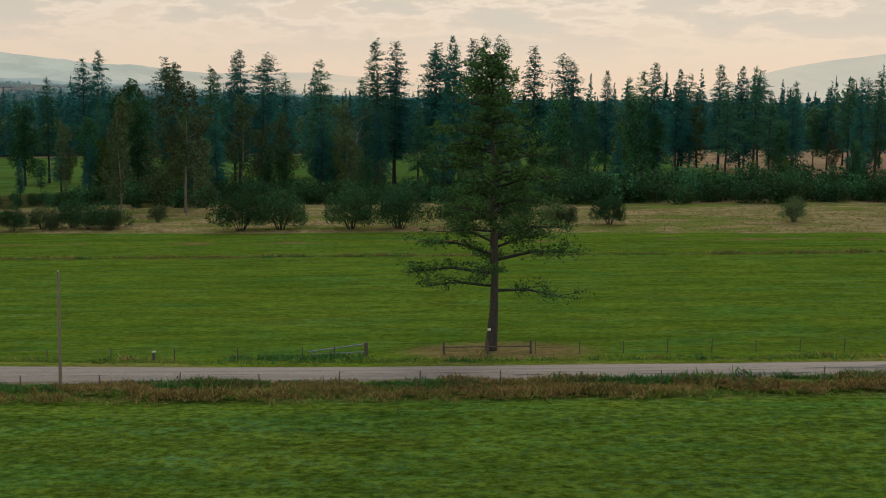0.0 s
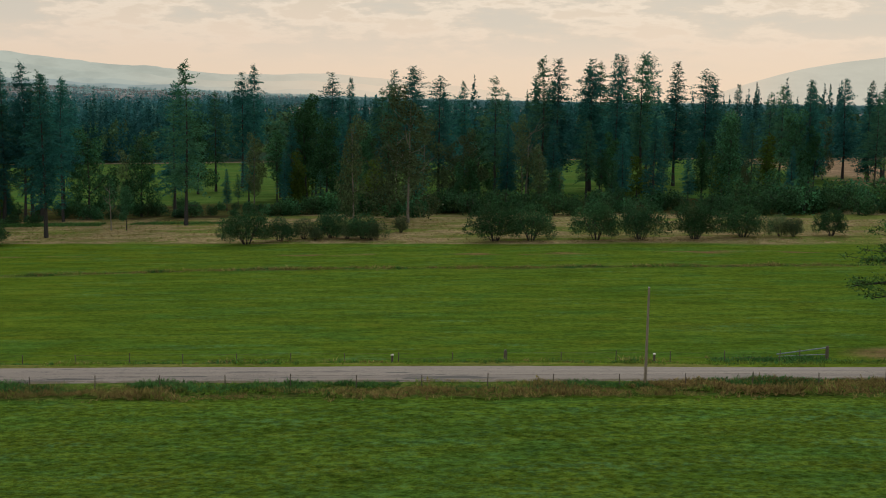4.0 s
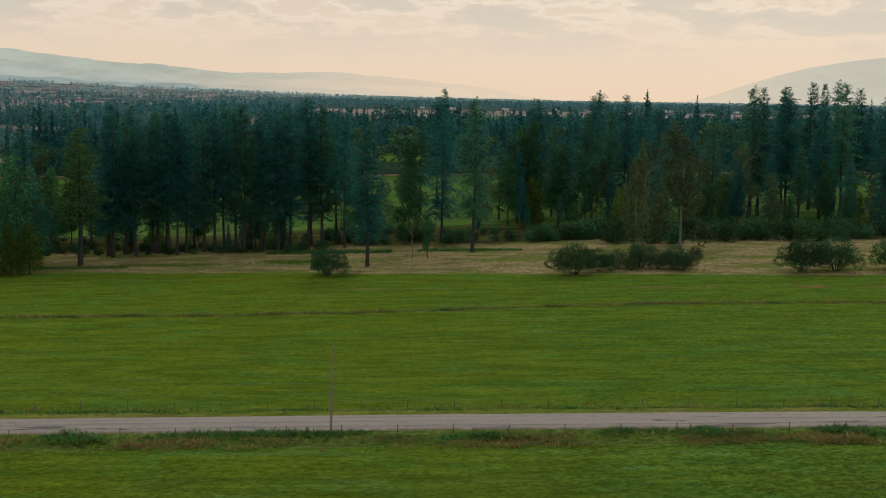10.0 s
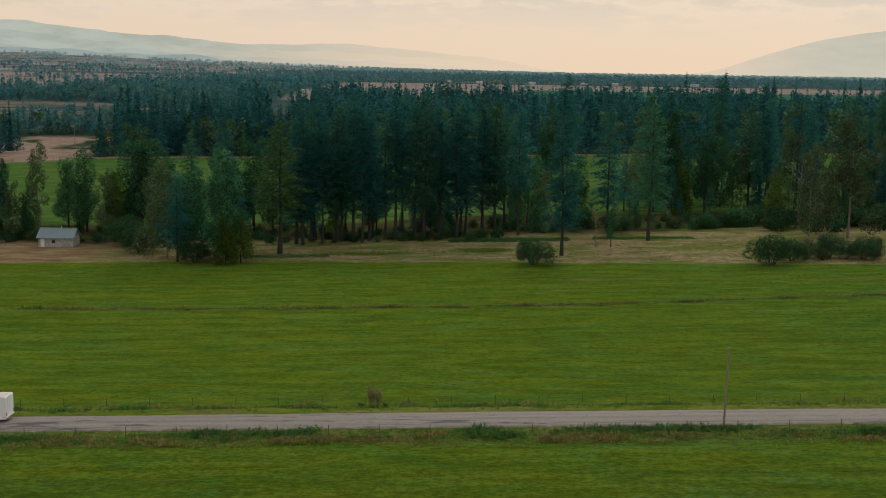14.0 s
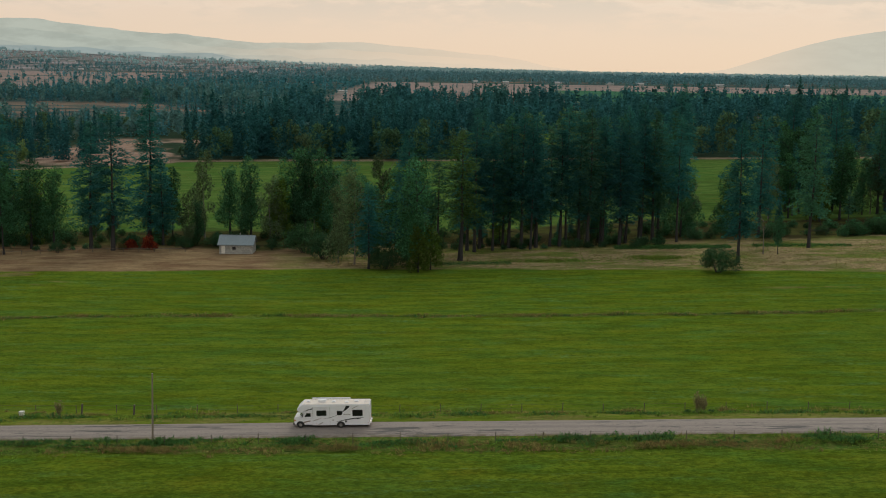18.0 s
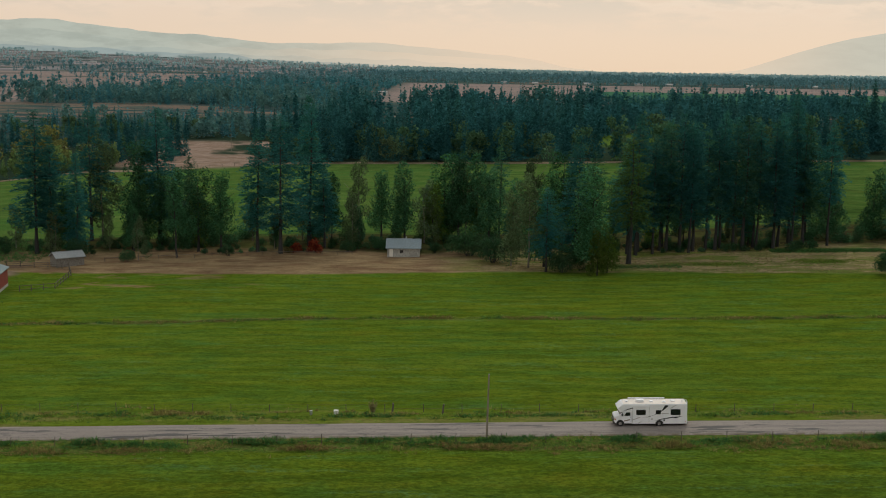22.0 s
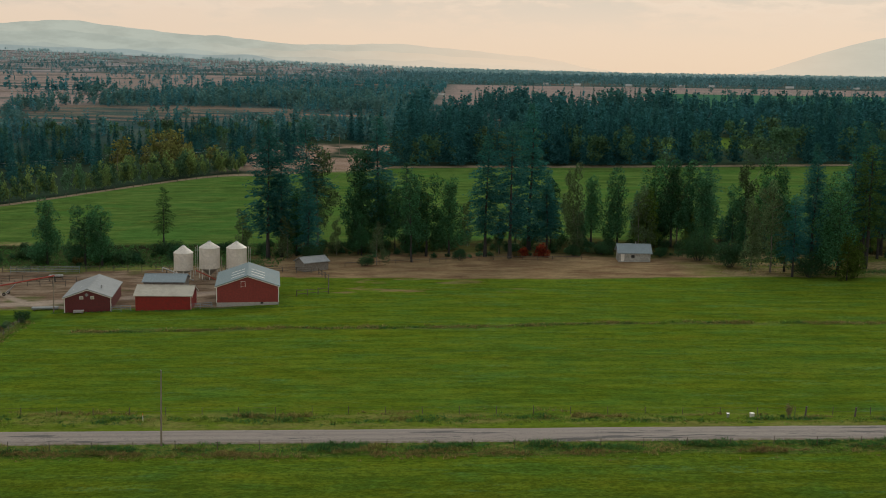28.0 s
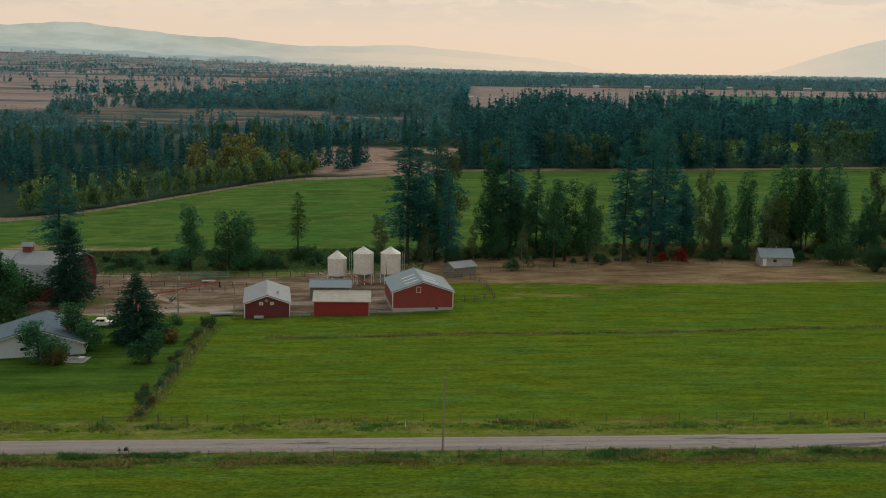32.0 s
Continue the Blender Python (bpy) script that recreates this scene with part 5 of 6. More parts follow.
def motorhome(at):
    t = thing("motorhome", "white class C motorhome with black swoosh decals on the road", "motorhome", at)
    W = 2.45
    shell = [(2.25, 0.34), (9.02, 0.34), (9.08, 0.5), (9.08, 2.78), (9.0, 2.86), (1.2, 2.86), (1.02, 2.80), (0.46, 2.30), (0.46, 2.22), (0.74, 1.88), (2.25, 1.84)]
    bm = prism(shell, "y", 0, W)
    bmesh.ops.bevel(bm, geom=[e for e in bm.edges if abs(e.verts[0].co.y - e.verts[1].co.y) < 0.01], offset=0.05, segments=2, affect="EDGES")
    part("body", bm, COACH, t)
    part("roof", box((1.15, 0.08, 2.862), (8.98, W - 0.08, 2.885), bevel=0.01), COACH_ROOF, t, "cream rubber roof skin")
    cab = [(0.10, 0.42), (0.04, 0.62), (0.06, 1.15), (0.16, 1.28), (0.72, 1.42), (1.32, 1.90), (2.26, 1.90), (2.26, 0.36), (1.25, 0.36)]
    bm = prism(cab, "y", 0.12, W - 0.12)
    bmesh.ops.bevel(bm, geom=[e for e in bm.edges if abs(e.verts[0].co.y - e.verts[1].co.y) < 0.01], offset=0.07, segments=2, affect="EDGES")
    part("cab", bm, COACH, t)
    d = part("cab_door", flat([(1.22, 0.5), (2.2, 0.5), (2.2, 1.84), (1.48, 1.84), (1.2, 1.36)], 0.118), COACH, t)
    part("door_window", flat([(1.32, 1.36), (2.06, 1.36), (2.06, 1.80), (1.56, 1.80)], 0.110), GLASS, d, "dark tinted cab window")
    part("handle", box((2.02, 0.09, 1.18), (2.14, 0.112, 1.22)), BLACK, d)
    wind = bmesh.new()
    vs = [wind.verts.new(p) for p in ((0.75, 0.28, 1.46), (0.75, W - 0.28, 1.46), (1.27, W - 0.34, 1.885), (1.27, 0.34, 1.885))]
    wind.faces.new(vs)
    bmesh.ops.translate(wind, verts=wind.verts, vec=(-0.02, 0, 0.012))
    part("windscreen", wind, GLASS, t, "dark windscreen below the overcab bed")
    part("side_pane", flat([(0.86, 1.44), (1.14, 1.44), (1.14, 1.72)], 0.116), GLASS, t)
    part("front_bumper", box((-0.04, 0.12, 0.36), (0.14, W - 0.12, 0.62), bevel=0.04), BLACK, t, "dark front bumper")
    part("grille", box((0.02, 0.6, 0.68), (0.07, W - 0.6, 1.08), bevel=0.015), BLACK, t)
    for y in (0.16, W - 0.52):
        part("headlight", box((0.015, y, 0.78), (0.09, y + 0.36, 1.06), bevel=0.03), CHROME, t)
    for y in (0.108, W - 0.112):
        part("marker_light", box((0.10, y, 0.84), (0.26, y + 0.01, 1.02)), AMBER, t, "amber corner lamp")
    for x0, z0, x1, z1 in ((2.76, 1.50, 3.95, 2.16), (5.19, 1.58, 5.81, 2.10), (7.03, 1.46, 8.25, 2.22)):
        wd = part("window", flat(rounded(x0, z0, x1, z1), 0.0, 0.014), BLACK, t, "black-framed tinted window")
        part("pane", flat(rounded(x0 + 0.05, z0 + 0.05, x1 - 0.05, z1 - 0.05, 0.05), -0.014, 0.004), GLASS, wd)
    slide = [(2.33, 0.40), (4.36, 0.40), (4.36, 2.56), (2.33, 2.56)]
    part("slide_out", prism(slide, "y", -0.003, 0.05), COACH, t)
    for a, b in (((2.31, 0.4), (2.34, 2.56)), ((4.35, 0.4), (4.38, 2.56))):
        part("slide_seal", box((a[0], -0.008, a[1]), (b[0], 0.01, b[1])), GREY, t)
    part("awning_rail", box((2.3, -0.07, 2.56), (4.4, 0.02, 2.66), bevel=0.02), COACH, t, "white slide-out awning tube")
    for mat, lab, pts in (
        (BLACK, "black swoosh decal", [(3.42, 1.12), (4.2, 1.26), (4.9, 1.46), (5.45, 1.78), (5.95, 2.12), (6.2, 2.50), (6.28, 2.72), (6.72, 2.72), (6.68, 2.56), (6.3, 2.22), (5.75, 1.86), (5.1, 1.52), (4.4, 1.26)]),
        (BLACK, "black swoosh decal", [(5.0, 0.76), (6.0, 1.02), (7.2, 1.24), (8.45, 1.30), (7.95, 1.16), (7.55, 1.04), (7.5, 1.16), (6.4, 0.98)]),
        (BLACK, "black nose stripe", [(1.12, 1.98), (1.8, 2.30), (2.32, 2.44), (2.32, 2.30), (1.8, 2.20)]),
        (TAUPE, "taupe stripe decal", [(2.28, 0.90), (3.4, 1.28), (3.0, 1.08), (2.36, 0.86)]),
        (TAUPE, "taupe door stripe", [(1.22, 0.74), (2.0, 0.94), (2.0, 0.80), (1.26, 0.62)]),
        (GREY, "grey stripe decal", [(3.0, 0.36), (3.7, 0.78), (3.35, 0.66), (2.98, 0.48)]),
        (GREY, "grey roof-line stripe", [(6.82, 2.28), (7.6, 2.72), (7.75, 2.72), (7.1, 2.36)]),
    ):
        part("decal", flat(pts, -0.005 if mat is not TAUPE or pts[0][0] > 2 else 0.11), mat, t, lab)
    part("name_bar", box((5.95, -0.008, 1.62), (6.78, 0.0, 1.70)), GREY, t, "grey lettering as a plain bar")
    part("hatch", box((4.62, -0.012, 0.90), (4.84, 0.0, 1.04), bevel=0.004), GREY, t)
    part("vent_cover", box((6.16, -0.02, 0.70), (6.34, 0.0, 0.92), bevel=0.006), BLACK, t)
    part("entry_hatch", box((8.0, -0.006, 0.46), (8.6, 0.0, 0.80)), COACH, t)
    for x, y in ((0.82, 0.075), (5.64, -0.045)):
        for side in (0, 1):
            w = part("wheel", rod((0, 0.1, 0), (0, 0.5, 0), 0.12, sides=10), DARK, t, at=pose(x, y, 0.38) if side == 0 else pose(x, W - y, 0.38, 0, 0, 180))
            wheel(0, 0, w, 0.0)
            arc = [(x + 0.49 * math.cos(k * math.pi / 12), 0.37 + 0.47 * math.sin(k * math.pi / 12)) for k in range(13)]
            face = y + 0.035 if side == 0 else W - y - 0.029
            part("wheel_arch", flat(arc, face), DARK, t, "dark wheel arch")
    part("undercarriage", box((0.4, 0.3, 0.2), (8.8, W - 0.3, 0.42), bevel=0.03), DARK, t)
    part("air_conditioner", box((2.85, 0.85, 2.885), (3.85, 1.6, 3.16), bevel=0.07), COACH, t, "white roof air conditioner")
    for x, y, s in ((1.7, 1.2, 0.22), (4.75, 1.1, 0.24), (6.3, 0.9, 0.24), (7.45, 1.3, 0.28)):
        part("roof_vent", box((x - s, y - s, 2.885), (x + s, y + s, 3.02), bevel=0.05), COACH, t)
    part("roof_awning", rod((2.0, W - 0.05, 2.98), (6.6, W - 0.05, 2.98), 0.09, sides=10), COACH, t, "rolled awning along the roof edge")
    for y in (0.55, 1.05):
        bm = rod((9.14, y, 0.9), (9.14, y, 3.12), 0.025)
        rod((9.14, y, 3.12), (8.5, y, 3.12), 0.025, bm=bm), rod((8.5, y, 3.12), (8.5, y, 2.86), 0.025, bm=bm)
        part("ladder_rail", bm, COACH, t)
    for k in range(6):
        part("rung", rod((9.14, 0.55, 1.1 + 0.34 * k), (9.14, 1.05, 1.1 + 0.34 * k), 0.02), COACH, t)
    part("rear_bumper", box((9.05, 0.05, 0.36), (9.24, W - 0.05, 0.56), bevel=0.03), CHROME, t)
    for y in (0.08, W - 0.3):
        part("tail_light", box((9.07, y, 0.7), (9.10, y + 0.22, 1.1), bevel=0.01), LAMP_RED, t)
    for x in (2.7, 8.86):
        part("side_marker", box((x, -0.012, 0.58), (x + 0.09, 0.0, 0.64)), LAMP_RED, t)
    part("mirror", box((1.02, -0.16, 1.36), (1.12, 0.06, 1.72), bevel=0.03), BLACK, t, "black door mirror")
    return t


motorhome(pose(-198.8, 85.3, land(-198.8, 85.0) + 0.12, 0, -1.6, 0))


# ---------------------------------------------------------------- farm buildings
def gable(name, label, at, width, depth, eave, ridge, wall, roof, over=0.35, base=0.0, trim=None, category="barn"):
    """A building whose ridge runs back from its front gable; its walls, roof and trim are parts. Front centre at 0, 0."""
    t = thing(name, label, category, at)
    h, k = width / 2, 0.16
    front = [(-h, base - 0.5), (h, base - 0.5), (h, eave), (0, ridge), (-h, eave)]
    part("wall", prism(front, "y", 0, k), wall, t, "front gable wall")
    part("wall", prism(front, "y", depth - k, depth), wall, t, "rear gable wall")
    part("wall", box((-h, k, base - 0.5), (-h + k, depth - k, eave)), wall, t)
    part("wall", box((h - k, k, base - 0.5), (h, depth - k, eave)), wall, t)
    rise = (ridge - eave) / h
    for s in (-1, 1):
        prof = [(0, ridge + 0.02), (s * (h + over), eave - over * rise + 0.02), (s * (h + over), eave - over * rise + 0.16), (0, ridge + 0.17)]
        part("roof", prism(prof, "y", -over, depth + over), roof, t)
    part("ridge_cap", box((-0.16, -over, ridge + 0.14), (0.16, depth + over, ridge + 0.21)), roof, t)
    if base:
        for a, b in (((-h - 0.02, -0.03, -0.9), (h + 0.02, 0.14, base)), ((-h - 0.03, 0.14, -0.9), (-h + 0.14, depth, base)), ((h - 0.14, 0.14, -0.9), (h + 0.03, depth, base))):
            part("footing", box(a, b), CONCRETE, t, "grey concrete footing")
    if trim:
        for s in (-1, 1):
            part("corner_board", box((s * h - 0.09, -0.035, base), (s * h + 0.09, 0.05, eave - 0.05)), trim, t)
            prof = [(0, ridge - 0.02), (s * (h + over), eave - over * rise - 0.02), (s * (h + over), eave - over * rise - 0.16), (0, ridge - 0.16)]
            part("barge_board", prism(prof, "y", -over - 0.02, -over + 0.03), trim, t)
    return t


def window_in(t, x, z, w, h, y=0.0, casing=None, pane=None):
    wd = part("window", box((x - w / 2, y - 0.05, z - h / 2), (x + w / 2, y - 0.004, z + h / 2)), casing or WHITE, t)
    part("pane", box((x - w / 2 + 0.08, y - 0.07, z - h / 2 + 0.08), (x + w / 2 - 0.08, y - 0.052, z + h / 2 - 0.08)), pane or GLASS, wd)


t = gable("red_barn", "red barn with blue-grey tin roof and skylight strips", pose(-319.6, 174.0, -8.95, 0, 0, 10), 12.6, 16.5, 4.15, 6.25, RED, TIN, base=0.75, trim=WHITE)
window_in(t, -0.9, 4.55, 0.95, 1.2, pane=RED)
for k in range(3):
    for s in (-1, 1):
        y = 2.6 + 3.2 * k
        prof = [(s * 0.7, 6.25 - 0.7 * 2.1 / 6.3 + 0.17), (s * 3.5, 6.25 - 3.5 * 2.1 / 6.3 + 0.17), (s * 3.5, 6.25 - 3.5 * 2.1 / 6.3 + 0.19), (s * 0.7, 6.25 - 0.7 * 2.1 / 6.3 + 0.19)]
        part("skylight", prism(prof, "y", y, y + 0.42), WHITE, t, "pale translucent roof strip")
part("dog_door", box((2.6, -0.06, 0.4), (3.2, -0.032, 0.75)), DARK, t)

t = gable("red_workshop", "dark red workshop with a pale grey tin roof", pose(-351.1, 168.4, -9.9, 0, 0, 10), 9.1, 17, 3.15, 4.75, RED_DARK, TIN_PALE, trim=WHITE)
for x in (-1.2, 0.95):
    window_in(t, x, 3.05, 0.75, 0.62, pane=TIN_CREAM)
part("diamond_sign", flat([(-0.15, 3.25), (0.25, 3.65), (-0.15, 4.05), (-0.55, 3.65)], -0.02, 0.03), TIN_PALE, t, "pale quilt-pattern diamond sign")
part("flue", rod((2.2, 4.5, 3.6), (2.2, 4.5, 4.9), 0.18), STEEL, t)
for k, x in enumerate((-3.6, -2.2)):
    part("skylight", box((x, 5 + k, 3.62 + 0.49 * k), (x + 0.25, 6.4 + k, 3.66 + 0.49 * k)), WHITE, t)

t = gable("red_machine_shed", "low bright red shed with a weathered cream tin roof", pose(-330.7, 173.6, -9.3, 0, 0, 94), 7.0, 11.2, 2.95, 4.35, RED_BRIGHT, TIN_CREAM, trim=WHITE)
t = gable("small_tin_shed", "small shed with a plain grey tin roof", pose(-336.4, 190.5, -9.3, 0, 0, 94), 6.4, 8.7, 2.6, 3.7, PLANK, TIN_SHED)
part("flue", rod((1.8, 4.6, 3.0), (1.8, 4.6, 4.3), 0.12), DARK, t)
t = gable("field_cabin", "weathered grey board cabin with a blue-grey tin roof", pose(-229.2, 231.6, land(-233, 230) + 0.1, 0, 0, 91), 5.4, 7.9, 2.25, 3.95, PLANK_PALE, TIN_SHED, over=0.4, category="cabin")
for x, z, w, h, mat, lab in ((-2.7, 0.95, 0.9, 1.9, WHITE, "white door"), (-2.7, 1.3, 0.8, 0.7, DARK, "dark square window")):
    y = 6.5 if mat is WHITE else 4.0
    part("door" if mat is WHITE else "window", box((-2.76, y, z - h / 2), (-2.704, y + w, z + h / 2)), mat, t, lab)
part("flue", rod((0.4, 3.4, 3.7), (0.4, 3.4, 4.6), 0.12), STEEL, t)
t = gable("dark_shed", "small dark weathered shed with a grey tin roof", pose(-315.2, 216.5, land(-313, 217), 0, 0, -52), 4.6, 6.6, 2.2, 3.2, PLANK, TIN_PALE, category="shed")


def old_barn():
    t = thing("gambrel_barn", "large old red barn with silver gambrel roof and cupola", "barn", pose(-412.4, 188, -11.4))
    prof = [(0, -0.5), (18, -0.5), (18, 3.85), (15.4, 7.6), (9, 9.7), (2.6, 7.6), (0, 3.85)]
    for x in (-15, 13.8):
        part("wall", prism(prof, "x", x, x + 0.2), RED_DARK, t)
    part("wall", box((-14.8, 0, -0.5), (13.8, 0.2, 3.85)), RED, t, "long red front wall")
    part("wall", box((-14.8, 17.8, -0.5), (13.8, 18, 3.85)), RED, t)
    pts = [(-0.6, 3.3), (2.6, 7.75), (9, 9.9), (15.4, 7.75), (18.6, 3.3)]
    for (u0, v0), (u1, v1) in zip(pts, pts[1:]):
        part("roof", prism([(u0, v0), (u1, v1), (u1, v1 + 0.16), (u0, v0 + 0.16)], "x", -15.7, 14.6), TIN_PALE, t)
    for k in range(6):
        window_in(t, -8.2 + 1.7 * k, 2.6, 0.9, 1.0)
    part("corner_board", box((1.3, -0.05, 0), (1.6, 0.0, 3.8)), WHITE, t)
    c = part("cupola", box((0.6, 8.1, 9.3), (2.6, 9.9, 11.1)), RED, t)
    part("cap", prism([(7.7, 11.1), (10.3, 11.1), (10.1, 11.35), (9, 12.1), (7.9, 11.35)], "x", 0.2, 3.0), TIN_PALE, c)


old_barn()
t = gable("farmhouse", "single-storey pale grey farmhouse with blue-grey shingle roof", pose(-386.9, 136.0, -10.9, 0, 0, 12), 16.5, 15, 2.7, 5.2, SIDING, SHINGLE, over=0.6, category="house", trim=WHITE)
window_in(t, -1.8, 1.5, 1.5, 0.7)
window_in(t, 4.4, 1.5, 1.2, 1.2)
part("chimney", box((5.0, 3.0, 2.5), (5.7, 3.8, 5.4), bevel=0.03), material("red_brick_chimney", (0.22, 0.09, 0.06), 0.85, vary=0.3), t, "red brick chimney")
part("porch_post", box((8.4, 0.4, -0.2), (8.6, 0.6, 2.5)), WHITE, t)
tagged(part("patio_paving", box((-383, 131.2, -10.85), (-376.5, 135.6, -10.52), bevel=0.03), CONCRETE), "pale stone patio beside the farmhouse", "patio", kind="structure")


def grain_bin(x, y, d, low, shoulder, apex, ladder):
    t = thing("grain_bin", "cream steel hopper-bottom grain bin on legs", "grain bin", pose(x, y, land(x, y)), "grain bins")
    r = d / 2
    bm = bmesh.new()
    n = 28
    prof = []
    for z in np.arange(low, shoulder - 0.05, 0.85):
        top = min(z + 0.83, shoulder)
        prof += [(r, z), (r, top - 0.04), (r + 0.018, top - 0.02), (r + 0.018, top)]
    rings = [[bm.verts.new((q * math.cos(k * 2 * math.pi / n), q * math.sin(k * 2 * math.pi / n), z)) for k in range(n)] for q, z in prof]
    for u, v in zip(rings, rings[1:]):
        for k in range(n):
            bm.faces.new((u[k], u[(k + 1) % n], v[(k + 1) % n], v[k]))
    bm.faces.new(rings[0][::-1]), bm.faces.new(rings[-1])
    part("shell", bm, CREAM, t)
    part("roof", rod((0, 0, shoulder), (0, 0, apex - 0.18), r + 0.08, 0.35, n), CREAM, t, "cream conical roof")
    part("lid", rod((0, 0, apex - 0.2), (0, 0, apex), 0.36, 0.30, 12), STEEL, t)
    part("hopper", rod((0, 0, low), (0, 0, 0.75), r - 0.05, 0.3, n), STEEL, t, "steel hopper cone")
    for k in range(8):
        a = k * math.pi / 4 + 0.2
        part("leg", rod((r * math.cos(a), r * math.sin(a), -0.2), (r * math.cos(a), r * math.sin(a), low + 0.1), 0.09), WHITE, t)
    if ladder:
        bm = bmesh.new()
        for s in (-0.22, 0.22):
            rod((ladder * (r + 0.45), s, 1.6), (ladder * (r + 0.45), s, shoulder + 0.4), 0.035, bm=bm)
        for z in np.arange(1.8, shoulder + 0.3, 0.45):
            rod((ladder * (r + 0.45), -0.22, z), (ladder * (r + 0.45), 0.22, z), 0.025, sides=5, bm=bm)
        for z in (2.4, 4.4, 6.4):
            rod((ladder * r, 0, z), (ladder * (r + 0.9), 0, z), 0.03, sides=5, bm=bm)
        rod((ladder * (r + 0.9), 0, 1.8), (ladder * (r + 0.9), 0, shoulder), 0.04, sides=6, bm=bm)
        part("ladder", bm, STEEL, t)


grain_bin(-341.5, 208.5, 4.5, 1.9, 6.0, 7.75, 0)
grain_bin(-335.2, 208.0, 4.8, 2.4, 7.25, 8.75, -1)
grain_bin(-328.8, 208.0, 4.75, 2.35, 7.15, 8.65, 1)


def utility_pole(x, y, h, arm=0.0, label="slender brown wooden utility pole beside the road", lean=0.0, r=0.13):
    t = thing("utility_pole", label, "utility pole", pose(x, y, land(x, y), 0, lean, 0), "utility poles")
    part("shaft", rod((0, 0, -0.4), (0, 0, h), r, r * 0.65, 10), POLE, t)
    part("cap", rod((0, 0, h), (0, 0, h + 0.05), r * 0.7, r * 0.4, 10), STEEL, t)
    if arm:
        part("insulator", rod((0, 0, h + 0.05), (0, 0, h + 0.2), 0.05, 0.03), STEEL, t)
        part("transformer", rod((0.3, 0, h - 1.6), (0.3, 0, h - 0.8), 0.22, sides=14), STEEL, t, "grey can transformer")
    return t


for x, h, lean in ((72, 8.0, 0.5), (-20.8, 7.95, 0.4), (-111.1, 8.6, 1.0), (-214.65, 7.95, 0.8), (-312.8, 10.0, 0.9), (-408, 8.2, 0.5)):
    utility_pole(x, 81.6, h, lean=lean)
utility_pole(-385.9, 172.5, 9.0, label="brown utility pole in the farmyard", r=0.15)
utility_pole(-367.9, 162.6, 10.6, 1, "brown utility pole with transformer by the yard", r=0.16)
utility_pole(-328.2, 190.5, 7.8, label="dark pole standing behind the red barn", r=0.13, lean=-3)
utility_pole(-357.8, 167.6, 7.5, label="dark pole at the corner of the workshop", r=0.12, lean=2)
utility_pole(-437, 470, 12, label="far utility pole beside the poplar row", r=0.15)
utility_pole(-352, 610, 12, label="far utility pole at the gravel yard", r=0.15)
far_line = utility_pole(-540, 400, 12, label="far utility pole at the end of the poplar row", r=0.15)
ends = [(-540, 400), (-437, 470), (-352, 610)]
for up_ in (10.6, 11.7):
    bm = bmesh.new()
    for (ax, ay), (bx, by) in zip(ends, ends[1:]):
        line = [Vector((ax + (bx - ax) * k / 6, ay + (by - ay) * k / 6, (land(ax, ay) * (6 - k) + land(bx, by) * k) / 6 + up_ - 1.6 * (1 - (k / 3 - 1) ** 2))) for k in range(7)]
        for p, q in zip(line, line[1:]):
            rod(p - far_line.location, q - far_line.location, 0.014, sides=4, bm=bm)
    part("wire", bm, STEEL, far_line, "thin sagging power line")


# ---------------------------------------------------------------- fences
def fence(name, label, points, gap, height, rails, post_mat, rail_mat, wire=False, thick=0.06, post_shape="round"):
    """Posts along a line of (x, y), with rails or wires between."""
    x0, y0 = points[0]
    t = thing(name, label, "fence", pose(x0, y0, land(x0, y0)))
    base = Vector((x0, y0, land(x0, y0)))
    shared = {}
    spots = []
    for (ax, ay), (bx, by) in zip(points, points[1:]):
        n = max(1, round(math.hypot(bx - ax, by - ay) / gap))
        spots += [(ax + (bx - ax) * k / n, ay + (by - ay) * k / n) for k in range(n)]
    spots.append(points[-1])
    tops = []
    pr = random.Random(len(spots))
    for x, y in spots:
        key = pr.randrange(3)
        if key not in shared:
            me = bpy.data.meshes.new("post")
            b = rod((0, 0, -0.3), (0.02 * (key - 1), 0.015 * (key - 1), height * (0.95 + 0.06 * key)), thick, thick * 0.85, 7)
            b.to_mesh(me), b.free()
            me.materials.append(post_mat)
            shared[key] = me
        z = land(x, y)
        part("post", shared[key], None, t, at=pose(x - x0, y - y0, z - base.z, pr.uniform(-2.5, 2.5), pr.uniform(-2.5, 2.5), pr.uniform(0, 360)))
        tops.append(Vector((x, y, z)) - base)
    for f in rails:
        if not wire:
            for a, b in zip(tops, tops[1:]):
                up_ = Vector((0, 0, height * f + pr.uniform(-0.04, 0.04)))
                part("rail", rod(a + up_, b + up_ + Vector((0, 0, pr.uniform(-0.05, 0.05))), 0.055, sides=6), rail_mat, t)
            continue
        bm = bmesh.new()
        for a, b in zip(tops, tops[1:]):
            up_ = Vector((0, 0, height * f))
            rod(a + up_, b + up_, 0.007 if wire else 0.055, sides=4 if wire else 6, bm=bm)
        part("wire" if wire else "rail", bm, rail_mat, t)
    return t


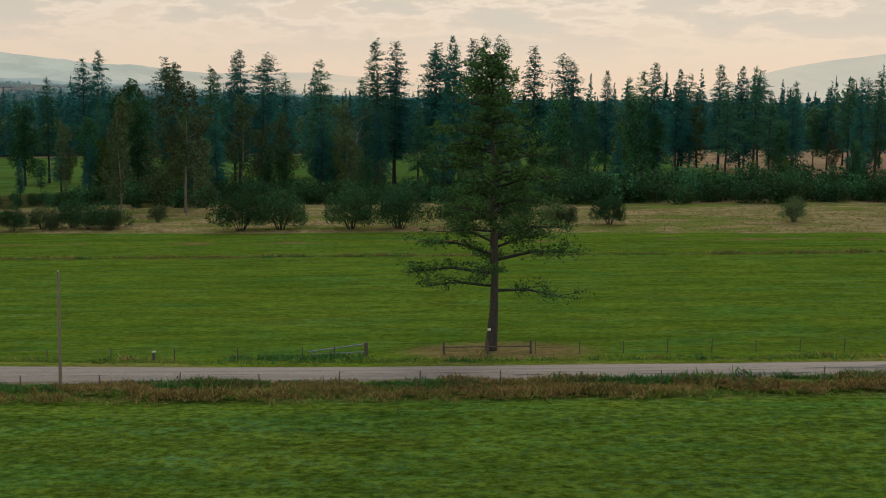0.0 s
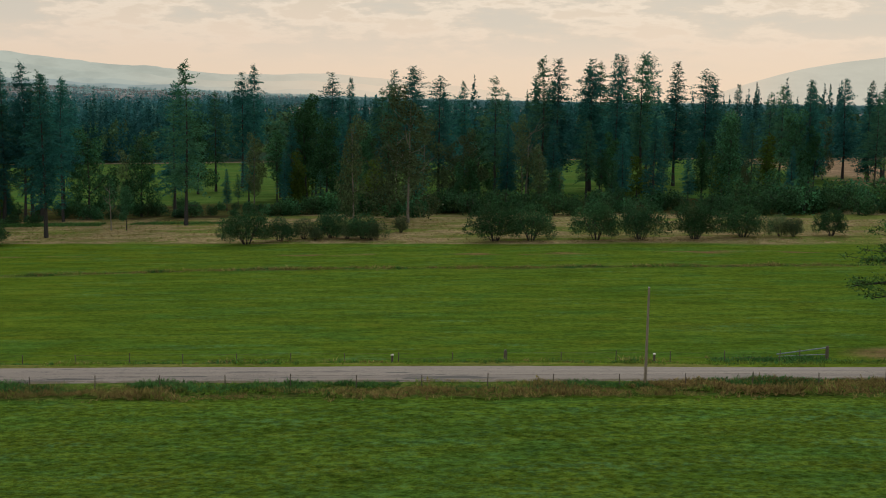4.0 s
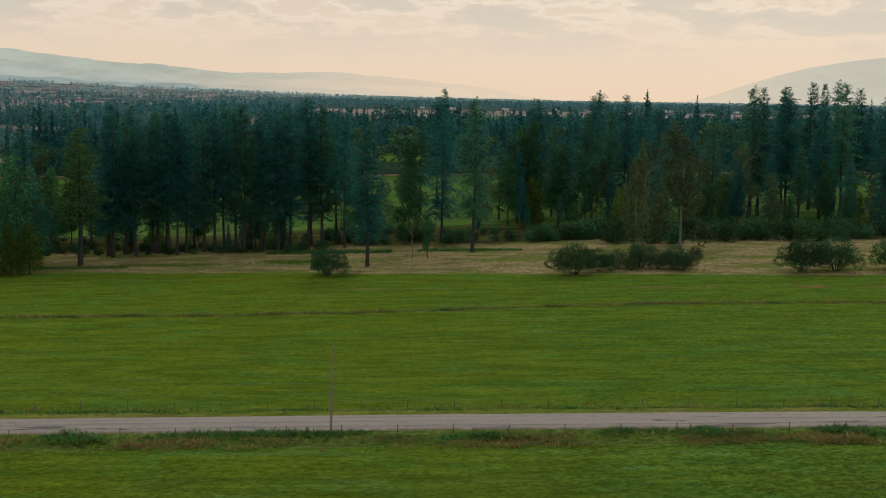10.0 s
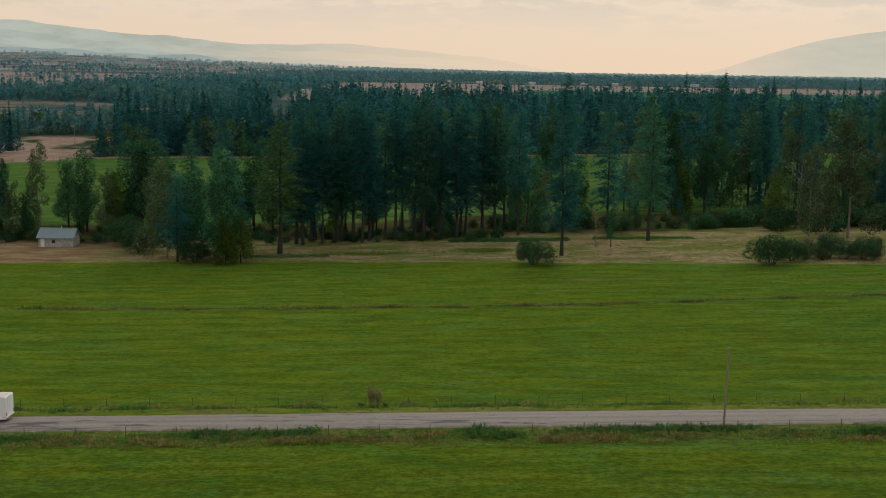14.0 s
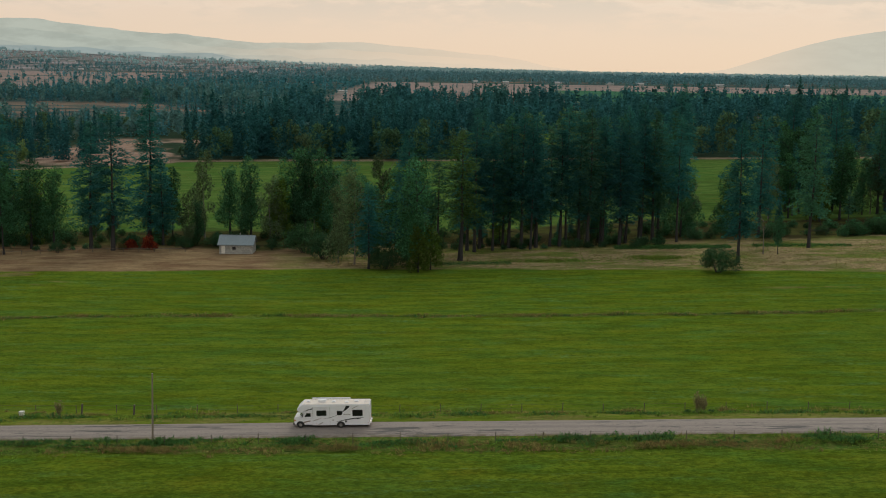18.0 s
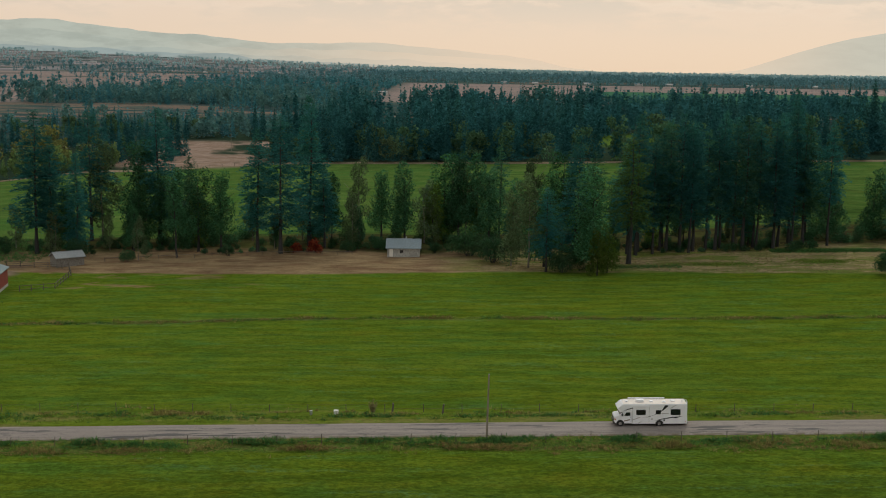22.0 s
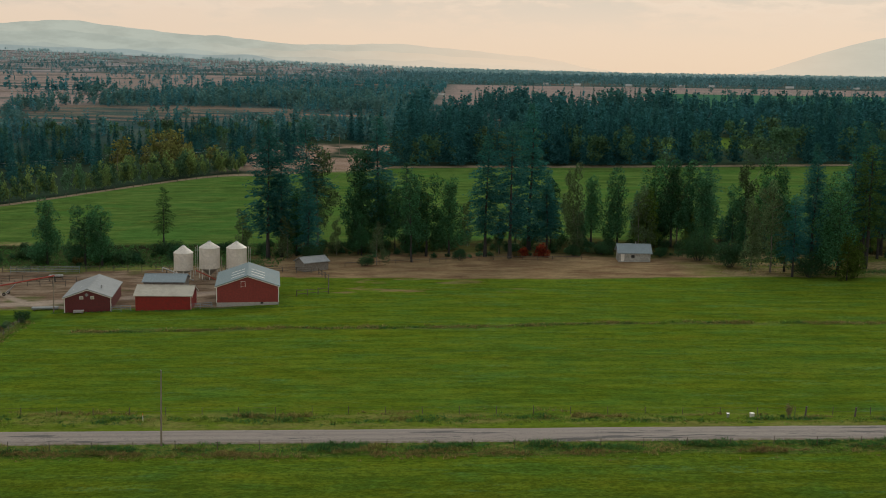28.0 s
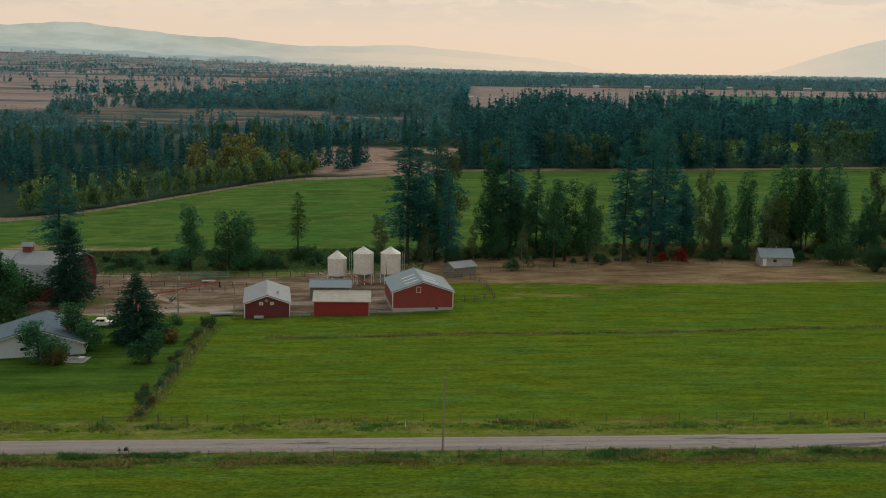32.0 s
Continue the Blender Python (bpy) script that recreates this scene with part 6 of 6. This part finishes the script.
fence("wire_fence", "thin wire fence on steel posts at the field edge", [(75, 99.2), (13, 99.0)], 3.6, 1.15, (0.45, 0.9), POST, POST, True, 0.05)
fence("wire_fence", "thin wire fence on steel posts at the field edge", [(-6, 95.6), (-352, 95.3)], 5.2, 1.15, (0.45, 0.9), POST, POST, True, 0.05)
fence("wire_fence", "weathered wire fence in the weeds by the road", [(80, 80.4), (-430, 80.2)], 5.4, 1.05, (0.5, 0.92), POST, POST, True, 0.05)
fence("rail_fence", "low dark rail fence under the ponderosa", [(5.4, 98.8), (9.0, 98.9), (12.6, 99.0)], 3.6, 1.15, (0.55,), POST, POST, False, 0.12)
fence("corral_fence", "weathered rail corral fence behind the farmyard", [(-312, 213), (-330, 217.5), (-440, 218)], 3.4, 1.5, (0.3, 0.6, 0.9), POST, POST, False, 0.1)
fence("corral_fence", "weathered rail fence across the dirt yard", [(-362, 203), (-392, 207), (-430, 206)], 3.4, 1.4, (0.35, 0.85), POST, POST, False, 0.1)
fence("corral_fence", "grey rail fence from the barn to the dark shed", [(-311, 184), (-304.5, 187), (-306.5, 203), (-310, 212)], 2.8, 1.4, (0.35, 0.85), POST, POST, False, 0.1)
fence("rail_fence", "grey pipe rails between the red buildings", [(-326.4, 171.4), (-331, 170.2)], 2.3, 1.25, (0.4, 0.7, 0.95), PIPE, PIPE, False, 0.07)
fence("rail_fence", "grey pipe rails between workshop and shed", [(-342.4, 168.8), (-346.4, 168.6)], 2.0, 1.25, (0.4, 0.7, 0.95), PIPE, PIPE, False, 0.07)
fence("rail_fence", "thin weathered fence along the brown meadow edge", [(-305, 223), (-272, 231), (-246, 232)], 4.0, 1.1, (0.8,), POST, POST, False, 0.07)
fence("wire_fence", "old fence along the field hedge", [(-357.6, 98), (-358, 130), (-361, 160)], 3.5, 1.2, (0.5, 0.9), POST, STEEL, True, 0.06)
fence("wire_fence", "fence line along the far side of the hay field", [(-475, 336), (-455, 354), (-440, 387), (-425, 426), (-405, 467), (-385, 486), (-320, 518)], 6.0, 1.5, (0.9,), POST, POST, True, 0.1)

fence("rail_fence", "low dark rail fence at the corner of the hedge", [(-349.8, 95.6), (-354, 95.7), (-362, 95.8)], 4.0, 1.1, (0.7,), POST, POST, False, 0.13)
fence("corral_fence", "pale grey pipe corral panels behind the yard", [(-386, 216.4), (-369, 216.4)], 3.4, 1.6, (0.25, 0.5, 0.75, 0.97), PIPE, PIPE, False, 0.06)
fence("corral_fence", "weathered rail fence along the front of the dirt yard", [(-404, 196), (-384, 199), (-366, 198)], 3.2, 1.3, (0.4, 0.9), POST, POST, False, 0.09)

t = thing("mailbox_stand", "dark mailboxes on a plank stand by the road", "mailbox", pose(-354.6, 81.0, land(-354.6, 81.0), 0, 0, 3))
for x in (-0.62, 0.66):
    part("leg", box((x - 0.05, -0.05, -0.4), (x + 0.05, 0.05, 0.72), bevel=0.01), POST, t)
part("plank", box((-0.95, -0.14, 0.72), (0.95, 0.14, 0.77), bevel=0.01), POST, t)
hood = [(0.24 * math.cos(k * math.pi / 10), 1.0 + 0.24 * math.sin(k * math.pi / 10)) for k in range(11)] + [(-0.24, 0.774), (0.24, 0.774)]
part("mailbox", prism([(u + 0.3, v) for u, v in hood], "y", -0.28, 0.28), DARK, t, "large black round-topped mailbox")
part("mailbox", box((-0.62, -0.2, 0.774), (-0.42, 0.2, 0.98), bevel=0.03), DARK, t, "small dark mailbox")
part("flag", box((-0.70, -0.02, 0.774), (-0.62, 0.02, 1.24), bevel=0.01), POST, t, "upright dark flag bar")

t = thing("pipe_gate", "sagging blue-grey pipe gate beside a wooden post", "gate", pose(-1.0, 97.4, land(-1, 97.4)))
part("gate_post", rod((0, 0, -0.4), (0, 0, 1.35), 0.17, 0.16, 10), POST, t, "stout dark wooden post")
part("top_bar", rod((0, 0, 1.2), (-4.8, 0.1, 0.45), 0.06), PIPE, t)
part("brace", rod((-2.6, 0.05, -0.3), (-2.6, 0.05, 1.0), 0.06), POST, t)
part("low_bar", rod((0, 0, 0.55), (-4.6, 0.1, 0.25), 0.045), PIPE, t)
for x, y, h, lab in ((-220.3, 94.0, 1.35, "stout dark wooden post leaning by the road"), (-227.0, 94.2, 1.45, "stout dark wooden post by the road"), (-32.1, 95.1, 1.3, "leaning reddish wooden post in the verge")):
    t = thing("wooden_post", lab, "post", pose(x, y, land(x, y), 0, 5, 0))
    part("shaft", rod((0, 0, -0.4), (0, 0, h), 0.13, 0.12, 9), POST, t)
    part("top", rod((0, 0, h), (0, 0, h + 0.03), 0.12, 0.09, 9), PLANK, t)
for x, y, mat, lab in ((-234.4, 93.6, WHITE, "white utility pedestal box in the verge"), (-237.7, 93.4, STEEL, "grey utility pedestal box in the verge"), (-17.9, 95.2, WHITE, "small white-topped marker post in the verge"), (-42.7, 94.8, WHITE, "dark post with a white cap in the verge")):
    t = thing("utility_box", lab, "utility box", pose(x, y, land(x, y)))
    w, tall = (0.28, 0.5) if x < -100 and mat is WHITE else (0.16, 0.5) if x < -100 else (0.10, 0.85)
    part("cabinet", box((-w, -w, 0), (w, w, tall), bevel=0.03), mat if x < -100 else POST, t)
    part("lid", box((-w - 0.03, -w - 0.03, tall), (w + 0.03, w + 0.03, tall + 0.12), bevel=0.02), mat, t)
t = thing("marker_post", "orange-topped marker post in the verge", "marker", pose(-318.3, 92.5, land(-318, 92.5)))
part("shaft", rod((0, 0, -0.2), (0, 0, 0.8), 0.05), WHITE, t)
part("tip", rod((0, 0, 0.8), (0, 0, 1.15), 0.055), AMBER, t)


# ---------------------------------------------------------------- farmyard things
def pickup(at):
    t = thing("pickup_truck", "white pickup truck parked beside the farmhouse", "pickup", at)
    prof = [(0, 0.45), (0, 1.0), (0.1, 1.1), (1.35, 1.2), (2.0, 1.8), (3.6, 1.82), (3.85, 1.2), (5.6, 1.15), (5.65, 0.5)]
    bm = prism(prof, "y", 0, 1.95)
    bmesh.ops.bevel(bm, geom=[e for e in bm.edges if abs(e.verts[0].co.y - e.verts[1].co.y) < 0.01], offset=0.06, segments=2, affect="EDGES")
    part("body", bm, WHITE, t)
    part("bed", box((3.95, 0.12, 1.12), (5.55, 1.83, 1.17)), DARK, t)
    for x0, x1 in ((1.6, 2.55), (2.65, 3.6)):
        part("window", flat([(x0 + (0.3 if x0 < 2 else 0), 1.28), (x1, 1.28), (x1, 1.70), (x0 + (0.45 if x0 < 2 else 0), 1.70)], -0.002), GLASS, t)
    for x in (1.0, 4.6):
        for y in (-0.02, 1.74):
            wheel(x, y, t)
    part("bumper", box((-0.1, 0.05, 0.45), (0.05, 1.9, 0.68), bevel=0.03), CHROME, t)


pickup(pose(-385.5, 159.5, land(-383, 160), 0, 0, 8))

t = thing("grain_auger", "long red grain auger on a wheeled frame", "auger", pose(-372, 189, land(-372, 189)))
part("tube", rod((-9.5, -4, 1.3), (6.6, 0.6, 4.1), 0.16), RED_PIPE, t)
part("spout", rod((6.5, 0.6, 4.0), (6.7, 0.6, 2.7), 0.16), DARK, t)
part("strut", rod((-3.4, -0.7, 0.5), (-1.2, -1.6, 2.6), 0.06), STEEL, t)
part("strut", rod((-3.4, -2.9, 0.5), (-1.2, -1.6, 2.6), 0.06), STEEL, t)
part("axle", rod((-3.4, -3.0, 0.4), (-3.4, -0.6, 0.4), 0.06), STEEL, t)
for y in (-3.1, -0.7):
    wheel(-3.4, y, t)
for x, y, dx, dz, lab in ((-345.0, 203, 7, 3.4, "grey unloading auger leaning by the bins"), (-337.5, 203.5, 4.5, 2.6, "rusty red auger under the bins")):
    t = thing("small_auger", lab, "auger", pose(x, y, land(x, y)))
    part("tube", rod((0, 0, dz), (dx, 1.0, 0.3), 0.12), STEEL if dx > 5 else RED_PIPE, t)
    part("spout", rod((0, 0, dz), (-0.1, 0, dz - 1.0), 0.12), STEEL, t)
    part("stand", rod((dx * 0.4, 0.4, dz * 0.6), (dx * 0.45, 1.0, -0.1), 0.05), STEEL, t)
for x, y, w, mat, lab in ((-360.8, 171.0, 2.6, TIN_PALE, "pale flat trailer deck by the workshop"), (-372.5, 210, 1.6, STEEL, "steel water trough in the corral"), (-352.6, 167.2, 1.0, GREY, "pale stone slab by the workshop")):
    t = thing("yard_item", lab, "farm equipment", pose(x, y, land(x, y), 0, 0, 12))
    part("deck", box((-w, -0.7, 0.25), (w, 0.7, 0.6), bevel=0.04), mat, t)
    for s in (-0.8, 0.8):
        part("skid", box((s * w - 0.1, -0.6, -0.1), (s * w + 0.1, 0.6, 0.25)), POST, t)
for x, y, lab in ((-378.9, 134.0, "dark patio table on the paving"), (-377.4, 132.6, "pale patio chair on the paving")):
    t = thing("patio_furniture", lab, "patio furniture", pose(x, y, -10.52))
    part("top", box((-0.5, -0.5, 0.65), (0.5, 0.5, 0.72), bevel=0.02), DARK if "dark" in lab else WHITE, t)
    for sx in (-0.4, 0.4):
        for sy in (-0.4, 0.4):
            part("leg", rod((sx, sy, 0), (sx, sy, 0.66), 0.03), STEEL, t)


# ---------------------------------------------------------------- trees of the farm
YARD = "trees of the farmyard"
proto("SP", make_conifer("blue_spruce", "broad dense dark blue spruce on the lawn", 71, 12.4, 0.04, 5.4, 34, 14, 0.42, SPRUCE, 0.18, 0.8, 0.3, 0), 12.4, YARD, False)
tree = plant("SP", -371.9, 147.5, 12.4)
tree.scale.x, tree.scale.y = tree.scale.x * 1.2, tree.scale.y * 1.2
proto("PY", make_conifer("yard_pine", "broad dark pine in front of the old barn", 72, 18, 0.06, 6.0, 44, 10, 0.5, SPRUCE, 0.28, 0.7, 0.32, 2), 18, YARD, False)
tree = plant("PY", -396.6, 183.5, 18.2)
for x, y, h in ((-407.5, 175.5, 11.5), (-413, 177, 13)):
    tree = plant("Y", x, y, h)
    tree.scale.x, tree.scale.y = tree.scale.x * 1.2, tree.scale.y * 1.2
tree = plant("C7", -414.5, 228, 27)
tree.scale.x, tree.scale.y = tree.scale.x * 1.5, tree.scale.y * 1.5
for kind, x, y, h in (("Y", -410.5, 179, 13.5), ("Y", -418, 172, 12), ("Y", -384.6, 131.6, 7.8), ("Y", -380.7, 141.0, 9.1), ("Y", -365.0, 130.9, 5.7), ("B0", -361.5, 160.2, 2.6), ("B2", -369.0, 162.3, 2.8), ("B1", -404.5, 166, 6), ("B2", -398, 160, 4), ("C2", -406, 160, 9)):
    tree = plant(kind, x, y, h)
    if kind == "Y":
        tree.scale.x, tree.scale.y = tree.scale.x * 1.45, tree.scale.y * 1.45
for x, y, h in ((-381.4, 130.0, 4.2), (-365.0, 146.5, 3.6)):
    plant("G", x, y, h)
for n in range(34):
    y = 98 + 1.8 * n
    plant(("M2", "G", "B2", "M2", "G", "M2", "B2")[n % 7], -358.2 - 0.055 * (y - 98) + rng.uniform(-1.5, 1.2), y, rng.uniform(0.7, 1.8))
for n in range(42):
    plant("B%d" % (n % 3), -335 - 3.0 * n + rng.uniform(-1, 1), 232 + rng.uniform(-4, 16), rng.uniform(1.4, 4.5))
for n in range(40):
    plant(("B0", "B1", "B0", "G")[n % 4], rng.uniform(-450, -335), rng.uniform(224, 258), rng.uniform(1.0, 2.6))
plant("T", -149.6, 92.6, 2.6), plant("T", -148.9, 92.9, 2.1), plant("B0", -150.9, 92.3, 0.7), plant("B0", -148.0, 92.4, 0.6), plant("T", -229.5, 93.2, 1.9), plant("B0", -230.3, 93.2, 0.6)


# ---------------------------------------------------------------- the lone ponderosa by the road
def lone_pine():
    r = np.random.default_rng(77)
    h = 25.2
    t = thing("ponderosa_pine", "lone tall ponderosa pine with open boughs by the road", "tree", pose(9.3, 100.6, land(9.3, 100.6)))
    part("trunk", trunk_mesh(r, h * 0.97, 0.41, -0.012)[0], material("ponderosa_bark", (0.058, 0.050, 0.046), 0.9, vary=0.4, grain=6, coarse=1.2, relief=0.5, stretch=(3, 3, 0.7)), t)
    part("tag", box((-0.3, -0.5, 1.75), (-0.02, -0.45, 1.95)), WHITE, t, "small white tag nailed to the trunk")
    limbs = [(5.1, 6.2, 0.1, -0.10), (5.5, 5.6, 3.3, 0.00), (6.6, 7.0, 3.05, -0.02), (7.6, 7.2, 0.15, 0.10), (8.2, 5.6, 2.9, 0.15), (8.6, 5.0, 0.4, 0.2), (7.0, 5.0, 4.6, 0.0), (7.4, 4.6, 1.6, 0.0)]
    for k in range(58):
        f = k / 58
        reach = 6.6 * (1 - f) ** 0.85 * r.uniform(0.55, 1.1) + 0.5
        limbs.append((9.0 + (h - 9.4) * f, min(6.6, reach), r.uniform(0, 6.28), r.uniform(-0.1, 0.3)))
    cs, al = [], []
    for z, reach, a, rise in limbs:
        th = 0.05 + 0.016 * reach
        d = np.array([math.cos(a), math.sin(a), rise])
        b = bmesh.new()
        p0 = Vector((-0.012 * z, 0, z))
        p1 = p0 + Vector(d.tolist()) * reach * 0.5 + Vector((0, 0, 0.06 * reach))
        p2 = p0 + Vector(d.tolist()) * reach
        rod(p0, p1, th, th * 0.7, 6, b), rod(p1, p2, th * 0.7, th * 0.25, 5, b)
        twigs = int(4 + 1.6 * reach)
        for _ in range(twigs):
            s = r.uniform(0.3, 1.02)
            q = Vector((np.array(p0) + d * reach * s + [0, 0, 0.08 * reach * (1 - abs(2 * s - 1))]).tolist())
            w = q + Vector((r.normal(0, 0.8), r.normal(0, 0.8), r.uniform(-0.2, 0.5)))
            rod(q, w, 0.03, 0.012, 4, b)
            m = int(r.integers(24, 40))
            cs.append(np.array(w) + r.normal(0, 0.24 + 0.035 * reach, (m, 3)) * [1, 1, 0.55]), al.append(r.normal(0, 1, (m, 3)) + d)
        part("limb", b, BARK, t)
    part("crown", mesh_of("crown", *sprays(r, np.concatenate(cs), np.concatenate(al), 0.40, 0.14)), NEEDLE_SUN, t)


lone_pine()


# ---------------------------------------------------------------- grass and weeds, uncountable
def tufts(name, label, spots, mat, blades=6, seed=1, lean=0.5):
    """Small bushy tufts of narrow blades at (x, y, height)."""
    r = np.random.default_rng(seed)
    p = np.array([(x, y, land(x, y)) for x, y, h in spots])
    h = np.array([s[2] for s in spots])
    blades = blades * 2
    p, h = np.repeat(p, blades, 0), np.repeat(h, blades) * r.uniform(0.5, 1.1, len(h) * blades)
    n = len(p)
    f = r.uniform(0, 0.6, n) * (r.uniform(0, 1, n) < 0.6)
    p[:, :2] += r.normal(0, 1, (n, 2)) * (0.05 + 0.32 * h)[:, None]
    p[:, 2] += f * h - 0.06
    a = r.uniform(0, 6.28, n)
    side = np.c_[np.cos(a), np.sin(a), 0 * a] * (0.015 + h * r.uniform(0.04, 0.10, n))[:, None]
    run = h * (1.06 - f)
    tip = p + np.c_[r.normal(0, lean, n) * run, r.normal(0, lean, n) * run, run * r.uniform(0.6, 1.0, n)]
    v = np.stack([p - side, p + side, tip], 1).reshape(-1, 3)
    tagged(part(name, mesh_of(name, v, np.arange(n * 3).reshape(-1, 3)), mat), label, "grass", kind="stuff")


def strip(count, x0, x1, y0, y1, h0, h1, bar=-1.0, size=9.0, z=0.0):
    out = []
    while len(out) < count:
        x, y = rng.uniform(x0, x1), rng.gauss((y0 + y1) / 2, (y1 - y0) / 3.2)
        if not 82.4 < y < 88.4 and (bar < -0.9 or noise.noise((x / size, y / 2.5, z)) > bar):
            lump = 0.75 + 0.9 * noise.noise((x / 4.5, y / 1.6, 7.0)) + 0.4 * noise.noise((x / 14, y / 3, 2.0))
            out.append((x, y, rng.uniform(h0, h1) * max(0.35, lump) * 1.15))
    return out


def verge(*shape):
    """A strip along the near side of the road, closer to it in the east."""
    return [(x, min(82.0, y + 0.9 * smooth(-70, -10, x)), h) for x, y, h in strip(*shape)]


def ridge_strip(*shape):
    return [(x, y + boundary(x), h) for x, y, h in strip(*shape)]


tufts("verge_weeds", "rank green weeds along the roadside ditch", verge(12000, -400, 60, 76.4, 81.6, 0.15, 0.40), WEED, 5, 1)
tufts("verge_dark_weeds", "dark green nettle clumps in the roadside ditch", verge(6500, -400, 60, 79.0, 81.8, 0.25, 0.6, 0.02, 7, 14), WEED_DARK, 7, 4)
tufts("verge_russet_weeds", "russet dead weeds along the roadside ditch", verge(6200, -400, 60, 76.6, 79.8, 0.22, 0.55, 0.06, 11, 4), RUST, 6, 2)
tufts("verge_russet_grass", "tall russet grass in the roadside ditch", verge(4200, -30, 62, 77.4, 80.8, 0.25, 0.6, 0.0, 7, 44), RUST, 6, 42)
tufts("pine_foot_weeds", "dark green weeds beside the lone pine", strip(260, -12, -1, 94.5, 98, 0.3, 0.7, -0.2, 6, 47), WEED_DARK, 7, 43)
tufts("boundary_green", "green tufts on the ridge between the hay fields", ridge_strip(3200, -348, 80, -1.1, 1.1, 0.25, 0.55, -0.2, 16, 51), WEED, 5, 44)
tufts("verge_dry_grass", "dry tan grass along the roadside ditch", verge(3600, -400, 60, 76.6, 80.6, 0.22, 0.5, 0.16, 6, 9), DRY, 6, 3)
tufts("fence_line_grass", "long dry grass along the far fence", strip(3600, -450, 60, 92.5, 96.5, 0.25, 0.6, 0.18, 7, 20), DRY, 5, 5)
tufts("fence_line_weeds", "green weeds along the far fence", strip(9500, -450, 60, 90.0, 95.2, 0.2, 0.5, -0.25, 9, 25), WEED, 5, 6)
tufts("fence_line_dark_weeds", "dark weed clumps along the far fence", strip(4200, -450, 60, 90.8, 94.6, 0.25, 0.55, 0.06, 7, 27), WEED_DARK, 6, 26)
tufts("boundary_grass", "tan grass ridge between the two hay fields", ridge_strip(4600, -348, 80, -1.0, 1.0, 0.25, 0.6, -0.1, 10, 30), DRY, 5, 7)
tufts("boundary_weeds", "dark weeds on the ridge between the hay fields", ridge_strip(1400, -348, 80, -1.0, 0.5, 0.25, 0.55, 0.05, 5, 34), WEED_DARK, 6, 8)
meadow = []
while len(meadow) < 11000:
    x, d = rng.uniform(-215, 110), rng.uniform(0, 45)
    meadow.append((x, 194.5 - 0.07 * x + d, rng.uniform(0.15, 0.45)))
tufts("meadow_grass", "tall dry tan meadow grass before the wood", meadow, DRY, 4, 9)
tufts("meadow_weeds", "green weeds in the dry meadow", [(x, y, h) for x, y, h in ((rng.uniform(-215, 110), rng.uniform(186, 240), rng.uniform(0.15, 0.4)) for _ in range(9000)) if noise.noise((x / 16, y / 5, 2)) > 0.05 and y > 194.5 - 0.07 * x], WEED, 5, 10)
tufts("meadow_dark_bank", "low dark green growth on a bank in the meadow", [(rng.uniform(-142, -114), rng.gauss(236, 1.3), rng.uniform(0.3, 0.8)) for _ in range(1500)] + [(rng.uniform(-108, -84), rng.gauss(238, 1.2), rng.uniform(0.2, 0.6)) for _ in range(700)] + [(rng.uniform(-190, -168), rng.gauss(214, 1.2), rng.uniform(0.2, 0.5)) for _ in range(600)], WEED_DARK, 5, 61)
tufts("meadow_yellow_growth", "yellow-green herbs in the dry meadow", [(rng.gauss(-134, 3.5), rng.gauss(220, 1.6), rng.uniform(0.2, 0.55)) for _ in range(900)] + [(rng.gauss(-160, 6), rng.gauss(217, 1.4), rng.uniform(0.2, 0.5)) for _ in range(700)], WEED, 5, 62)
tufts("far_bank_weeds", "rough weeds on the bank behind the corral", [(rng.uniform(-450, -322), rng.uniform(222, 262), rng.uniform(0.4, 1.1)) for _ in range(3500)], WEED_DARK, 5, 11)
tufts("hedge_weeds", "tall olive weeds along the old hedge line", [(-357.4 - 0.055 * (y - 98) + rng.gauss(0, 0.8), y, rng.uniform(0.2, 0.7)) for y in (rng.uniform(96, 160) for _ in range(1000))], WEED, 5, 13)
tufts("hedge_dry_grass", "dry grass along the old hedge line", [(-357.4 - 0.055 * (y - 98) + rng.gauss(0, 0.9), y, rng.uniform(0.2, 0.6)) for y in (rng.uniform(96, 160) for _ in range(900))], DRY, 6, 14)
tufts("barn_foot_weeds", "weeds along the foot of the red buildings", [(x, 168.0 + (x + 356) * 0.11 + rng.uniform(-1.2, 0.4), h) for x, h in ((rng.uniform(-358, -310), rng.uniform(0.15, 0.4)) for _ in range(500))], WEED_DARK, 5, 12)
